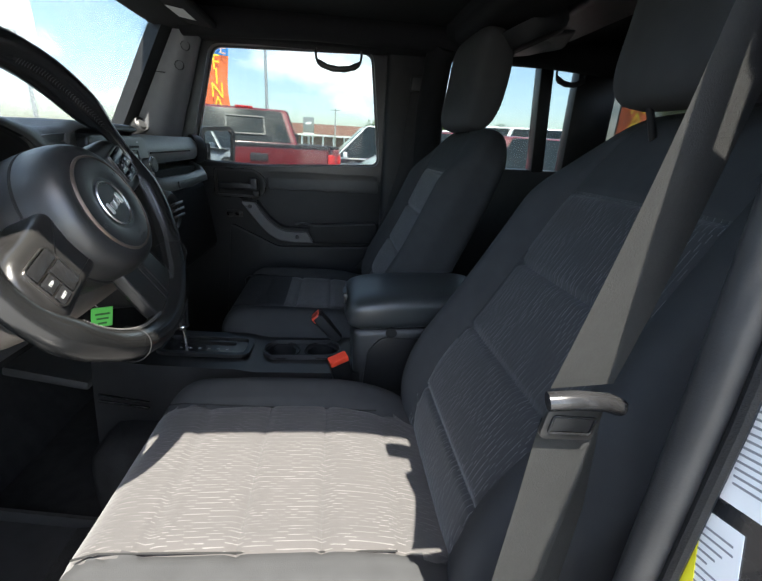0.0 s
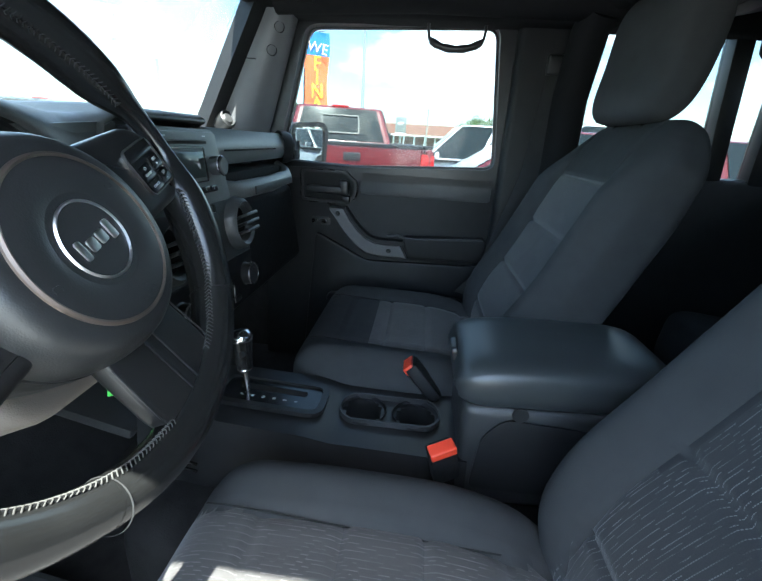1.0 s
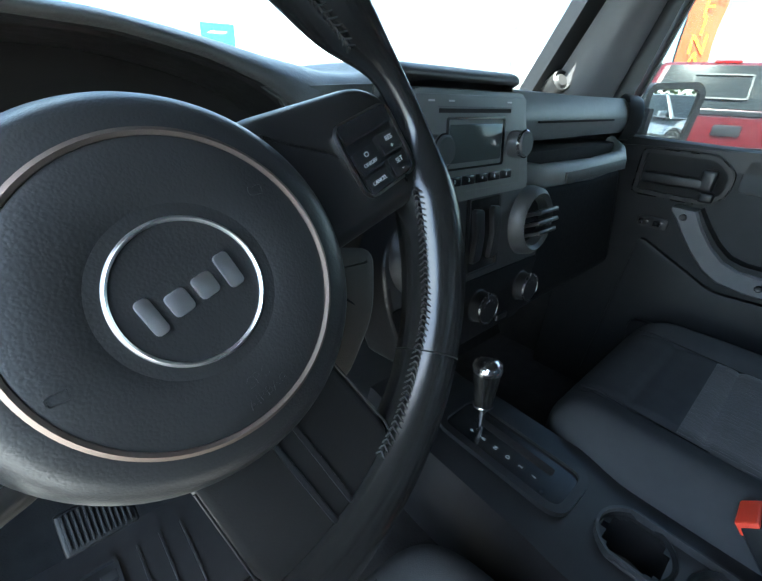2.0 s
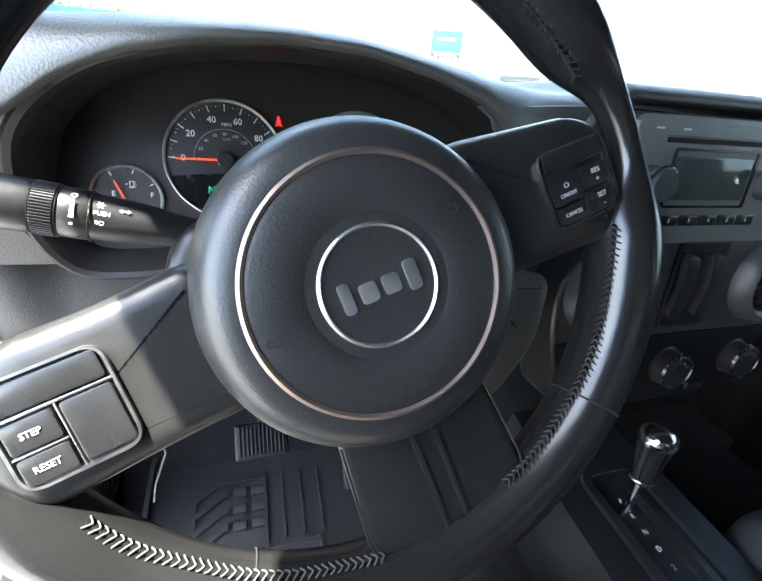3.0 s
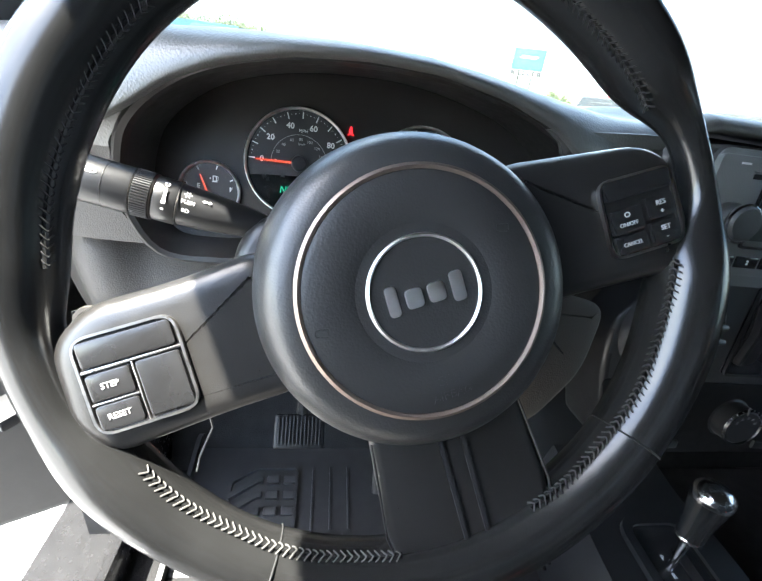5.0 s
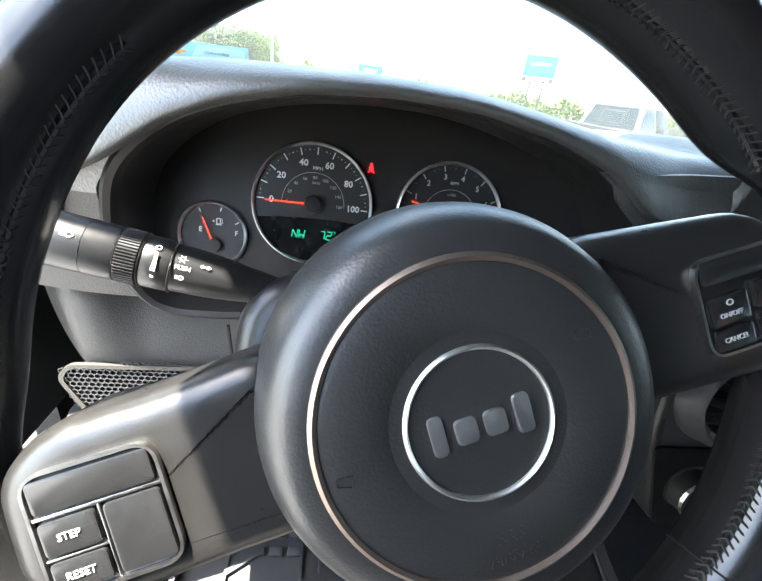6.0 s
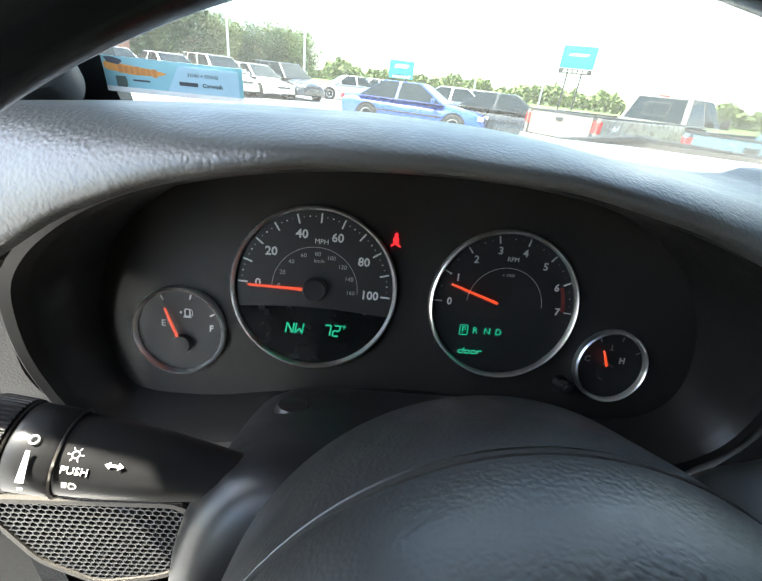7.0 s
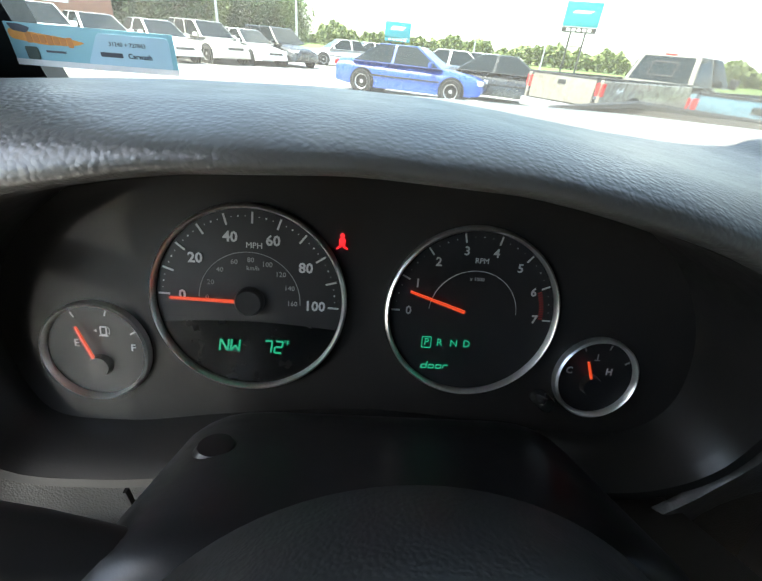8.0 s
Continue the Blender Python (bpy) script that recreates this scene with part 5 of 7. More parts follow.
        r = 0.0128 if z < 0.083 else 0.0143
        ang = across / r
        nn = n * math.cos(ang) + (-up if (up.z < 0) else up) * math.sin(ang)
        return Matrix.Translation(p + nn * (r + lift)) @ Matrix((-d, nn.cross(-d), nn)).transposed().to_4x4() @ Matrix.Scale(0.66, 4)

    ink = lambda bm: part("symbol", bm, WHITE_INK, s, smooth=False)
    ink(words("PUSH", 0.0050, on_stalk(0.0765, 0.0002, 0.000)))
    bm = bmesh.new()
    q = on_stalk(0.0765, 0.0002, -0.005)
    for k in range(4):
        box((0.0022, 0.0004, 0.0003), q @ pose(-0.003, -0.0012 + 0.0008 * k, 0), 0, 1, bm)
    frame_of(round_outline([(-0.0012, -0.0018), (0.0012, -0.0018), (0.0028, 0), (0.0012, 0.0018), (-0.0012, 0.0018)], 0.0012, 4), 0.0005, 0.0003, q, bm)
    ink(bm)
    bm = bmesh.new()
    q = on_stalk(0.0775, 0.0002, 0.0048)
    frame_of([(0.0018 * math.cos(t), 0.0018 * math.sin(t)) for t in [k * math.pi / 8 for k in range(16)]], 0.0005, 0.0003, q, bm)
    for k in range(6):
        box((0.0013, 0.0004, 0.0003), q @ pose(0.0028 * math.cos(k * 1.05), 0.0028 * math.sin(k * 1.05), 0, 0, 0, math.degrees(k * 1.05)), 0, 1, bm)
    ink(bm)
    q = on_stalk(0.0660, 0.0002, 0.0032)
    ink(prism([(-0.0042, 0), (-0.0018, 0.0016), (-0.0018, 0.0006), (0.0018, 0.0006), (0.0018, 0.0016), (0.0042, 0), (0.0018, -0.0016), (0.0018, -0.0006), (-0.0018, -0.0006), (-0.0018, -0.0016)], 0.0003, q))
    q = on_stalk(0.0895, 0.0002, 0.0)
    ink(prism([(-0.0014, -0.007), (0.0020, -0.007), (0.0011, 0.0075), (-0.0006, 0.0075)], 0.0003, q))
    ink(frame_of([(0.0022 * math.cos(t), 0.0022 * math.sin(t)) for t in [k * math.pi / 8 for k in range(16)]], 0.0007, 0.0003, on_stalk(0.0895, 0.0002, 0.0078)))
    ink(prism(rect(0.0026, 0.0018, 0.0004, 2), 0.0003, on_stalk(0.0895, 0.0002, -0.0078)))
    for zz, an in ((0.1275, 0.003), (0.137, -0.001)):
        q, bm = on_stalk(zz, 0.0002, an), bmesh.new()
        frame_of(round_outline([(-0.002, -0.0022), (0.001, -0.0022), (0.0034, 0), (0.001, 0.0022), (-0.002, 0.0022)], 0.0012, 4), 0.0006, 0.0003, q, bm)
        for k in range(3):
            box((0.003, 0.0005, 0.0003), q @ pose(-0.0045, -0.0014 + 0.0014 * k, 0, 0, 0, -18), 0, 1, bm)
        ink(bm)


steering_column()


def steering_wheel():
    w = thing("steering_wheel", "black leather steering wheel turned part way, with stitched rim", "steering wheel", WHEEL)
    R, RX, RY = 0.1662, -0.0050, 0.0150
    lift = lambda a: -0.0059 + 0.0088 * math.sin(a + radians(20))
    # leather rim: fuller at the grips, flat seams between its sections
    n = 160
    pts, rad = [], []
    for i in range(n):
        a = 2 * math.pi * i / n
        deg = math.degrees(a)
        grip = max(math.exp(-((deg - c) / 17) ** 2) for c in (-28, 332, 38, 142, 208))
        slim = 0.0098 * max(math.exp(-abs((deg - c) / 14) ** 3) for c in (2, 362)) + 0.0050 * math.exp(-abs((deg - 182) / 13) ** 3)
        thin = 0.0026 * math.exp(-((deg - 218) / 24) ** 2)
        out = R + (0.9 if deg < 90 or deg > 270 else 0.5) * slim - 0.9 * thin
        pts.append((out * math.cos(a) + RX, out * math.sin(a) + RY, lift(a)))
        rad.append(0.0180 + 0.0014 * grip - slim - thin)
    part("rim", tube(pts, rad, 24, True, flat=1.12, up=(0, 0, 1)), LEATHER, w, "smooth black leather rim")
    for deg in (30, 150, 232, 308):
        a = radians(deg)
        m = pose(R * math.cos(a) + RX, R * math.sin(a) + RY, lift(a), 0, 0, deg) @ pose(0, 0, 0, 90, 0, 0)
        part("seam", lathe([(0.0180, -0.0006), (0.0186, 0.0), (0.0180, 0.0006)], 32, m @ Matrix.Diagonal((1, 1.13, 1, 1)), cap=False), SEAM, w)
    # laced seam along the inner side: a ridge with a row of crossed threads
    def on_rim(a, phi, r):
        q = R - r * math.cos(phi)
        return Vector((q * math.cos(a) + RX, q * math.sin(a) + RY, lift(a) + 1.12 * r * math.sin(phi)))

    for lo, hi, fine in ((15, 62, 0.00036), (118, 165, 0.00028), (203, 256, 0.00042), (284, 345, 0.00045)):
        steps = int((hi - lo) * 1.2)
        part("lacing_ridge", tube([on_rim(radians(lo + (hi - lo) * i / steps), radians(28), 0.0184) for i in range(steps + 1)], 0.0016, 8), LEATHER, w)
        bm = bmesh.new()
        k = int((hi - lo) / 1.35)
        for i in range(k):
            a0, a1 = radians(lo + (hi - lo) * i / k), radians(lo + (hi - lo) * (i + 0.7) / k)
            jit = 0.05 * math.sin(i * 12.9)
            tube([on_rim(a0, radians(36) + jit, 0.0188), on_rim((a0 + a1) / 2, radians(32), 0.0197), on_rim(a1, radians(28), 0.0202)], fine, 5, bm=bm)
            tube([on_rim(a0, radians(20) + jit, 0.0188), on_rim((a0 + a1) / 2, radians(24), 0.0197), on_rim(a1, radians(28), 0.0202)], fine, 5, bm=bm)
        # thread tone carries the light: pale on the sunlit lower left, dark elsewhere
        part("stitching", bm, THREAD_SUNLIT if lo == 203 else SEAM if lo == 118 else THREAD_SHADED, w, "grey crossed lacing, sun and shade put into its tone")
    # airbag cover with a round recess and emblem disc
    prof = [(0.0, 0.0225), (0.0264, 0.0230), (0.0278, 0.0240), (0.038, 0.0256), (0.0505, 0.0252), (0.0530, 0.0244)]
    part("airbag_cover", lathe(prof, 96), AIRBAG, w, "grained black airbag cover")
    part("trim_ring", lathe([(0.0524, 0.0220), (0.0529, 0.0250), (0.0542, 0.0257), (0.0557, 0.0246), (0.0562, 0.0210)], 96, cap=False), BRONZE, w, "dull silver trim ring")
    part("hub_shell", lathe([(0.0558, 0.0230), (0.0620, 0.0222), (0.0668, 0.0196), (0.0708, 0.0145), (0.0742, 0.0070), (0.0765, -0.002), (0.0780, -0.0105), (0.0784, -0.0185), (0.0768, -0.0195), (0.0768, -0.0208), (0.0788, -0.0218), (0.0792, -0.032), (0.0785, -0.058), (0.074, -0.064), (0.05, -0.066)], 96), AIRBAG, w)
    part("shell_groove", lathe([(0.0768, -0.0180), (0.0788, -0.0190), (0.0791, -0.0202), (0.0768, -0.0222)], 96, cap=False), SEAM, w)
    part("emblem_ring", lathe([(0.0239, 0.0232), (0.0242, 0.0252), (0.0250, 0.0258), (0.0258, 0.0251), (0.0262, 0.0232)], 72, cap=False), GAUGE_CHROME, w, "chrome emblem ring")
    part("emblem_disc", lathe([(0, 0.0240), (0.0130, 0.0240), (0.0243, 0.0237), (0.0246, 0.0228)], 60, cap=False), surface("emblem_grey", (0.022, 0.021, 0.020), 0.32, mottle=0.12), w)
    # the maker's mark becomes four plain raised shapes
    for x, wd, h, y in ((-0.0148, 0.0052, 0.0135, 0.0), (-0.0052, 0.0078, 0.0086, -0.001), (0.0050, 0.0078, 0.0086, -0.001), (0.0148, 0.0060, 0.0135, -0.001)):
        part("emblem_bar", prism(rect(wd, h, 0.0022, 4), 0.0020, pose(x, y, 0.0236), 0.0007), EMBLEM, w)
    for x, y in ((-0.047, -0.004), (0.041, 0.018)):
        part("cover_notch", frame_of(round_outline([(-0.003, -0.0016), (0.003, -0.0022), (0.003, 0.002), (-0.003, 0.0016)], 0.0012, 3), 0.0005, 0.0005, pose(x, y, 0.0254, 0, 0, -12)), AIRBAG, w)
    for t, size, y in (("SRS", 0.0066, -0.0395), ("AIRBAG", 0.0052, -0.0462)):
        part("raised_word", words(t, size, pose(0, y, 0.0253), depth=0.0004), AIRBAG, w, smooth=False)
    # side spokes with switch pods
    for s in (-1, 1):
        if s < 0:
            ol = [(-0.060, 0.040), (-0.105, 0.0355), (-0.145, 0.0355), (-0.164, 0.022), (-0.166, -0.018), (-0.153, -0.034), (-0.100, -0.031), (-0.060, -0.031)]
        else:
            ol = [(0.058, 0.049), (0.105, 0.044), (0.142, 0.040), (0.158, 0.027), (0.160, -0.018), (0.147, -0.032), (0.100, -0.029), (0.060, -0.027)]
        ol = round_outline(ol, 0.014, 5)
        if s < 0:
            ol = ol[::-1]
        sp = part("spoke", prism(ol, 0.048, pose(0, 0, -0.046), 0.012, seg=5), SPOKE, w, "black plastic side spoke")
        px, py = (0.1278, 0.005) if s > 0 else (-0.1295, 0.0)
        pw, ph = (0.0445, 0.0415) if s > 0 else (0.0450, 0.0445)
        ol = rect(pw, ph, 0.0085, 6, px, py)
        part("pod_rim", frame_of(ol, 0.0012, 0.0032, pose(0, 0, 0.0015)), SATIN, sp, "thin silver edge")
        part("pod_panel", prism(rect(pw - 0.0024, ph - 0.0024, 0.0075, 6, px, py), 0.0012, pose(0, 0, 0.0018)), GLOSS_BLACK, sp)
        if s > 0:
            spots = ((0.0, 0.0195, 0.0390, 0.0100, ""), (-0.0098, 0.0030, 0.0185, 0.0125, "ON/OFF"), (-0.0098, -0.0092, 0.0185, 0.0095, "CANCEL"), (0.0105, 0.0055, 0.0165, 0.0115, "RES"), (0.0105, -0.0078, 0.0165, 0.0115, "SET"))
        else:
            spots = ((-0.0108, -0.0008, 0.0185, 0.0120, "STEP"), (-0.0108, -0.0145, 0.0185, 0.0110, "RESET"), (0.0106, -0.0070, 0.0190, 0.0250, ""), (0.0, 0.0140, 0.0400, 0.0115, ""))
        for x, y, bw, bh, t in spots:
            b = part("button", prism(rect(bw, bh, 0.0018, 3, px + x, y), 0.002, pose(0, 0, 0.003), 0.0007), GLOSS_BLACK, sp)
            if t:
                part("lettering", words(t, 0.0037 if len(t) < 6 else 0.0030, pose(px + x, y - (0.002 if t == "ON/OFF" else 0) + (0.002 if t in ("RES", "SET") else 0), 0.0053)), PRINT, sp, smooth=False)
        if s > 0:
            part("cruise_symbol", frame_of([(px - 0.0098 + 0.0017 * math.cos(t), 0.0060 + 0.0014 * math.sin(t)) for t in [k * math.pi / 6 for k in range(12)]], 0.0005, 0.0003, pose(0, 0, 0.0052)), PRINT, sp, smooth=False)
            part("symbol_plus", words("+", 0.004, pose(px + 0.0105, 0.0028, 0.0053)), PRINT, sp, smooth=False)
            part("symbol_minus", words("-", 0.004, pose(px + 0.0105, -0.0105, 0.0053)), PRINT, sp, smooth=False)
        else:
            part("divider", box((0.0425, 0.0013, 0.003), (px, 0.0068, 0.003), 0.0005), SATIN, sp)
            part("divider", box((0.0008, 0.027, 0.0025), (px - 0.0002, -0.0072, 0.003), 0.0005), SATIN, sp)
            part("divider", box((0.020, 0.0010, 0.003), (px - 0.0108, -0.0080, 0.003), 0.0005), SATIN, sp)
    # lower spoke
    ol = round_outline([(-0.040, -0.060), (0.040, -0.060), (0.046, -0.120), (0.042, -0.150), (0.030, -0.158), (-0.030, -0.158), (-0.042, -0.150), (-0.046, -0.120)], 0.008, 4)
    ls = part("lower_spoke", prism(ol, 0.018, pose(0, 0, -0.024), 0.005, seg=3), SPOKE, w, "satin black lower spoke")
    for x in (-0.006, 0.006):
        part("groove", box((0.003, 0.075, 0.0018), (x, -0.112, -0.0055), 0.0008), PLASTIC_SMOOTH, ls)
    part("spoke_edge", tube([(-0.0405, -0.070, -0.006), (-0.0462, -0.120, -0.006), (-0.042, -0.150, -0.005)], 0.0007, 6), PLASTIC_SMOOTH, ls)
    part("spoke_edge", tube([(0.0405, -0.070, -0.006), (0.0462, -0.120, -0.006), (0.042, -0.150, -0.005)], 0.0007, 6), PLASTIC_SMOOTH, ls)


steering_wheel()

# ---- seats ----


def sq(t, p):
    return math.copysign(abs(t) ** p, t)


def seat_cushion():
    def f(u, v):
        a = 2 * math.pi * u
        W, H, L = 0.50, 0.17, 0.49
        end = (1 - abs(2 * v - 1) ** 5) ** 0.42 if 0 < v < 1 else 0.0
        x = W / 2 * sq(math.cos(a), 0.42) * (0.55 + 0.45 * end) * (0.97 + 0.05 * math.sin(math.pi * v))
        z = H / 2 * sq(math.sin(a), 0.5) * end
        y = L / 2 - L * v
        if z > 0:
            k = abs(x) / (W / 2)
            z += end * (0.020 * math.exp(-((k - 0.80) / 0.17) ** 2) - 0.008 * math.exp(-((k - 0.545) / 0.018) ** 2) - 0.004 * (1 - smooth_step(0.3, 0.55, k)))
            z += 0.018 * smooth_step(0.25, 0.0, v) * end - 0.02 * smooth_step(0.6, 1.0, v)
            for g in (0.20, 0.40, 0.60, 0.80):
                z -= 0.005 * math.exp(-((v - g) / 0.011) ** 2) * (1 if k < 0.56 else 0)
        return Vector((x, y, z))

    return sheet(f, 132, 72, close_u=True)


def seat_back():
    def f(u, v):
        a = 2 * math.pi * u
        W = interp(v * 1.03, [(0, 0.42), (0.12, 0.47), (0.45, 0.49), (0.70, 0.48), (0.88, 0.455), (1, 0.41)])
        H, L = 0.13, 0.632
        end = (1 - abs(2 * v - 1) ** 6) ** 0.42 if 0 < v < 1 else 0.0
        x = W / 2 * sq(math.cos(a), 0.45) * (0.6 + 0.4 * end)
        y = H / 2 * sq(math.sin(a), 0.55) * end
        z = L * v
        if y > 0:
            k = abs(x) / (W / 2)
            y += end * (0.038 * smooth_step(0.5, 0.85, k) * (1 - smooth_step(0.86, 1.0, k) * 0.6) * (1 - smooth_step(0.70, 0.92, v)) - 0.008 * math.exp(-((k - 0.58) / 0.02) ** 2))
            if k < 0.58:
                for s in (0.16, 0.36, 0.56, 0.76):
                    y -= 0.0065 * math.exp(-((v - s) / 0.0085) ** 2)
            y += 0.012 * math.exp(-((v - 0.22) / 0.14) ** 2)
        return Vector((x, y, z))

    return sheet(f, 150, 170, close_u=True)


def headrest():
    def f(u, v):
        a = 2 * math.pi * u
        end = (1 - abs(2 * v - 1) ** 4) ** 0.4 if 0 < v < 1 else 0.0
        W = 0.28 + 0.02 * v
        return Vector((W / 2 * sq(math.cos(a), 0.5) * (0.55 + 0.45 * end), 0.056 * sq(math.sin(a), 0.6) * end + 0.012 * (2 * v - 1) ** 2, 0.245 * v))

    return sheet(f, 56, 36, close_u=True)


def make_seat(at, label):
    s = thing("front_seat", label, "car seat", at, "front seats")
    c = part("cushion", seat_cushion(), FABRIC, s, at=pose(0, -0.42, 0.802, 2.0))
    two_tone(c, FABRIC_X, lambda p, n: abs(p.x) < 0.136 and n.z > 0.25)
    b = part("backrest", seat_back(), FABRIC, s, at=pose(0, -0.632, 0.80, 24, 0, 0) )
    two_tone(b, FABRIC_Z, lambda p, n: abs(p.x) < 0.138 and p.y > 0.03 and 0.01 < p.z < 0.485)
    part("headrest", headrest(), FABRIC, s, at=pose(0, -0.842, 1.372, 8, 0, 0))
    for x in (-0.06, 0.06):
        part("headrest_post", tube([(x, -0.835, 1.30), (x, -0.840, 1.40)], 0.005, 10), DOOR_BLACK, s)
    part("seat_base", box((0.42, 0.42, 0.14), pose(0, -0.43, 0.665), 0.02, 3), PLASTIC_SMOOTH, s)
    for x in (-0.19, 0.19):
        part("rail", box((0.04, 0.5, 0.05), (x, -0.43, 0.585), 0.008), SEAM, s)
    for k in (-1, 1):
        part("side_shield", box((0.022, 0.42, 0.075), pose(k * 0.236, -0.46, 0.745), 0.012, 3), PLASTIC, s)
        part("piping", tube([(k * 0.139, -0.205, 0.889), (k * 0.1365, -0.23, 0.8935), (k * 0.1365, -0.40, 0.882), (k * 0.1365, -0.56, 0.872)], 0.0012, 6), SEAM, s)
    return s


seat = make_seat(pose(0.362, 0, 0), "black cloth front passenger seat with ribbed centre panels")
seat2 = copy_thing(seat, pose(-0.372, 0, 0))
for o in seat.children:
    if o.name.startswith("cushion"):
        # plain cloth over the front edge of the passenger's cushion
        o.data = o.data.copy()
        for f in o.data.polygons:
            if f.center.y > 0.085:
                f.material_index = 0
for o in seat2.children:
    if o.name.startswith("headrest_post"):
        o.matrix_basis = pose(0, -0.915, 1.325, -25) @ pose(0, 0.835, -1.29)
    elif o.name.startswith("headrest"):
        o.matrix_basis = pose(0, -0.905, 1.385, 8, 0, 0)
    elif o.name.startswith("backrest"):
        o.matrix_basis = pose(0, -0.655, 0.80, 29.5, 0, 0) @ Matrix.Diagonal((1, 1, 1.06, 1))
tagged(seat2, "black cloth driver's seat with ribbed centre panels, half in sunlight")
seat.name, seat2.name = "front_seat", "front_seat.001"


def webbing(points, width, way):
    """A flat belt along points; way: the direction of its width, for each point."""
    bm = bmesh.new()
    rows = []
    for p, w in zip(points, way):
        p, w = Vector(p), Vector(w).normalized()
        rows.append([bm.verts.new(p + w * width * k) for k in (-0.5, -0.25, 0.25, 0.5)])
    for a, b in zip(rows, rows[1:]):
        for k in range(3):
            bm.faces.new((a[k], a[k + 1], b[k + 1], b[k]))
    bmesh.ops.solidify(bm, geom=bm.faces[:], thickness=0.0014)
    return bm


def belts():
    d = thing("seat_belt", "grey woven seat belt hanging beside the driver's seat", "seat belt")
    up = Vector((-0.648, -0.69, 1.57))
    low = Vector((-0.640, -0.606, 1.00))
    end = Vector((-0.655, -0.58, 0.66))
    # the web turns on its front edge half way down
    edge = [Vector((-0.645, -0.618 - 0.072 * t - 0.010 * math.sin(math.pi * t), 1.184 + 0.386 * t)) for t in [i / 16 for i in range(17)]]
    turn = [radians(interp(i / 16, [(0, -84), (0.5, -78), (1, -72)])) for i in range(17)]
    ways = [Vector((math.cos(a), math.sin(a), 0)) for a in turn]
    part("shoulder_web", webbing([p + w * 0.0235 for p, w in zip(edge, ways)], 0.047, ways), WEBBING, d)
    part("lap_web", webbing([(-0.643, -0.639, 1.162), (-0.643, -0.634, 1.09), (-0.642, -0.628, 1.014), (-0.645, -0.612, 0.85), end], 0.047, [(0.1, -1, 0), (0.12, -1, 0), (0.15, -1, 0), (0.2, -1, 0), (0.3, -1, 0)]), WEBBING, d)
    part("return_web", webbing([(-0.637, -0.645, 1.160), (-0.634, -0.655, 1.11), (-0.633, -0.660, 1.06), (-0.632, -0.655, 0.98), (-0.635, -0.62, 0.80), (-0.65, -0.60, 0.68)], 0.047, [(0.2, -1, 0), (0.35, -1, 0), (0.4, -1, 0), (0.3, -1, 0), (0.25, -1, 0), (0.3, -1, 0)]), WEBBING, d)
    m = axes_at((-0.647, -0.637, 1.171), (0.1, -1, -0.16), (0, -0.16, 1))
    t = part("tongue", prism(rect(0.042, 0.024, 0.006, 5), 0.0035, m @ pose(0, -0.012, -0.001), 0.001), DULL_STEEL, d, "metal latch tongue with a black moulded grip")
    part("tongue_bar", tube([m @ Vector((-0.027, 0.006, 0.005)), m @ Vector((-0.012, 0.011, 0.009)), m @ Vector((0.012, 0.011, 0.009)), m @ Vector((0.027, 0.006, 0.005))], 0.0062, 12), GLOSS_BLACK, t)
    part("tongue_plate", frame_of(rect(0.034, 0.014, 0.003, 4, 0, -0.012), 0.0016, 0.0012, m @ pose(0, 0, 0.0025)), GLOSS_BLACK, t)
    g = thing("belt_guide", "black belt loop on the centre pillar", "seat belt")
    part("loop", box((0.02, 0.07, 0.04), pose(-0.650, -0.692, 1.585), 0.008, 3), PLASTIC_SMOOTH, g)
    p = thing("seat_belt", "black seat belt drawn down beside the passenger seat", "seat belt")
    part("shoulder_web", webbing([(0.668, -0.76, 1.53), (0.655, -0.73, 1.25), (0.640, -0.64, 0.95), (0.635, -0.58, 0.88)], 0.047, [(0.2, 0.95, 0), (0.3, 0.9, 0), (0.4, 0.9, 0), (0.5, 0.85, 0)]), surface("dark_webbing", (0.03, 0.03, 0.031), 0.7, grain=0.6, grain_size=0.0012, kind="noise"), p)
    part("belt_loop", box((0.018, 0.06, 0.05), pose(0.672, -0.76, 1.53), 0.008, 3), PLASTIC_SMOOTH, p)
    # buckles on their stalks
    for x, y, z, ry, lab in ((0.122, -0.447, 0.898, 8, "black belt buckle with a red button beside the passenger seat"), (-0.112, -0.492, 0.905, -10, "black belt buckle with a red button beside the driver's seat")):
        b = thing("belt_buckle", lab, "belt buckle", group="belt buckles")
        m = (pose(x, y, z, -42, ry, 0) if x > 0 else Matrix.Translation((x, y, z)) @ Matrix.Rotation(radians(-28), 4, "X") @ pose(0, 0, 0, -22, ry, 108)) @ Matrix.Diagonal((1.15, 1.0, 1.0, 1.0) if x > 0 else (0.88, 0.9, 0.9, 1.0))
        part("housing", box((0.046, 0.026, 0.085), m @ pose(0, 0, -0.030), 0.005, 3), DOOR_BLACK, b)
        part("release_button", box((0.044, 0.022, 0.016), m @ pose(0, 0.004, 0.009), 0.003, 3), RED_PLASTIC, b, "red release button")
        part("slot", box((0.034, 0.003, 0.002), m @ pose(0, -0.009, 0.0135)), SEAM, b)
        part("stalk", box((0.03, 0.008, 0.16), m @ pose(0, 0, -0.14), 0.003), SEAM, b)


belts()


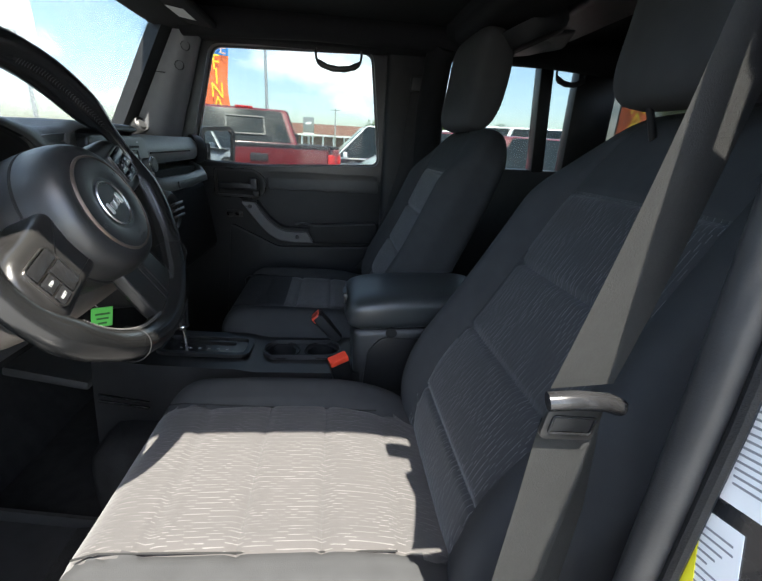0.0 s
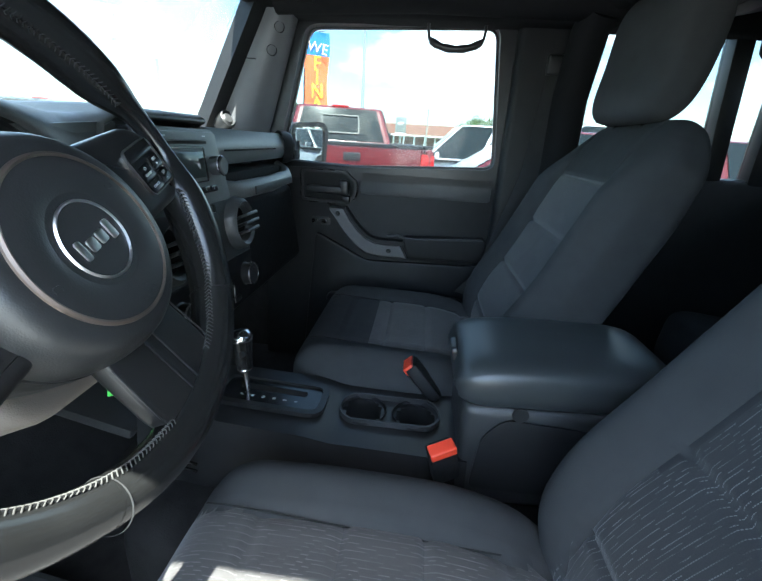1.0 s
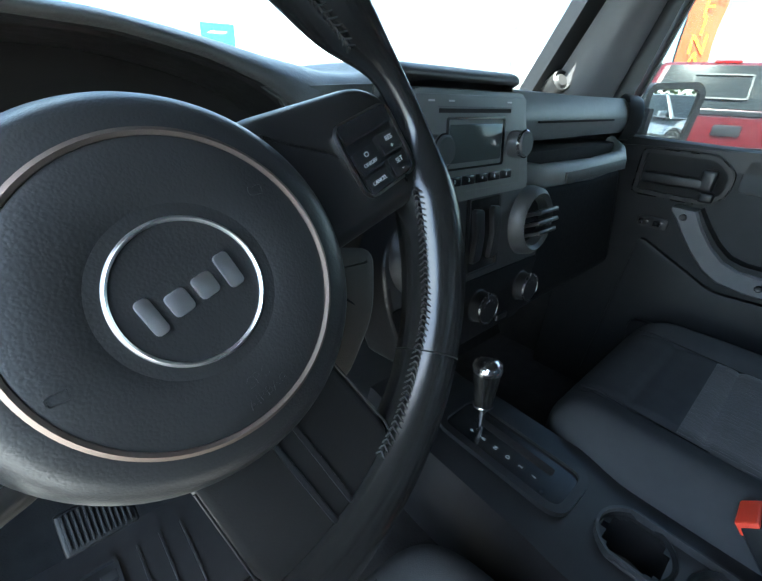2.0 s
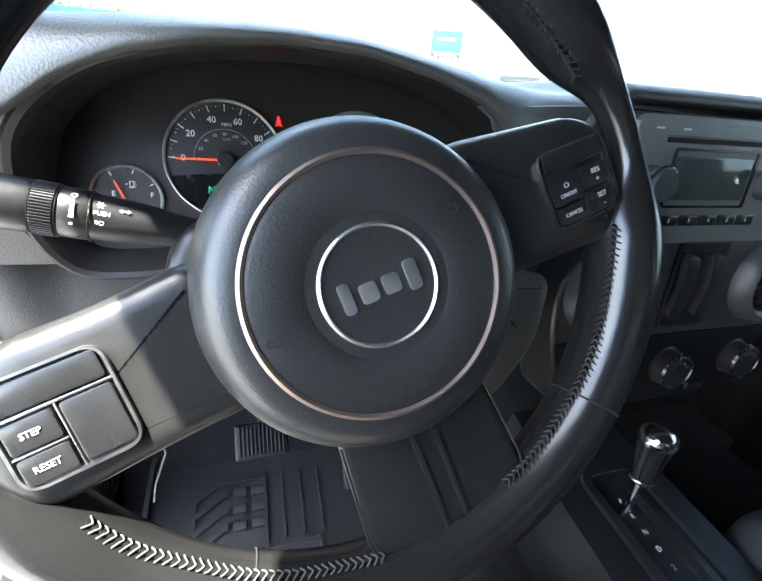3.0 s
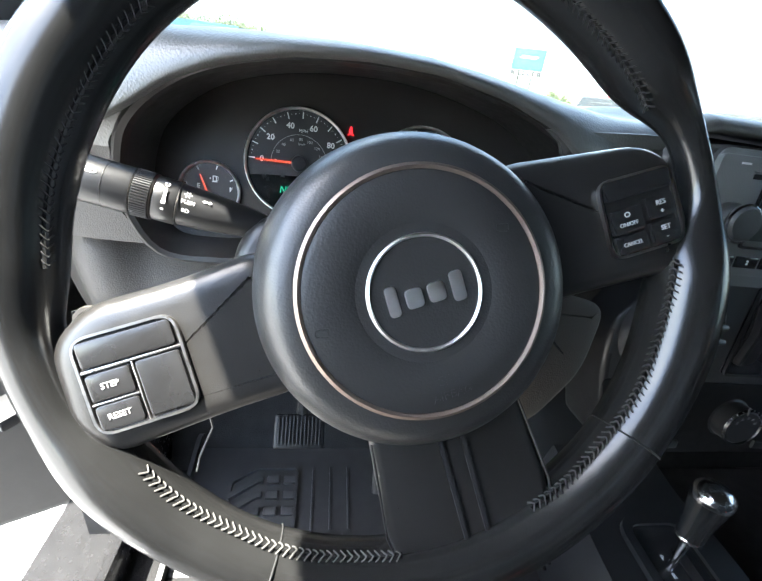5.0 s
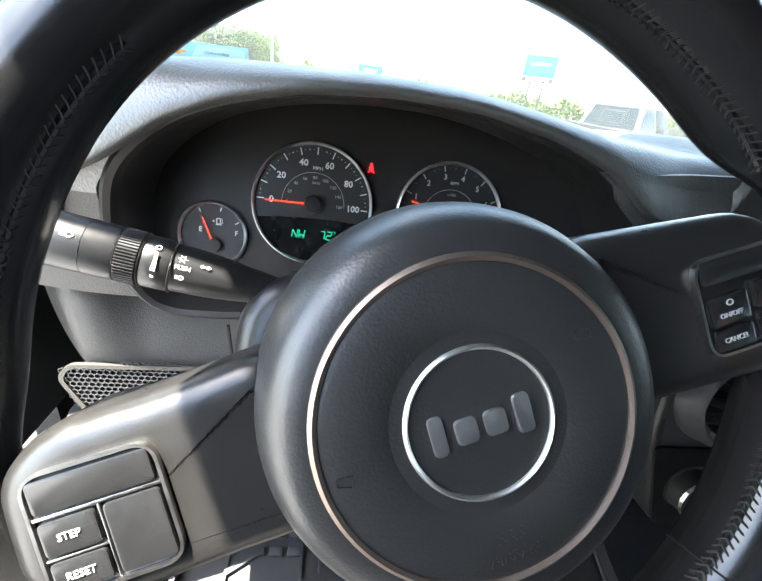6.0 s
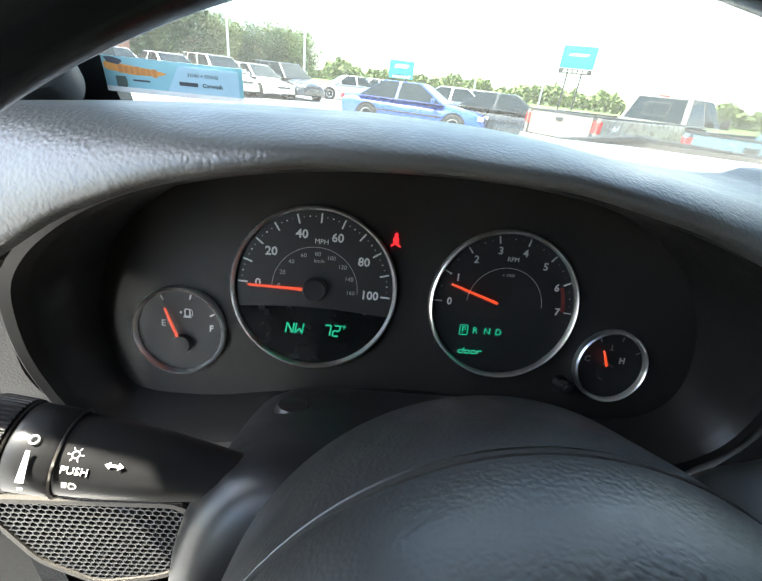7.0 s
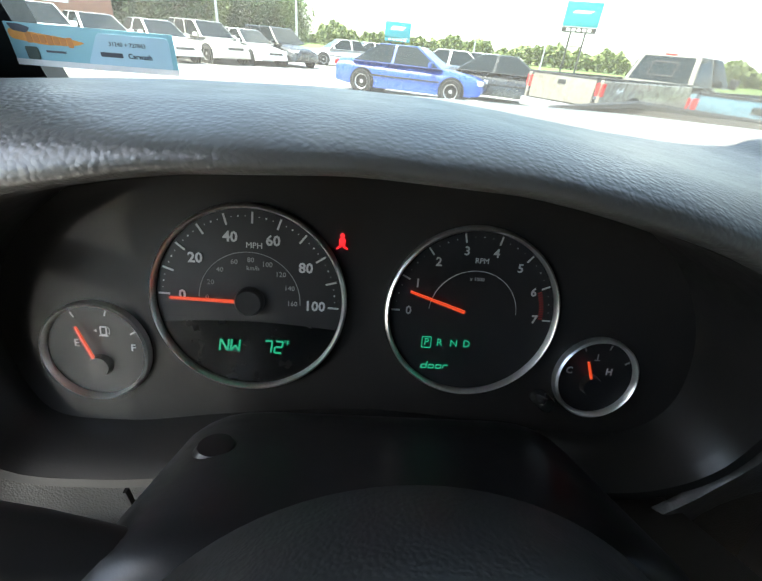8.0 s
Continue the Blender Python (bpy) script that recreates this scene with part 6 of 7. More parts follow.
# ---- centre console ----
def console():
    c = thing("floor_console", "black floor console with shift gate and cup holders", "console")
    X0 = 0.032

    def hull(u, v):
        y = 0.02 - 0.56 * u
        w = interp(u, [(0, 0.075), (0.3, 0.088), (0.6, 0.092), (1, 0.095)])
        zt = interp(u, [(0, 0.880), (0.16, 0.864), (0.50, 0.856), (0.62, 0.848), (1, 0.846)])
        t = v * 2 - 1
        k = abs(t)
        if k < 0.60:
            return Vector((X0 + w * t / 0.60, y, zt + 0.0))
        q = (k - 0.60) / 0.40
        return Vector((X0 + math.copysign(w + 0.018 * math.sin(q * 1.57) + 0.02 * q, t), y, zt - 0.30 * q ** 1.2))

    bm = sheet(hull, 80, 60)
    wells = [Vector((X0 + 0.004, y)) for y in (-0.3600, -0.456)]
    gone = [f for f in bm.faces if f.normal.z ** 2 > 0.8 and f.calc_center_median().z > 0.83 and min((f.calc_center_median().xy - q).length for q in wells) < 0.034]
    bmesh.ops.delete(bm, geom=gone, context="FACES")
    part("body", bm, PLASTIC_SMOOTH, c)
    part("shelf_tray", box((0.20, 0.16, 0.02), pose(X0, 0.10, 0.84, 14, 0, 0), 0.006), PLASTIC, c)
    # shift gate
    ol = rect(0.096, 0.205, 0.030, 6)
    g = Matrix.Translation((X0 + 0.002, -0.190, 0.861)) @ pose(0, 0, 0, 3, 0, 0)
    part("gate_rim", frame_of(ol, 0.012, 0.008, g), PLASTIC_SMOOTH, c, "raised rim of the shift gate")
    part("gate_plate", prism(rect(0.075, 0.184, 0.022, 6), 0.003, g), GLOSS_BLACK, c)
    part("gate_slot", prism(rect(0.014, 0.125, 0.005, 4, 0.012, 0.0), 0.0012, g @ pose(0, 0, 0.003)), SEAM, c)
    bm = bmesh.new()
    for k, t in enumerate("PRND21"):
        words(t, 0.0085, g @ pose(-0.014, 0.052 - 0.020 * k, 0.0036), bm=bm)
    part("gear_letters", bm, WHITE_INK, c, "white gear letters", smooth=False)
    # cup holder insert: two wells joined by a neck
    ol = []
    for cy, a0 in ((-0.3615, 0), (-0.4555, 180)):
        for k in range(25):
            a = radians(a0 + 25 + k * (130 / 24))
            ol.append((0.045 * math.cos(a), (cy + 0.408) + 0.045 * math.sin(a)))
    m = Matrix.Translation((X0 + 0.004, -0.408, 0.848))
    part("cup_rim", frame_of(ol, 0.0035, 0.011, m), PLASTIC, c, "raised rim round the cup holders")
    for y in (-0.3600, -0.456):
        mm = Matrix.Translation((X0 + 0.004, y, 0.848))
        part("cup_well", lathe([(0.0440, 0.0030), (0.0415, 0.0050), (0.0390, 0.0020), (0.0375, -0.010), (0.0350, -0.066), (0.030, -0.070), (0.0, -0.070)], 48, mm, cap=False), DOOR_BLACK, c, "deep round cup well")
        part("cup_ring", lathe([(0.026, -0.0695), (0.0268, -0.0675), (0.0276, -0.0695)], 40, mm, cap=False), PLASTIC, c)
    part("side_vent", box((0.004, 0.10, 0.004), pose(X0 - 0.112, -0.05, 0.80, 12), 0.001), GLOSS_BLACK, c)
    part("side_vent", box((0.004, 0.10, 0.004), pose(X0 - 0.114, -0.05, 0.787, 12), 0.001), GLOSS_BLACK, c)
    # shift lever
    s = thing("shift_lever", "black gear selector with a chrome capped knob", "gear lever")
    base, topp = Vector((0.020, -0.150, 0.862)), Vector((0.024, -0.140, 0.985))
    part("rod", tube([base, base.lerp(topp, 0.5)], [0.004, 0.0055], 12), CHROME, s, "slim chrome rod")
    d = (topp - base).normalized()
    M = Matrix.Translation(base.lerp(topp, 0.42)) @ d.to_track_quat("Z", "Y").to_matrix().to_4x4()
    part("knob", lathe([(0.0075, 0.0), (0.0135, 0.006), (0.0150, 0.03), (0.0185, 0.052), (0.0200, 0.062)], 36, M), GLOSS_BLACK, s)
    part("collar", lathe([(0.0130, 0.0045), (0.0142, 0.0055), (0.0142, 0.0075), (0.0135, 0.009)], 36, M, cap=False), CHROME, s)
    part("cap", lathe([(0.0200, 0.062), (0.0208, 0.066), (0.0190, 0.074), (0.0120, 0.080), (0, 0.081)], 36, M), CHROME, s, "chrome cap")
    # armrest bin with padded lid
    a = thing("armrest_bin", "black armrest bin with a padded vinyl lid", "armrest")
    part("bin", box((0.185, 0.30, 0.19), pose(X0, -0.675, 0.860, -2, 0, 0), 0.018, 3), PLASTIC, a)
    part("bin_panel", prism(round_outline([(0.545, 0.80), (0.80, 0.80), (0.80, 0.925), (0.585, 0.935), (0.555, 0.90)], 0.015, 4), 0.004, axes_at((X0 - 0.094, 0, 0), (0, -1, 0), (0, 0, 1)), 0.0015), PLASTIC_SMOOTH, a)

    def lid(u, v):
        an = 2 * math.pi * u
        end = (1 - abs(2 * v - 1) ** 7) ** 0.4 if 0 < v < 1 else 0.0
        return Vector((0.108 * sq(math.cos(an), 0.45) * (0.72 + 0.28 * end), 0.5 * 0.335 * (1 - 2 * v), (0.041 * sq(math.sin(an), 0.55)) * end - 0.006 * (2 * v - 1) ** 2))

    part("lid", sheet(lid, 64, 40, close_u=True), VINYL, a, "padded black vinyl lid", at=pose(X0 + 0.004, -0.672, 0.990, -2, 0, 0))
    part("hinge_notch", lathe([(0, 0.002), (0.012, 0.002), (0.012, 0)], 20, pose(X0 - 0.098, -0.605, 0.947, 90, 0, -90)), SEAM, a)
    la = part("latch", prism(round_outline([(-0.024, -0.018), (0.024, -0.018), (0.022, 0.022), (-0.022, 0.022)], 0.008, 4), 0.010, pose(X0 - 0.005, -0.505, 0.988, 78, 0, 0), 0.003), PLASTIC_SMOOTH, a, "moulded lid latch")
    part("latch_button", lathe([(0, 0.004), (0.009, 0.003), (0.011, 0.0)], 24, pose(X0 - 0.005, -0.5155, 0.990, 78, 0, 0)), PLASTIC_GREY, la)


console()


# ---- footwell ----
def footwell():
    m = thing("floor_mat", "black moulded rubber floor mat with raised treads", "floor mat")
    M = Matrix.Translation((-0.40, 0.10, 0.570)) @ pose(0, 0, 0, 12, 0, 0)
    part("tray", box((0.46, 0.46, 0.010), M @ pose(0, -0.04, 0), 0.004), RUBBER, m)
    part("tray_edge", frame_of(rect(0.46, 0.46, 0.03, 5, 0, -0.04), 0.008, 0.03, M), RUBBER, m)
    part("panel_edge", frame_of(round_outline([(-0.15, 0.085), (-0.10, 0.115), (-0.02, 0.115), (-0.02, -0.02), (0.075, -0.02), (0.075, -0.11), (-0.15, -0.11)], 0.008, 3), 0.005, 0.009, M @ pose(0, 0, 0.005)), RUBBER, m)
    for i in range(3):
        for j in range(2):
            part("tread_block", prism(rect(0.024, 0.017, 0.003, 2, -0.068 + 0.032 * j, 0.088 - 0.030 * i), 0.010, M @ pose(0, 0, 0.005), 0.003), RUBBER, m)
        ol = round_outline([(-0.088, 0.095 - 0.03 * i), (-0.100, 0.095 - 0.03 * i), (-0.150, 0.060 - 0.03 * i), (-0.150, 0.048 - 0.03 * i), (-0.096, 0.082 - 0.03 * i), (-0.088, 0.082 - 0.03 * i)], 0.002, 2)
        part("tread_bar", prism(ol, 0.010, M @ pose(0, 0, 0.005), 0.0015), RUBBER, m)
    for x in (0.01, 0.045, 0.08):
        part("rib", box((0.004, 0.12, 0.006), M @ pose(x, 0.055, 0.006), 0.0015), RUBBER, m)
    p = thing("brake_pedal", "black ribbed rubber brake pedal", "pedal")
    q = pose(-0.420, 0.118, 0.800, -38, 0, 0)
    part("pad", box((0.082, 0.010, 0.055), q, 0.006, 3), DOOR_BLACK, p)
    for k in range(12):
        part("rib", box((0.003, 0.004, 0.044), q @ pose(-0.033 + 0.006 * k, -0.0065, 0.002), 0.001), DOOR_BLACK, p)
    part("arm", tube([(-0.418, 0.128, 0.80), (-0.415, 0.20, 0.92), (-0.41, 0.22, 1.05)], 0.010, 8), SEAM, p)
    a = thing("accelerator_pedal", "black rubber accelerator pedal", "pedal")
    part("pad", box((0.05, 0.012, 0.15), pose(-0.255, 0.16, 0.70, -30, 0, 0), 0.006, 3), RUBBER, a)
    w = thing("loose_wire", "thin loose wire with a copper end hanging under the dash", "wire")
    part("wire", tube([(-0.505, -0.045, 1.055), (-0.510, -0.050, 1.015), (-0.507, -0.045, 0.975), (-0.525, -0.04, 0.925), (-0.53, -0.04, 0.90)], 0.0013, 6), PLASTIC, w)
    part("copper_end", tube([(-0.507, -0.051, 1.035), (-0.509, -0.052, 1.013)], 0.0035, 8), surface("copper", (0.5, 0.16, 0.09), 0.5, mottle=0.2), w)
    k = thing("key_tag", "green paper tag hanging from the ignition key", "key tag")
    part("tag", box((0.029, 0.002, 0.034), pose(-0.235, -0.125, 1.052, 10, 6, -48), 0.0006, 1), surface("green_card", (0.10, 0.50, 0.09), 0.6, mottle=0.12), k)
    bm = bmesh.new()
    for i in range(3):
        box((0.020 - 0.004 * i, 0.0006, 0.003), pose(-0.236, -0.1262, 1.050, 10, 6, -48) @ pose(0, 0.0, 0.008 - 0.008 * i), 0, 1, bm)
    part("print", bm, surface("tag_ink", (0.02, 0.10, 0.02), 0.6, mottle=0.1), k)
    part("string", tube([(-0.236, -0.122, 1.069), (-0.242, -0.11, 1.085), (-0.248, -0.10, 1.10)], 0.0008, 6), NUMERALS, k)


footwell()


def wash_card():
    c = thing("car_wash_card", "turquoise and orange printed card standing on the dash against the glass", "card")
    at = axes_at((-0.553, 0.130, 1.3465), (1, 0.03, 0.012), (0, -0.12, 1))
    W, H = 0.100, 0.0235
    m = surface("card_print", (0.27, 0.53, 0.60), 0.5, mottle=0.12)
    part("card", box((W, H, 0.0006), at), m, c)
    pale = surface("card_pale", (0.42, 0.62, 0.72), 0.5, mottle=0.08)
    part("pale_field", prism(round_outline([(-0.006, -0.0085), (0.047, -0.0085), (0.047, 0.0095), (0.004, 0.0095)], 0.002, 3), 0.0002, at @ pose(0, 0, 0.0003)), pale, c)
    part("orange_patch", prism(round_outline([(-0.049, 0.0085), (-0.049, 0.003), (-0.03, 0.0005), (-0.012, 0.001), (-0.004, 0.0032), (-0.016, 0.0052), (-0.030, 0.0065)], 0.003, 3), 0.0002, at @ pose(0, 0, 0.0004)), surface("card_orange", (0.75, 0.33, 0.08), 0.5, mottle=0.2, mottle_size=0.004), c)
    part("white_edge", box((W, 0.0035, 0.0003), at @ pose(0, -0.0100, 0.0005)), surface("card_white", (0.8, 0.8, 0.8), 0.5, mottle=0.05), c)
    ink = surface("card_ink", (0.06, 0.07, 0.09), 0.5, mottle=0.05)
    part("dark_patch", prism(rect(0.0075, 0.0072, 0.001, 3), 0.0002, at @ pose(-0.0385, -0.0045, 0.0006)), surface("card_dark", (0.05, 0.08, 0.07), 0.5, mottle=0.2), c)
    part("dark_patch", prism(round_outline([(-0.048, 0.0112), (-0.046, 0.0075), (-0.038, 0.0065), (-0.035, 0.0095), (-0.041, 0.0112)], 0.001, 3), 0.0002, at @ pose(0, 0, 0.0007)), ink, c)
    red = surface("card_red", (0.60, 0.24, 0.07), 0.5, mottle=0.1)
    for k in range(7):
        part("name_bar", prism(rect(0.0032, 0.0044 if k % 3 else 0.0056, 0.0008, 3), 0.0002, at @ pose(-0.0375 + 0.0040 * k, 0.0040 - 0.0002 * k, 0.0008)), red, c)
    bm = bmesh.new()
    part("print_bar", box((0.012, 0.0012, 0.0002), at @ pose(-0.0240, -0.0030, 0.0006), 0, 1), ink, c)
    part("name_bar", box((0.0135, 0.0026, 0.0002), at @ pose(0.0100, -0.0022, 0.0006), 0, 1), ink, c)
    words("Carwash", 0.0042, at @ pose(0.0275, -0.0022, 0.0006), bm=bm, bold=0.00006)
    part("number", words("31240 + 727843", 0.0034, at @ pose(0.0210, 0.0040, 0.0006)), ink, c, smooth=False)
    part("print", bm, ink, c, smooth=False)


wash_card()

# ---- outside: ground, parked vehicles, buildings, signs, trees ----
ASPHALT = surface("asphalt", (0.27, 0.265, 0.255), 0.9, grain=0.6, grain_size=0.012, kind="noise", mottle=0.22, mottle_size=1.4, dust=0.03)
GRASS = surface("grass", (0.10, 0.15, 0.035), 0.95, grain=0.8, grain_size=0.05, kind="noise", mottle=0.35, mottle_size=0.9)
CAR_GLASS = surface("car_glass", (0.010, 0.016, 0.018), 0.05, spec=0.22, mottle=0.2, rough_var=0.03)
TYRE = surface("tyre", (0.018, 0.018, 0.018), 0.85, grain=0.3, grain_size=0.01, kind="noise", mottle=0.2)
ALLOY = surface("alloy", (0.45, 0.45, 0.46), 0.3, 0.9, mottle=0.1)
LAMP_RED = surface("tail_lamp_red", (0.55, 0.015, 0.015), 0.15, mottle=0.1)
LAMP_CLEAR = surface("head_lamp_clear", (0.6, 0.62, 0.63), 0.1, mottle=0.15)
TRIM_BLACK = surface("trim_black", (0.02, 0.02, 0.021), 0.5, mottle=0.2)


def paint(name, c):
    return surface(name, c, 0.28, 0.0, mottle=0.08, mottle_size=0.5, coat=0.7, rough_var=0.06)


WHITE, BLUE, SILVER, RED, BLACKP, GREYP = paint("white_paint", (0.72, 0.73, 0.74)), paint("blue_paint", (0.006, 0.045, 0.26)), paint("silver_paint", (0.17, 0.155, 0.13)), paint("red_paint", (0.13, 0.008, 0.011)), paint("black_paint", (0.018, 0.02, 0.022)), paint("grey_paint", (0.2, 0.21, 0.22))

PEARL = paint("pearl_paint", (0.50, 0.48, 0.44))
PALE_BLUE = paint("pale_blue_paint", (0.11, 0.22, 0.29))
bm = bmesh.new()
bm.faces.new([bm.verts.new((x, y, 0)) for x, y in ((-900, -900), (900, -900), (900, 900), (-900, 900))])
solo("ground", bm, ASPHALT, "grey sunlit asphalt car park", "ground", kind="structure", smooth=False)
for nm, x0, x1, y0, y1 in (("grass_verge", 26, 400, -260, 300), ("grass_verge", -400, 24, 42, 400)):
    bm = bmesh.new()
    bm.faces.new([bm.verts.new(p) for p in ((x0, y0, 0.012), (x1, y0, 0.012), (x1, y1, 0.012), (x0, y1, 0.012))])
    solo(nm, bm, GRASS, "mown green grass beyond the car park", "grass", kind="structure", smooth=False)


def wheel_of(root, x, y, r, w=0.21):
    """One road wheel with tyre and rim; it stands on the ground."""
    s = 1 if y > 0 else -1
    m = pose(x, y, r, -90 * s, 0, 0)
    h = new("wheel")
    h.parent = root
    h.empty_display_size = 0.1
    part("tyre", lathe([(r * 0.62, 0.0), (r * 0.66, w / 2), (r * 0.93, w / 2), (r, w * 0.38), (r, -w * 0.38), (r * 0.93, -w / 2), (r * 0.6, -w / 2)], 36, m, cap=False), TYRE, h)
    part("rim", lathe([(0, w * 0.34), (r * 0.16, w * 0.36), (r * 0.2, w * 0.28), (r * 0.55, w * 0.30), (r * 0.62, w * 0.42), (r * 0.66, w * 0.46)], 30, m, cap=False), ALLOY, h)
    bm = bmesh.new()
    for k in range(5):
        a = 2 * math.pi * k / 5
        prism(round_outline([(r * 0.28 * math.cos(a + d) if i < 2 else r * 0.52 * math.cos(a + d), r * 0.28 * math.sin(a + d) if i < 2 else r * 0.52 * math.sin(a + d)) for i, d in enumerate((-0.25, 0.25, 0.32, -0.32))], r * 0.05, 3), 0.006, m @ pose(0, 0, w * 0.292), bm=bm)
    part("rim_opening", bm, SEAM, h)


def body_loft(secs, width, n=20):
    """A car body from rows (x, low, belt, half-width at low, at belt)."""
    rings = []
    for x, lo, hi, a, b in secs:
        ring = []
        for k in range(n):
            t = k / (n - 1)
            an = math.pi * t
            yy = -math.cos(an)
            zz = lo + (hi - lo) * sq(math.sin(an), 0.45)
            ww = a + (b - a) * sq(math.sin(an), 0.6)
            ring.append(Vector((x, sq(yy, 0.55) * ww, zz)))
        rings.append(ring)
    bm = bmesh.new()
    vs = [[bm.verts.new(p) for p in r] for r in rings]
    for a, b in zip(vs, vs[1:]):
        for i in range(n - 1):
            bm.faces.new((a[i], a[i + 1], b[i + 1], b[i]))
        bm.faces.new((a[n - 1], a[0], b[0], b[n - 1]))
    bm.faces.new(vs[0])
    bm.faces.new(vs[-1][::-1])
    return bm


def cabin(root, prof, belt, roof, wb, wr, material, pillars_at):
    """Greenhouse: sloping glass all round, painted roof and pillars. prof: x of rear glass foot, roof rear, roof front, windscreen foot."""
    xa, xb, xc, xd = prof
    P = lambda x, y, z: Vector((x, y, z))
    low = {k: v for k, v in zip(("ra", "rb", "fb", "fa"), (P(xa, -wb, belt), P(xa, wb, belt), P(xd, wb, belt), P(xd, -wb, belt)))}
    top = {k: v for k, v in zip(("ra", "rb", "fb", "fa"), (P(xb, -wr, roof), P(xb, wr, roof), P(xc, wr, roof), P(xc, -wr, roof)))}

    def quad(a, b, c, d, inset):
        ctr = (a + b + c + d) / 4
        return [ctr + (q - ctr) * inset for q in (a, b, c, d)]

    bm = bmesh.new()
    names = ("ra", "rb", "fb", "fa")
    L, T = [bm.verts.new(low[k]) for k in names], [bm.verts.new(top[k]) for k in names]
    for i in range(4):
        bm.faces.new((L[i], L[(i + 1) % 4], T[(i + 1) % 4], T[i]))
    bm.faces.new(T)
    bmesh.ops.bevel(bm, geom=[e for e in bm.edges if e.calc_length() > 0.01], offset=0.07, segments=3, affect="EDGES", profile=0.6)
    part("cabin_shell", bm, material, root)

    def pane(name, a, b, c, d, lift):
        n = (b - a).cross(d - a).normalized()
        if n.dot((a + b + c + d) / 4 - P((xa + xd) / 2, 0, belt)) < 0:
            n = -n
        q = quad(a, b, c, d, 0.85 if name == "rear_window" else 0.91)
        bm2 = bmesh.new()
        bm2.faces.new([bm2.verts.new(v + n * lift) for v in q])
        r = bmesh.ops.extrude_face_region(bm2, geom=bm2.faces[:])
        bmesh.ops.translate(bm2, vec=-n * 0.02, verts=[v for v in r["geom"] if isinstance(v, bmesh.types.BMVert)])
        part(name, bm2, CAR_GLASS, root, smooth=False)

    pane("rear_window", low["ra"], low["rb"], top["rb"], top["ra"], 0.010)
    pane("windscreen", low["fa"], low["fb"], top["fb"], top["fa"], 0.010)
    for s, r0, f0 in ((-1, "ra", "fa"), (1, "rb", "fb")):
        xs = [0.0, *pillars_at, 1.0]
        for a, b in zip(xs, xs[1:]):
            mixl = lambda t: low[r0].lerp(low[f0], t)
            mixt = lambda t: top[r0].lerp(top[f0], t)
            pane("side_window", mixl(a), mixl(b), mixt(b), mixt(a), 0.010)


def sedan(at, material, label, L=4.7, H=1.45, W=1.8, kind="sedan", group="parked cars"):
    c = thing("parked_car", label, "car", at, group)
    h = L / 2
    w = W / 2
    belt = 0.92 if kind == "sedan" else 1.02
    boot = 0.98 if kind == "sedan" else belt + 0.02
    secs = [(-h, 0.45, 0.78, w * 0.72, w * 0.78), (-h + 0.08, 0.30, boot * 0.95, w * 0.9, w * 0.92), (-h + 0.5, 0.24, boot, w * 0.98, w * 0.95), (-0.9, 0.2, belt + 0.02, w, w * 0.96), (0.6, 0.2, belt, w, w * 0.96), (1.1, 0.2, belt - 0.02, w, w * 0.94), (h - 0.35, 0.24, belt - 0.14, w * 0.96, w * 0.86), (h - 0.08, 0.28, belt - 0.24, w * 0.86, w * 0.74), (h, 0.42, belt - 0.36, w * 0.70, w * 0.6)]
    part("body", body_loft(secs, W), material, c)
    if kind == "sedan":
        cabin(c, (-h + 0.62, -h + 1.45, 0.25, 1.10), belt - 0.03, H, w * 0.93, w * 0.68, material, (0.46,))
    elif kind == "van":
        cabin(c, (-h + 0.08, -h + 0.35, 0.75, 1.60), belt - 0.03, H, w * 0.95, w * 0.80, material, (0.3, 0.62))
    else:
        cabin(c, (-h + 0.10, -h + 0.50, 0.25, 1.05), belt - 0.03, H, w * 0.95, w * 0.76, material, (0.27, 0.62))
    r = 0.33 if kind == "sedan" else 0.36
    for x in (-L * 0.29, L * 0.31):
        for s in (-1, 1):
            m = pose(x, s * (w - 0.02), r, 90, 0, 0)
            part("wheel_arch", lathe([(0.0, 0.03), (r + 0.07, 0.03), (r + 0.07, -0.03), (0, -0.03)], 30, m), SEAM, c)
            wheel_of(c, x, s * (w - 0.06), r)
    for s in (-1, 1):
        part("head_lamp", box((0.16, 0.36, 0.13), pose(h - 0.13, s * w * 0.62, belt - 0.30, 0, 0, s * -22), 0.04, 3), LAMP_CLEAR, c)
        part("tail_lamp", box((0.10, 0.34, 0.16), pose(-h + 0.07, s * w * 0.66, boot - 0.18, 0, 0, s * 12), 0.03, 3), LAMP_RED, c)
        part("door_mirror", box((0.10, 0.20, 0.14), pose(0.78, s * (w + 0.06), belt + 0.06), 0.04, 3), material, c)
        for x in (-0.35, 0.55):
            part("door_handle", box((0.16, 0.03, 0.03), (x - 0.35, s * (w * 0.985), belt - 0.12), 0.01), material, c)
        part("side_trim", box((L * 0.5, 0.02, 0.05), (-0.1, s * (w + 0.002), 0.55), 0.008), TRIM_BLACK, c)
    part("grille", box((0.06, W * 0.42, 0.10), (h - 0.005, 0, belt - 0.37), 0.02), TRIM_BLACK, c)
    part("plate", box((0.02, 0.32, 0.16), (-h - 0.005, 0, 0.62), 0.004), NUMERALS, c)
    return c


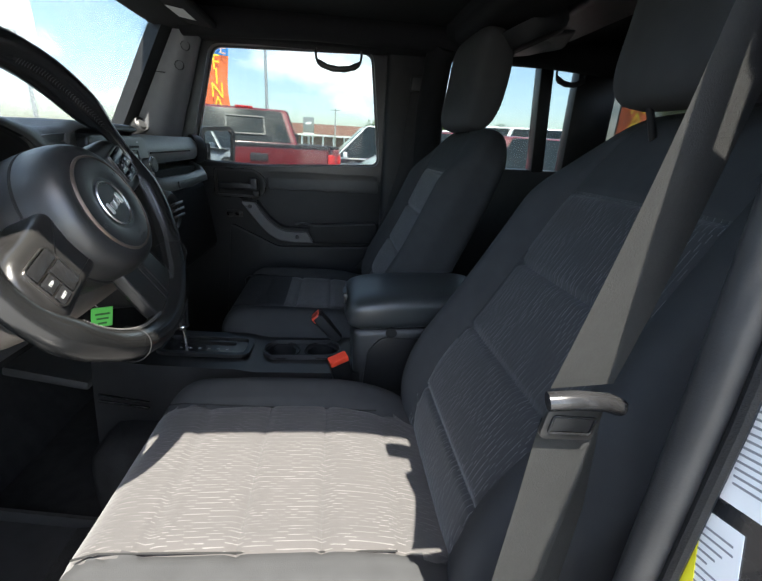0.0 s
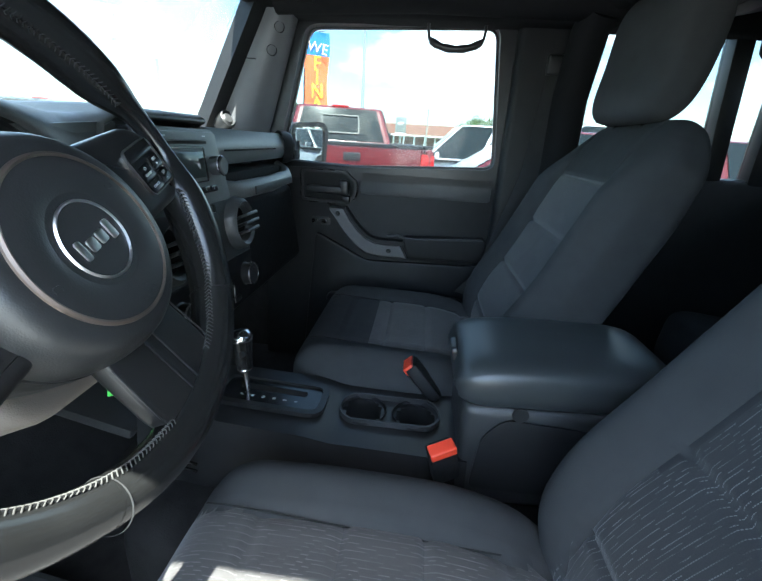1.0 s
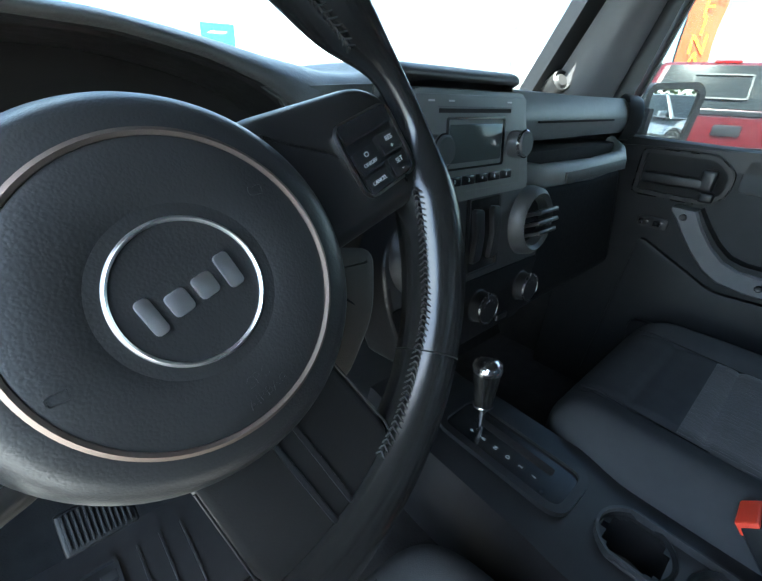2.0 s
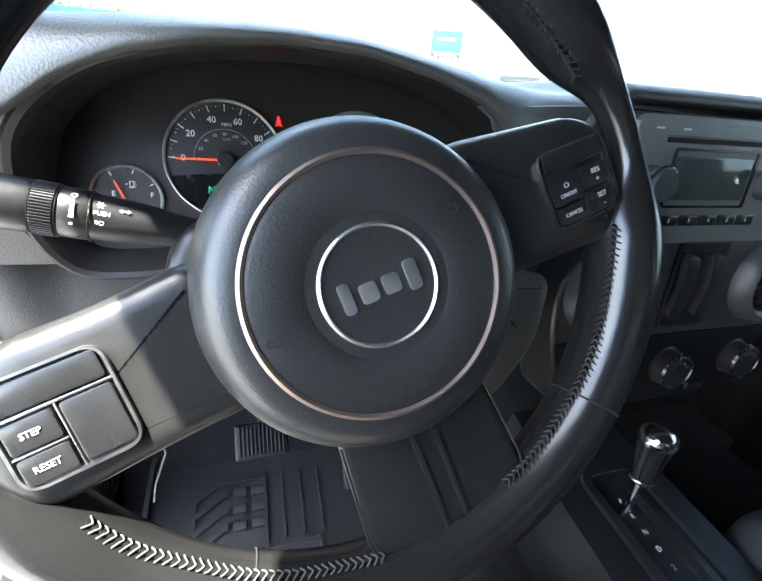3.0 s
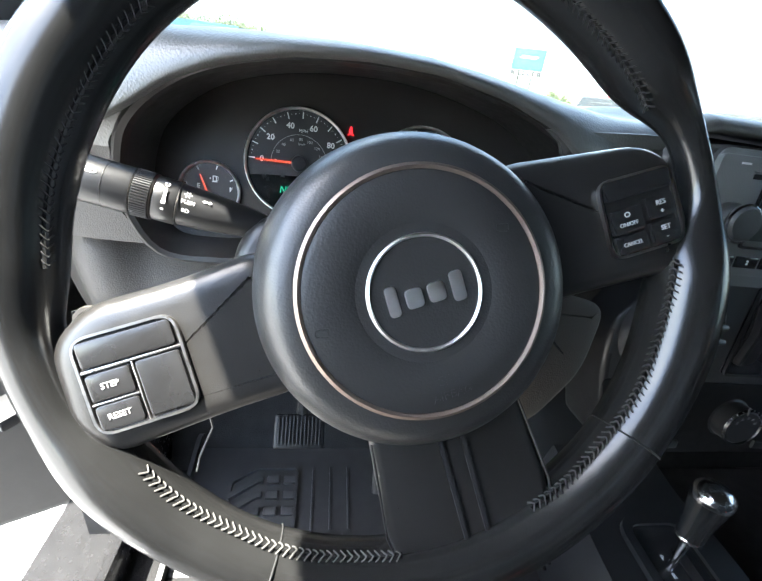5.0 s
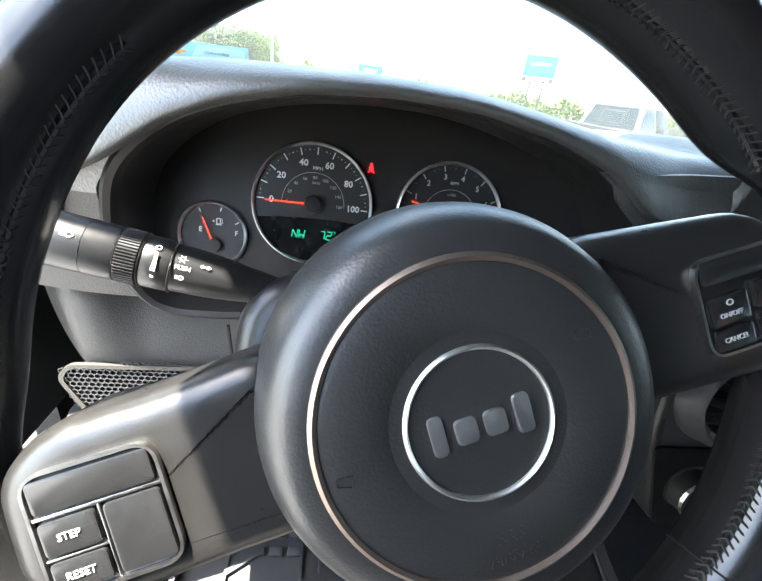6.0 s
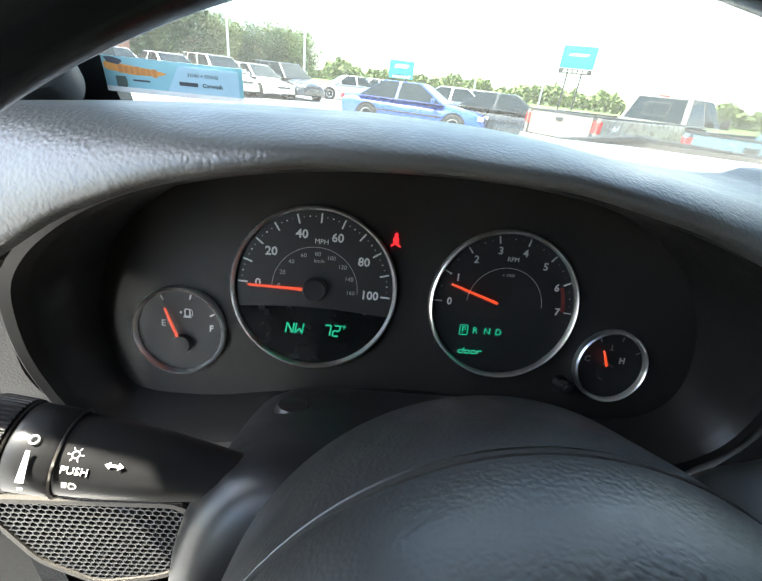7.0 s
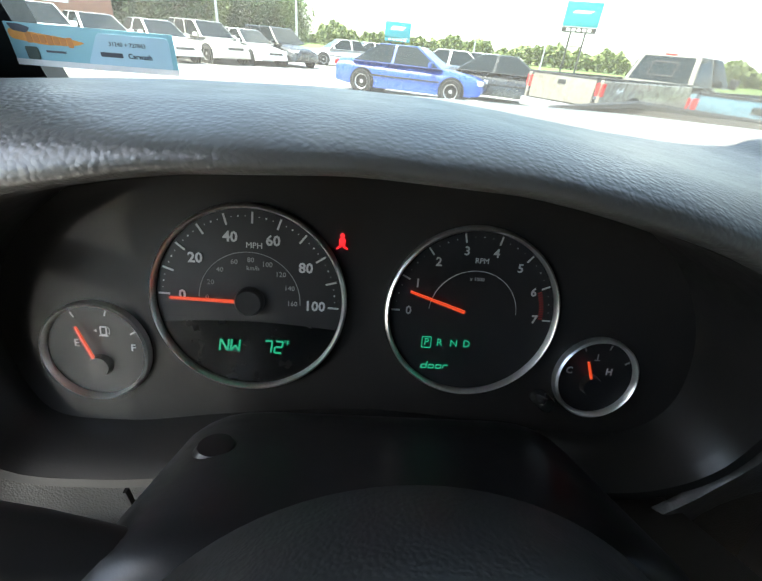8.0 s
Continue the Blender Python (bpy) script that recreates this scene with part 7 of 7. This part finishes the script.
def pickup(at, material, label, L=5.5, badge="", H=1.85, cab=(-0.1, 0.25, 1.35, 2.05), rail=1.28, group="parked cars", cover=False):
    c = thing("pickup_truck", label, "pickup truck", at, group)
    h, w = L / 2, 0.97
    part("cab_body", body_loft([(cab[0] - 0.05, 0.40, rail, w, w * 0.97), (cab[3] - 0.2, 0.40, rail - 0.02, w, w * 0.97), (cab[3] + 0.1, 0.42, rail - 0.06, w, w * 0.95), (h - 0.2, 0.45, rail - 0.14, w * 0.97, w * 0.9), (h, 0.55, rail - 0.3, w * 0.88, w * 0.8)], 2 * w), material, c)
    cabin(c, cab, rail - 0.03, H, w * 0.93, w * 0.77, material, (0.5,))
    # load bed: floor, two sides, front wall, tailgate, rails
    x0, x1 = -h, cab[0] - 0.08
    part("bed_floor", box((x1 - x0, 2 * w - 0.1, 0.05), ((x0 + x1) / 2, 0, 0.78), 0.01), TRIM_BLACK, c)
    for s in (-1, 1):
        part("bed_side", box((x1 - x0 + 0.02, 0.09, rail - 0.48), ((x0 + x1) / 2, s * (w - 0.05), (rail + 0.48) / 2 - 0.02), 0.03, 3), material, c)
        part("bed_rail", box((x1 - x0, 0.10, 0.035), ((x0 + x1) / 2, s * (w - 0.06), rail + 0.0), 0.012), TRIM_BLACK, c)
        part("tail_lamp", box((0.10, 0.16, 0.24), (x0 + 0.04, s * (w - 0.070), rail - 0.20), 0.02, 3), LAMP_RED, c)
    part("bed_front", box((0.05, 2 * w - 0.15, rail - 0.78), (x1, 0, (rail + 0.78) / 2), 0.01), material, c)
    t = part("tailgate", box((0.07, 2 * w - 0.32, 0.50), (x0 - 0.0, 0, rail - 0.27), 0.02, 3), material, c)
    part("tailgate_cap", box((0.09, 2 * w - 0.30, 0.04), (x0, 0, rail - 0.005), 0.012), TRIM_BLACK, t)
    part("tailgate_handle", box((0.03, 0.20, 0.09), (x0 - 0.035, 0, rail - 0.14), 0.015), TRIM_BLACK, t)
    if badge:
        for s in (-1, 1):
            part("badge", words(badge, 0.17, pose(x0 + 0.62 if s < 0 else x0 + 0.62, s * (w - 0.003), rail - 0.20, 90, 0, 0 if s < 0 else 180), depth=0.003), LAMP_CLEAR, c, "pale drive lettering", smooth=False)
    if cover:
        part("bed_cover", box((x1 - x0 - 0.05, 2 * w - 0.12, 0.03), ((x0 + x1) / 2, 0, rail + 0.02), 0.01), TRIM_BLACK, c)
    part("bumper", box((0.16, 2 * w - 0.1, 0.18), (x0 - 0.10, 0, 0.55), 0.04, 3), ALLOY, c)
    part("brake_lamp", box((0.05, 0.30, 0.035), (cab[1] + 0.02, 0, H + 0.005), 0.01), LAMP_RED, c)
    part("window_slider", frame_of(rect(0.66, 0.36, 0.03, 3), 0.025, 0.012, axes_at((cab[0] + (cab[1] - cab[0]) * 0.5 - 0.022, 0, (rail + H) / 2 - 0.01), (0, -1, 0), (cab[1] - cab[0], 0, H - rail))), TRIM_BLACK, c)
    for x in (-L * 0.30, L * 0.32):
        for s in (-1, 1):
            part("wheel_arch", lathe([(0, 0.03), (0.46, 0.03), (0.46, -0.03), (0, -0.03)], 30, pose(x, s * (w - 0.02), 0.40, 90, 0, 0)), SEAM, c)
            wheel_of(c, x, s * (w - 0.08), 0.39, 0.25)
    for s in (-1, 1):
        part("head_lamp", box((0.10, 0.34, 0.20), (h - 0.06, s * w * 0.66, rail - 0.38), 0.04, 3), LAMP_CLEAR, c)
        part("door_mirror", box((0.10, 0.22, 0.24), (cab[3] - 0.30, s * (w + 0.10), rail + 0.10), 0.04, 3), TRIM_BLACK, c)
    return c


def bearing(az, dist):
    a = radians(az)
    return -0.5 + dist * math.sin(a), -0.4 + dist * math.cos(a)


# the underside on which the cabin rests
u = thing("underbody", "black frame rails and road wheels under the cabin", "chassis", pose(0, -0.55, 0, 0, 0, 90))
for k in (-1, 1):
    part("frame_rail", box((2.9, 0.09, 0.13), (-0.1, k * 0.45, 0.445), 0.012), TRIM_BLACK, u)
    for x in (1.15, -1.25):
        wheel_of(u, x, k * 0.78, 0.40, 0.24)
for x in (1.15, -1.25):
    part("axle", tube([(x, -0.72, 0.40), (x, 0.72, 0.40)], 0.045, 12), TRIM_BLACK, u)

# beside the passenger window
pickup(pose(6.95, 1.07, 0, 0, 0, 14), RED, "red pickup truck with a black-capped load bed", cover=False, rail=1.27)
sedan(pose(10.4, -1.45, 0, 0, 0, 92), WHITE, "white sport utility vehicle with dark side windows", 4.7, 1.78, 1.9, "suv")
sedan(pose(12.7, -5.7, 0, 0, 0, 72), WHITE, "tall white people carrier with dark windows", 4.9, 2.08, 2.0, "van")
sedan(pose(1.6, -13.5, 0, 0, 0, 60), GREYP, "grey estate car parked far behind", 4.6, 1.55, 1.85, "suv")
sedan(pose(4.25, -1.75, 0, 0, 0, 90), RED, "red estate car parked close beside, with dark windows", 4.7, 1.50, 1.85, "suv")
# ahead
sedan(pose(1.05, 14.8, 0, 0, 0, -20), BLUE, "blue four-door saloon parked across the lane", 4.8, 1.42)
pickup(pose(6.56, 11.2, 0, 0, 0, 30), SILVER, "silver-beige pickup truck parked tail towards the lane", rail=1.17, H=1.80, L=6.3, badge="4x4", cab=(0.55, 0.8, 1.9, 2.6))
pickup(pose(7.5, 7.24, 0, 0, 0, 30), PALE_BLUE, "pale blue pickup truck beside the silver one", rail=1.16, H=1.72)
x, y = bearing(8.5, 20)
sedan(pose(x + 1, y, 0, 0, 0, -15), WHITE, "white saloon with red tail lamps", 4.7, 1.45)
x, y = bearing(17, 17)
sedan(pose(x, y, 0, 0, 0, -20), BLACKP, "dark saloon with a white roof reflection", 4.6, 1.42)
x, y = bearing(15, 22)
sedan(pose(x, y, 0, 0, 0, -20), WHITE, "white saloon in a row of parked cars", 4.6, 1.45)
x, y = bearing(-10.4, 26)
sedan(pose(x, y, 0, 0, 0, -40), BLACKP, "black crossover in the parked row", 4.6, 1.68, 1.9, "suv")
for az, dist, lab, mat in ((-14.0, 25, "white coupe in the parked row", WHITE), (-18.2, 24, "pale silver crossover in the parked row", PEARL), (-23.2, 23, "white saloon in the parked row", WHITE), (-28.6, 22, "white saloon with dark glass in the parked row", WHITE), (-33.5, 21, "white sport utility vehicle at the end of the parked row", WHITE)):
    x, y = bearing(az, dist)
    low = "coupe" in lab or "saloon" in lab
    sedan(pose(x, y, 0, 0, 0, -40), mat, lab, 4.6, 1.46 if low else 1.62, 1.85, "sedan" if low else "suv")
x, y = bearing(1.0, 34)
sedan(pose(x, y, 0, 0, 0, 20), WHITE, "white saloon far across the car park", 4.6, 1.45)
x, y = bearing(-3.0, 30)
sedan(pose(x, y, 0, 0, 0, 200), WHITE, "pale saloon with red tail lamps far across the car park", 4.6, 1.45)

# ---- signs, poles and buildings ----
STEEL = surface("galvanised_steel", (0.42, 0.43, 0.44), 0.45, 0.6, mottle=0.15)
TEAL = surface("teal_sign", (0.004, 0.22, 0.27), 0.4, mottle=0.1)
SIGN_WHITE = surface("sign_white", (0.78, 0.79, 0.8), 0.4, mottle=0.05)


def pylon(az, dist, w, z0, z1, legs, label, material, band):
    x, y = bearing(az, dist)
    s = thing("pylon_sign", label, "sign", pose(x, y, 0, 0, 0, -az), group="pylon signs")
    part("cabinet", box((w, 0.5, (z1 - z0) * 0.8), (0, 0, z0 + (z1 - z0) * 0.6), 0.06), material, s)
    part("name_board", box((w * 0.98, 0.46, (z1 - z0) * 0.18), (0, 0, z0 + (z1 - z0) * 0.09), 0.04), band, s)
    bm = bmesh.new()
    for k in range(5):
        box((w * 0.10, 0.02, (z1 - z0) * 0.09), (-w * 0.30 + k * w * 0.15, -0.245, z0 + (z1 - z0) * 0.09), 0, 1, bm)
    part("name_bars", bm, SIGN_WHITE, s)
    part("emblem_bar", prism(round_outline([(-w * 0.30, -0.12), (w * 0.2, -0.12), (w * 0.30, 0.12), (-w * 0.2, 0.12)], 0.05, 3), 0.03, pose(0, -0.25, z0 + (z1 - z0) * 0.68, 90, 0, 0)), SIGN_WHITE, s)
    for lx in legs:
        part("leg", tube([(lx, 0, 0), (lx, 0, z0 + 0.1)], 0.11, 12), TRIM_BLACK if len(legs) > 1 else STEEL, s)
    if len(legs) > 1:
        part("brace", box((abs(legs[1] - legs[0]), 0.08, 0.08), (0, 0, z0 * 0.7)), TRIM_BLACK, s)
    return s


pylon(23.4, 60, 3.8, 4.5, 7.4, (-0.8, 0.8), "tall turquoise pylon sign on two steel legs", TEAL, TRIM_BLACK)
pylon(3.4, 38, 2.0, 1.7, 3.0, (-0.5, 0.5), "low turquoise advertising sign among the cars", TEAL, TEAL)
pylon(86.6, 45, 1.1, 1.9, 3.7, (0.0,), "grey pylon sign beside the road", GREYP, SIGN_WHITE)


def pole(az, dist, h, r, label, arms=0):
    x, y = bearing(az, dist)
    p = thing("pole", label, "pole", pose(x, y, 0, 0, 0, -az), group="poles")
    part("shaft", tube([(0, 0, 0), (0, 0, h)], [r, r * 0.7], 12), STEEL, p)
    if arms:
        part("cross_arm", box((1.8, 0.1, 0.12), (0, 0, h - 0.4)), STEEL, p)
    else:
        part("lamp_head", box((0.7, 0.3, 0.14), (0.3, 0, h), 0.04), STEEL, p)
    return p


for az, dist, h in ((-8.4, 40, 9.0), (-9.4, 52, 9.0), (-17.0, 38, 8.0), (20.4, 55, 7.0), (81.5, 26, 8.5)):
    pole(az, dist, h, 0.10, "pale steel lamp post in the car park")
pole(90.0, 75, 7.0, 0.13, "wooden power pole with a cross arm", 1)
pole(12.5, 95, 11.0, 0.16, "wooden power pole with a cross arm", 1)


def flag():
    x, y = bearing(75.9, 11.0)
    f = thing("feather_flag", "orange feather flag with yellow letters", "banner flag", pose(x, y, 0, 0, 0, -72))
    part("pole", tube([(-0.34, 0, 0), (-0.34, 0, 2.5), (-0.30, 0, 3.2), (-0.12, 0, 3.58), (0.18, 0, 3.64)], [0.02, 0.016, 0.013, 0.01, 0.008], 10), TRIM_BLACK, f)

    def cloth(u, v):
        z = 1.15 + 2.45 * v
        right = 0.24 + 0.03 * math.sin(v * 9)
        left = -0.33 + 0.22 * smooth_step(0.84, 1.0, v)
        return Vector((left + (right - left) * u, 0.035 * math.sin(u * 4 + v * 5), z))

    o = part("cloth", sheet(cloth, 12, 60, 0.002), surface("flag_orange", (0.80, 0.17, 0.05), 0.7, mottle=0.1), f, "orange cloth with a blue top")
    two_tone(o, surface("flag_blue", (0.05, 0.24, 0.62), 0.7, mottle=0.1), lambda p, n: p.z > 3.12)
    bm, bm2 = bmesh.new(), bmesh.new()
    for k, ch in enumerate("FINANCE"):
        words(ch, 0.46, pose(-0.03, -0.055, 2.93 - k * 0.295, 90, 0, 0), depth=0.004, bm=bm, squeeze=0.85)
    words("WE", 0.32, pose(-0.02, -0.055, 3.26, 90, 0, 0) @ pose(0, 0, 0, 0, 0, -10), depth=0.004, bm=bm2)
    part("letters", bm, surface("flag_yellow", (0.90, 0.72, 0.04), 0.7, mottle=0.08), f, "yellow letters", smooth=False)
    part("heading", bm2, surface("flag_pink", (0.85, 0.55, 0.45), 0.7, mottle=0.08), f, "pale heading letters", smooth=False)
    return f


f1 = flag()
x, y = bearing(127.5, 10.0)
copy_thing(f1, pose(x, y, 0, 0, 0, -118))


def porch_building():
    x, y = bearing(88.5, 78)
    b = thing("building", "low building with a brown roof and a white columned porch", "building", pose(x, y, 0, 0, 0, -90))
    part("wall", box((26, 8, 2.6), (0, 6, 1.3)), surface("brick_wall", (0.22, 0.13, 0.10), 0.8, mottle=0.2, mottle_size=0.4), b)
    bm = bmesh.new()
    prof = [(-1.0, 2.5), (5.5, 4.6), (11.5, 2.5)]
    A = [bm.verts.new((-14, p[0], p[1])) for p in prof]
    B = [bm.verts.new((14, p[0], p[1])) for p in prof]
    for i in range(3):
        j = (i + 1) % 3
        bm.faces.new((A[i], A[j], B[j], B[i]))
    bm.faces.new(A)
    bm.faces.new(B)
    part("roof", bm, surface("roof_brown", (0.16, 0.075, 0.05), 0.85, mottle=0.2, mottle_size=0.5), b, smooth=False)
    for k in range(15):
        part("column", box((0.28, 0.28, 2.5), (-13 + k * 1.85, -0.5, 1.25), 0.03), SIGN_WHITE, b)
    part("fascia", box((28, 0.2, 0.3), (0, -0.95, 2.5)), SIGN_WHITE, b)
    # brick shop, ahead on the far side
    x, y = bearing(-43, 25)
    b = thing("building", "brown brick shop building with a framed window", "building", pose(x, y, 0, 0, 0, 30))
    part("wall", box((14, 8, 4.6), (0, 4, 2.3)), surface("shop_brick", (0.30, 0.15, 0.10), 0.85, grain=0.4, grain_size=0.05, kind="noise", mottle=0.2, mottle_size=0.3), b)
    for k in range(4):
        w = part("window", box((1.8, 0.1, 1.6), (-4.5 + k * 3, 0.0, 2.6), 0.02), CAR_GLASS, b)
        part("window_frame", frame_of(rect(1.95, 1.75, 0.02, 2), 0.10, 0.10, pose(-4.5 + k * 3, 0.02, 2.6, 90, 0, 0)), SIGN_WHITE, w)
    part("roof", box((14.6, 8.6, 0.3), (0, 4, 4.75), 0.04), STEEL, b)
    # white hoarding with dark lettering
    x, y = bearing(54.5, 26)
    h = thing("hoarding", "white hoarding with dark capital letters", "sign", pose(x, y, 0, 0, 0, -54.5))
    part("board", box((4.2, 0.12, 2.0), (0, 0, 5.55), 0.03), SIGN_WHITE, h)
    bm = bmesh.new()
    words("LOW", 0.42, pose(0.1, -0.07, 6.15, 90, 0, 0), bm=bm, depth=0.004)
    words("DOWN", 0.42, pose(0.1, -0.07, 5.62, 90, 0, 0), bm=bm, depth=0.004)
    words("LOWPAYMENTS", 0.42, pose(-0.05, -0.07, 5.10, 90, 0, 0), bm=bm, depth=0.004)
    part("lettering", bm, surface("grey_ink", (0.03, 0.03, 0.03), 0.6, mottle=0.1), h, smooth=False)
    for s in (-1.5, 1.5):
        part("post", tube([(s, 0.1, 0), (s, 0.1, 5.0)], 0.10, 10), STEEL, h)


porch_building()


# ---- trees ----
LEAF = [surface("leaf_%s" % k, c, 0.7, mottle=0.3, mottle_size=0.5) for k, c in (("a", (0.085, 0.13, 0.035)), ("b", (0.036, 0.068, 0.022)), ("c", (0.105, 0.14, 0.040)))]
BARK = surface("bark", (0.09, 0.07, 0.05), 0.9, mottle=0.3, mottle_size=0.3)


def tree(x, y, h, spread, seed, conifer=False, leaves=9000):
    rnd = random.Random(seed)
    t = thing("tree", "tall dark green conifer beyond the parked cars" if conifer else "leafy green broad tree beyond the parked cars", "tree", pose(x, y, 0), "trees")
    bm = tube([(0, 0, 0), (0.05, 0.02, h * 0.4), (0, 0, h * (0.95 if conifer else 0.7))], [h * 0.03, h * 0.02, h * 0.006], 8)
    clumps = []
    if conifer:
        for k in range(34):
            z = h * (0.12 + 0.86 * k / 34)
            for q in range(5):
                a = rnd.uniform(0, 6.28)
                r = spread * (1 - z / h) * rnd.uniform(0.4, 1.0)
                clumps.append((Vector((r * math.cos(a), r * math.sin(a), z)), 0.35 + spread * 0.16 * (1 - z / h)))
    else:
        for k in range(90):
            a, e = rnd.uniform(0, 6.28), rnd.uniform(-1.15, 1.0)
            r = rnd.uniform(0.35, 1.0)
            p = Vector((spread * r * math.cos(a), spread * r * math.sin(a), h * 0.60 + h * 0.36 * e * (1.1 - 0.5 * r)))
            clumps.append((p, rnd.uniform(0.10, 0.20) * h))
            if k < 9:
                tube([(0, 0, h * rnd.uniform(0.25, 0.55)), p * 0.5 + Vector((0, 0, h * 0.22)), p], [h * 0.012, h * 0.008, h * 0.003], 6, bm=bm)
    part("trunk", bm, BARK, t)
    verts, faces = [], []
    per = max(6, leaves // len(clumps))
    for c, r in clumps:
        for _ in range(per):
            d = Vector((rnd.gauss(0, 1), rnd.gauss(0, 1), rnd.gauss(0, 1))).normalized() * r * rnd.uniform(0.3, 1.0) ** 0.5
            s = h * 0.014 * rnd.uniform(0.7, 1.5)
            q = Matrix.Rotation(rnd.uniform(0, 6.28), 3, Vector((rnd.gauss(0, 1), rnd.gauss(0, 1), rnd.gauss(0, 1))).normalized())
            i = len(verts)
            verts += [tuple(c + d + q @ Vector(v) * s) for v in ((-1, -0.5, 0), (0.2, -0.9, 0.1), (1, 0, 0), (0, 0.8, 0.15))]
            faces.append((i, i + 1, i + 2, i + 3))
    me = bpy.data.meshes.new("crown")
    me.from_pydata(verts, [], faces)
    o = new("crown", me)
    me.materials.append(LEAF[1] if conifer else LEAF[seed % 3])
    o.parent = t


k = 0
for az, dist, h, sp, con in ((-34, 42, 6.0, 2.4, 0), (-31.3, 43, 5.6, 2.3, 0), (-28.8, 45, 5.8, 2.4, 0), (-26.2, 42, 6.4, 1.7, 1), (-23.8, 44, 5.6, 2.3, 0), (-21.2, 43, 5.9, 2.4, 0), (-18.6, 44, 5.3, 2.2, 0), (-16.6, 50, 4.6, 2.0, 0), (-13.6, 46, 5.1, 2.2, 0), (-11.4, 48, 5.4, 2.2, 0), (-9.2, 47, 4.9, 2.0, 0), (-38, 44, 7, 3, 0), (73, 42, 4.0, 1.2, 1), (71, 46, 4.4, 1.4, 1), (95, 85, 5.0, 2.8, 0), (103, 70, 6.5, 4.0, 0), (97, 75, 6.0, 4.0, 0), (110, 60, 5.0, 3.5, 0), (172, 26, 8, 3.5, 0), (181, 30, 9, 3.5, 0), (189, 27, 8, 3.2, 0)):
    x, y = bearing(az, dist)
    tree(x, y, h, sp, 11 + k, bool(con))
    k += 1


def far_woods(az0, az1, dist, h, name, label, n, seed):
    rnd = random.Random(seed)
    verts, faces = [], []
    for _ in range(n):
        az = rnd.uniform(az0, az1)
        d = dist * rnd.uniform(0.9, 1.15)
        x, y = bearing(az, d)
        top = h * (0.55 + 0.45 * noise.noise(Vector((az * 0.35, 3.1, 0))) + 0.25 * noise.noise(Vector((az * 1.3, 0.3, 5))))
        z = rnd.uniform(0, 1) ** 0.6 * max(1.0, top)
        s = rnd.uniform(0.22, 0.6) * dist / 130
        q = Matrix.Rotation(rnd.uniform(0, 6.28), 3, Vector((rnd.gauss(0, 1), rnd.gauss(0, 1), rnd.gauss(0, 1))).normalized())
        i = len(verts)
        verts += [tuple(Vector((x, y, z)) + q @ Vector(v) * s) for v in ((-1, -0.6, 0), (0.3, -0.9, 0.2), (1, 0.1, 0), (0, 0.9, 0.2))]
        faces.append((i, i + 1, i + 2, i + 3))
    me = bpy.data.meshes.new(name)
    me.from_pydata(verts, [], faces)
    o = new(name, me)
    me.materials.append(LEAF[2])
    tagged(o, label, "woods", kind="stuff")


far_woods(-8, 48, 150, 7.5, "far_woods", "distant hazy belt of green trees", 30000, 4)
far_woods(80, 150, 170, 7.0, "far_woods", "distant green treeline behind the road", 20000, 9)
far_woods(126.5, 152, 60, 19.0, "far_woods", "tall dark wooded bank behind the car park", 16000, 12)
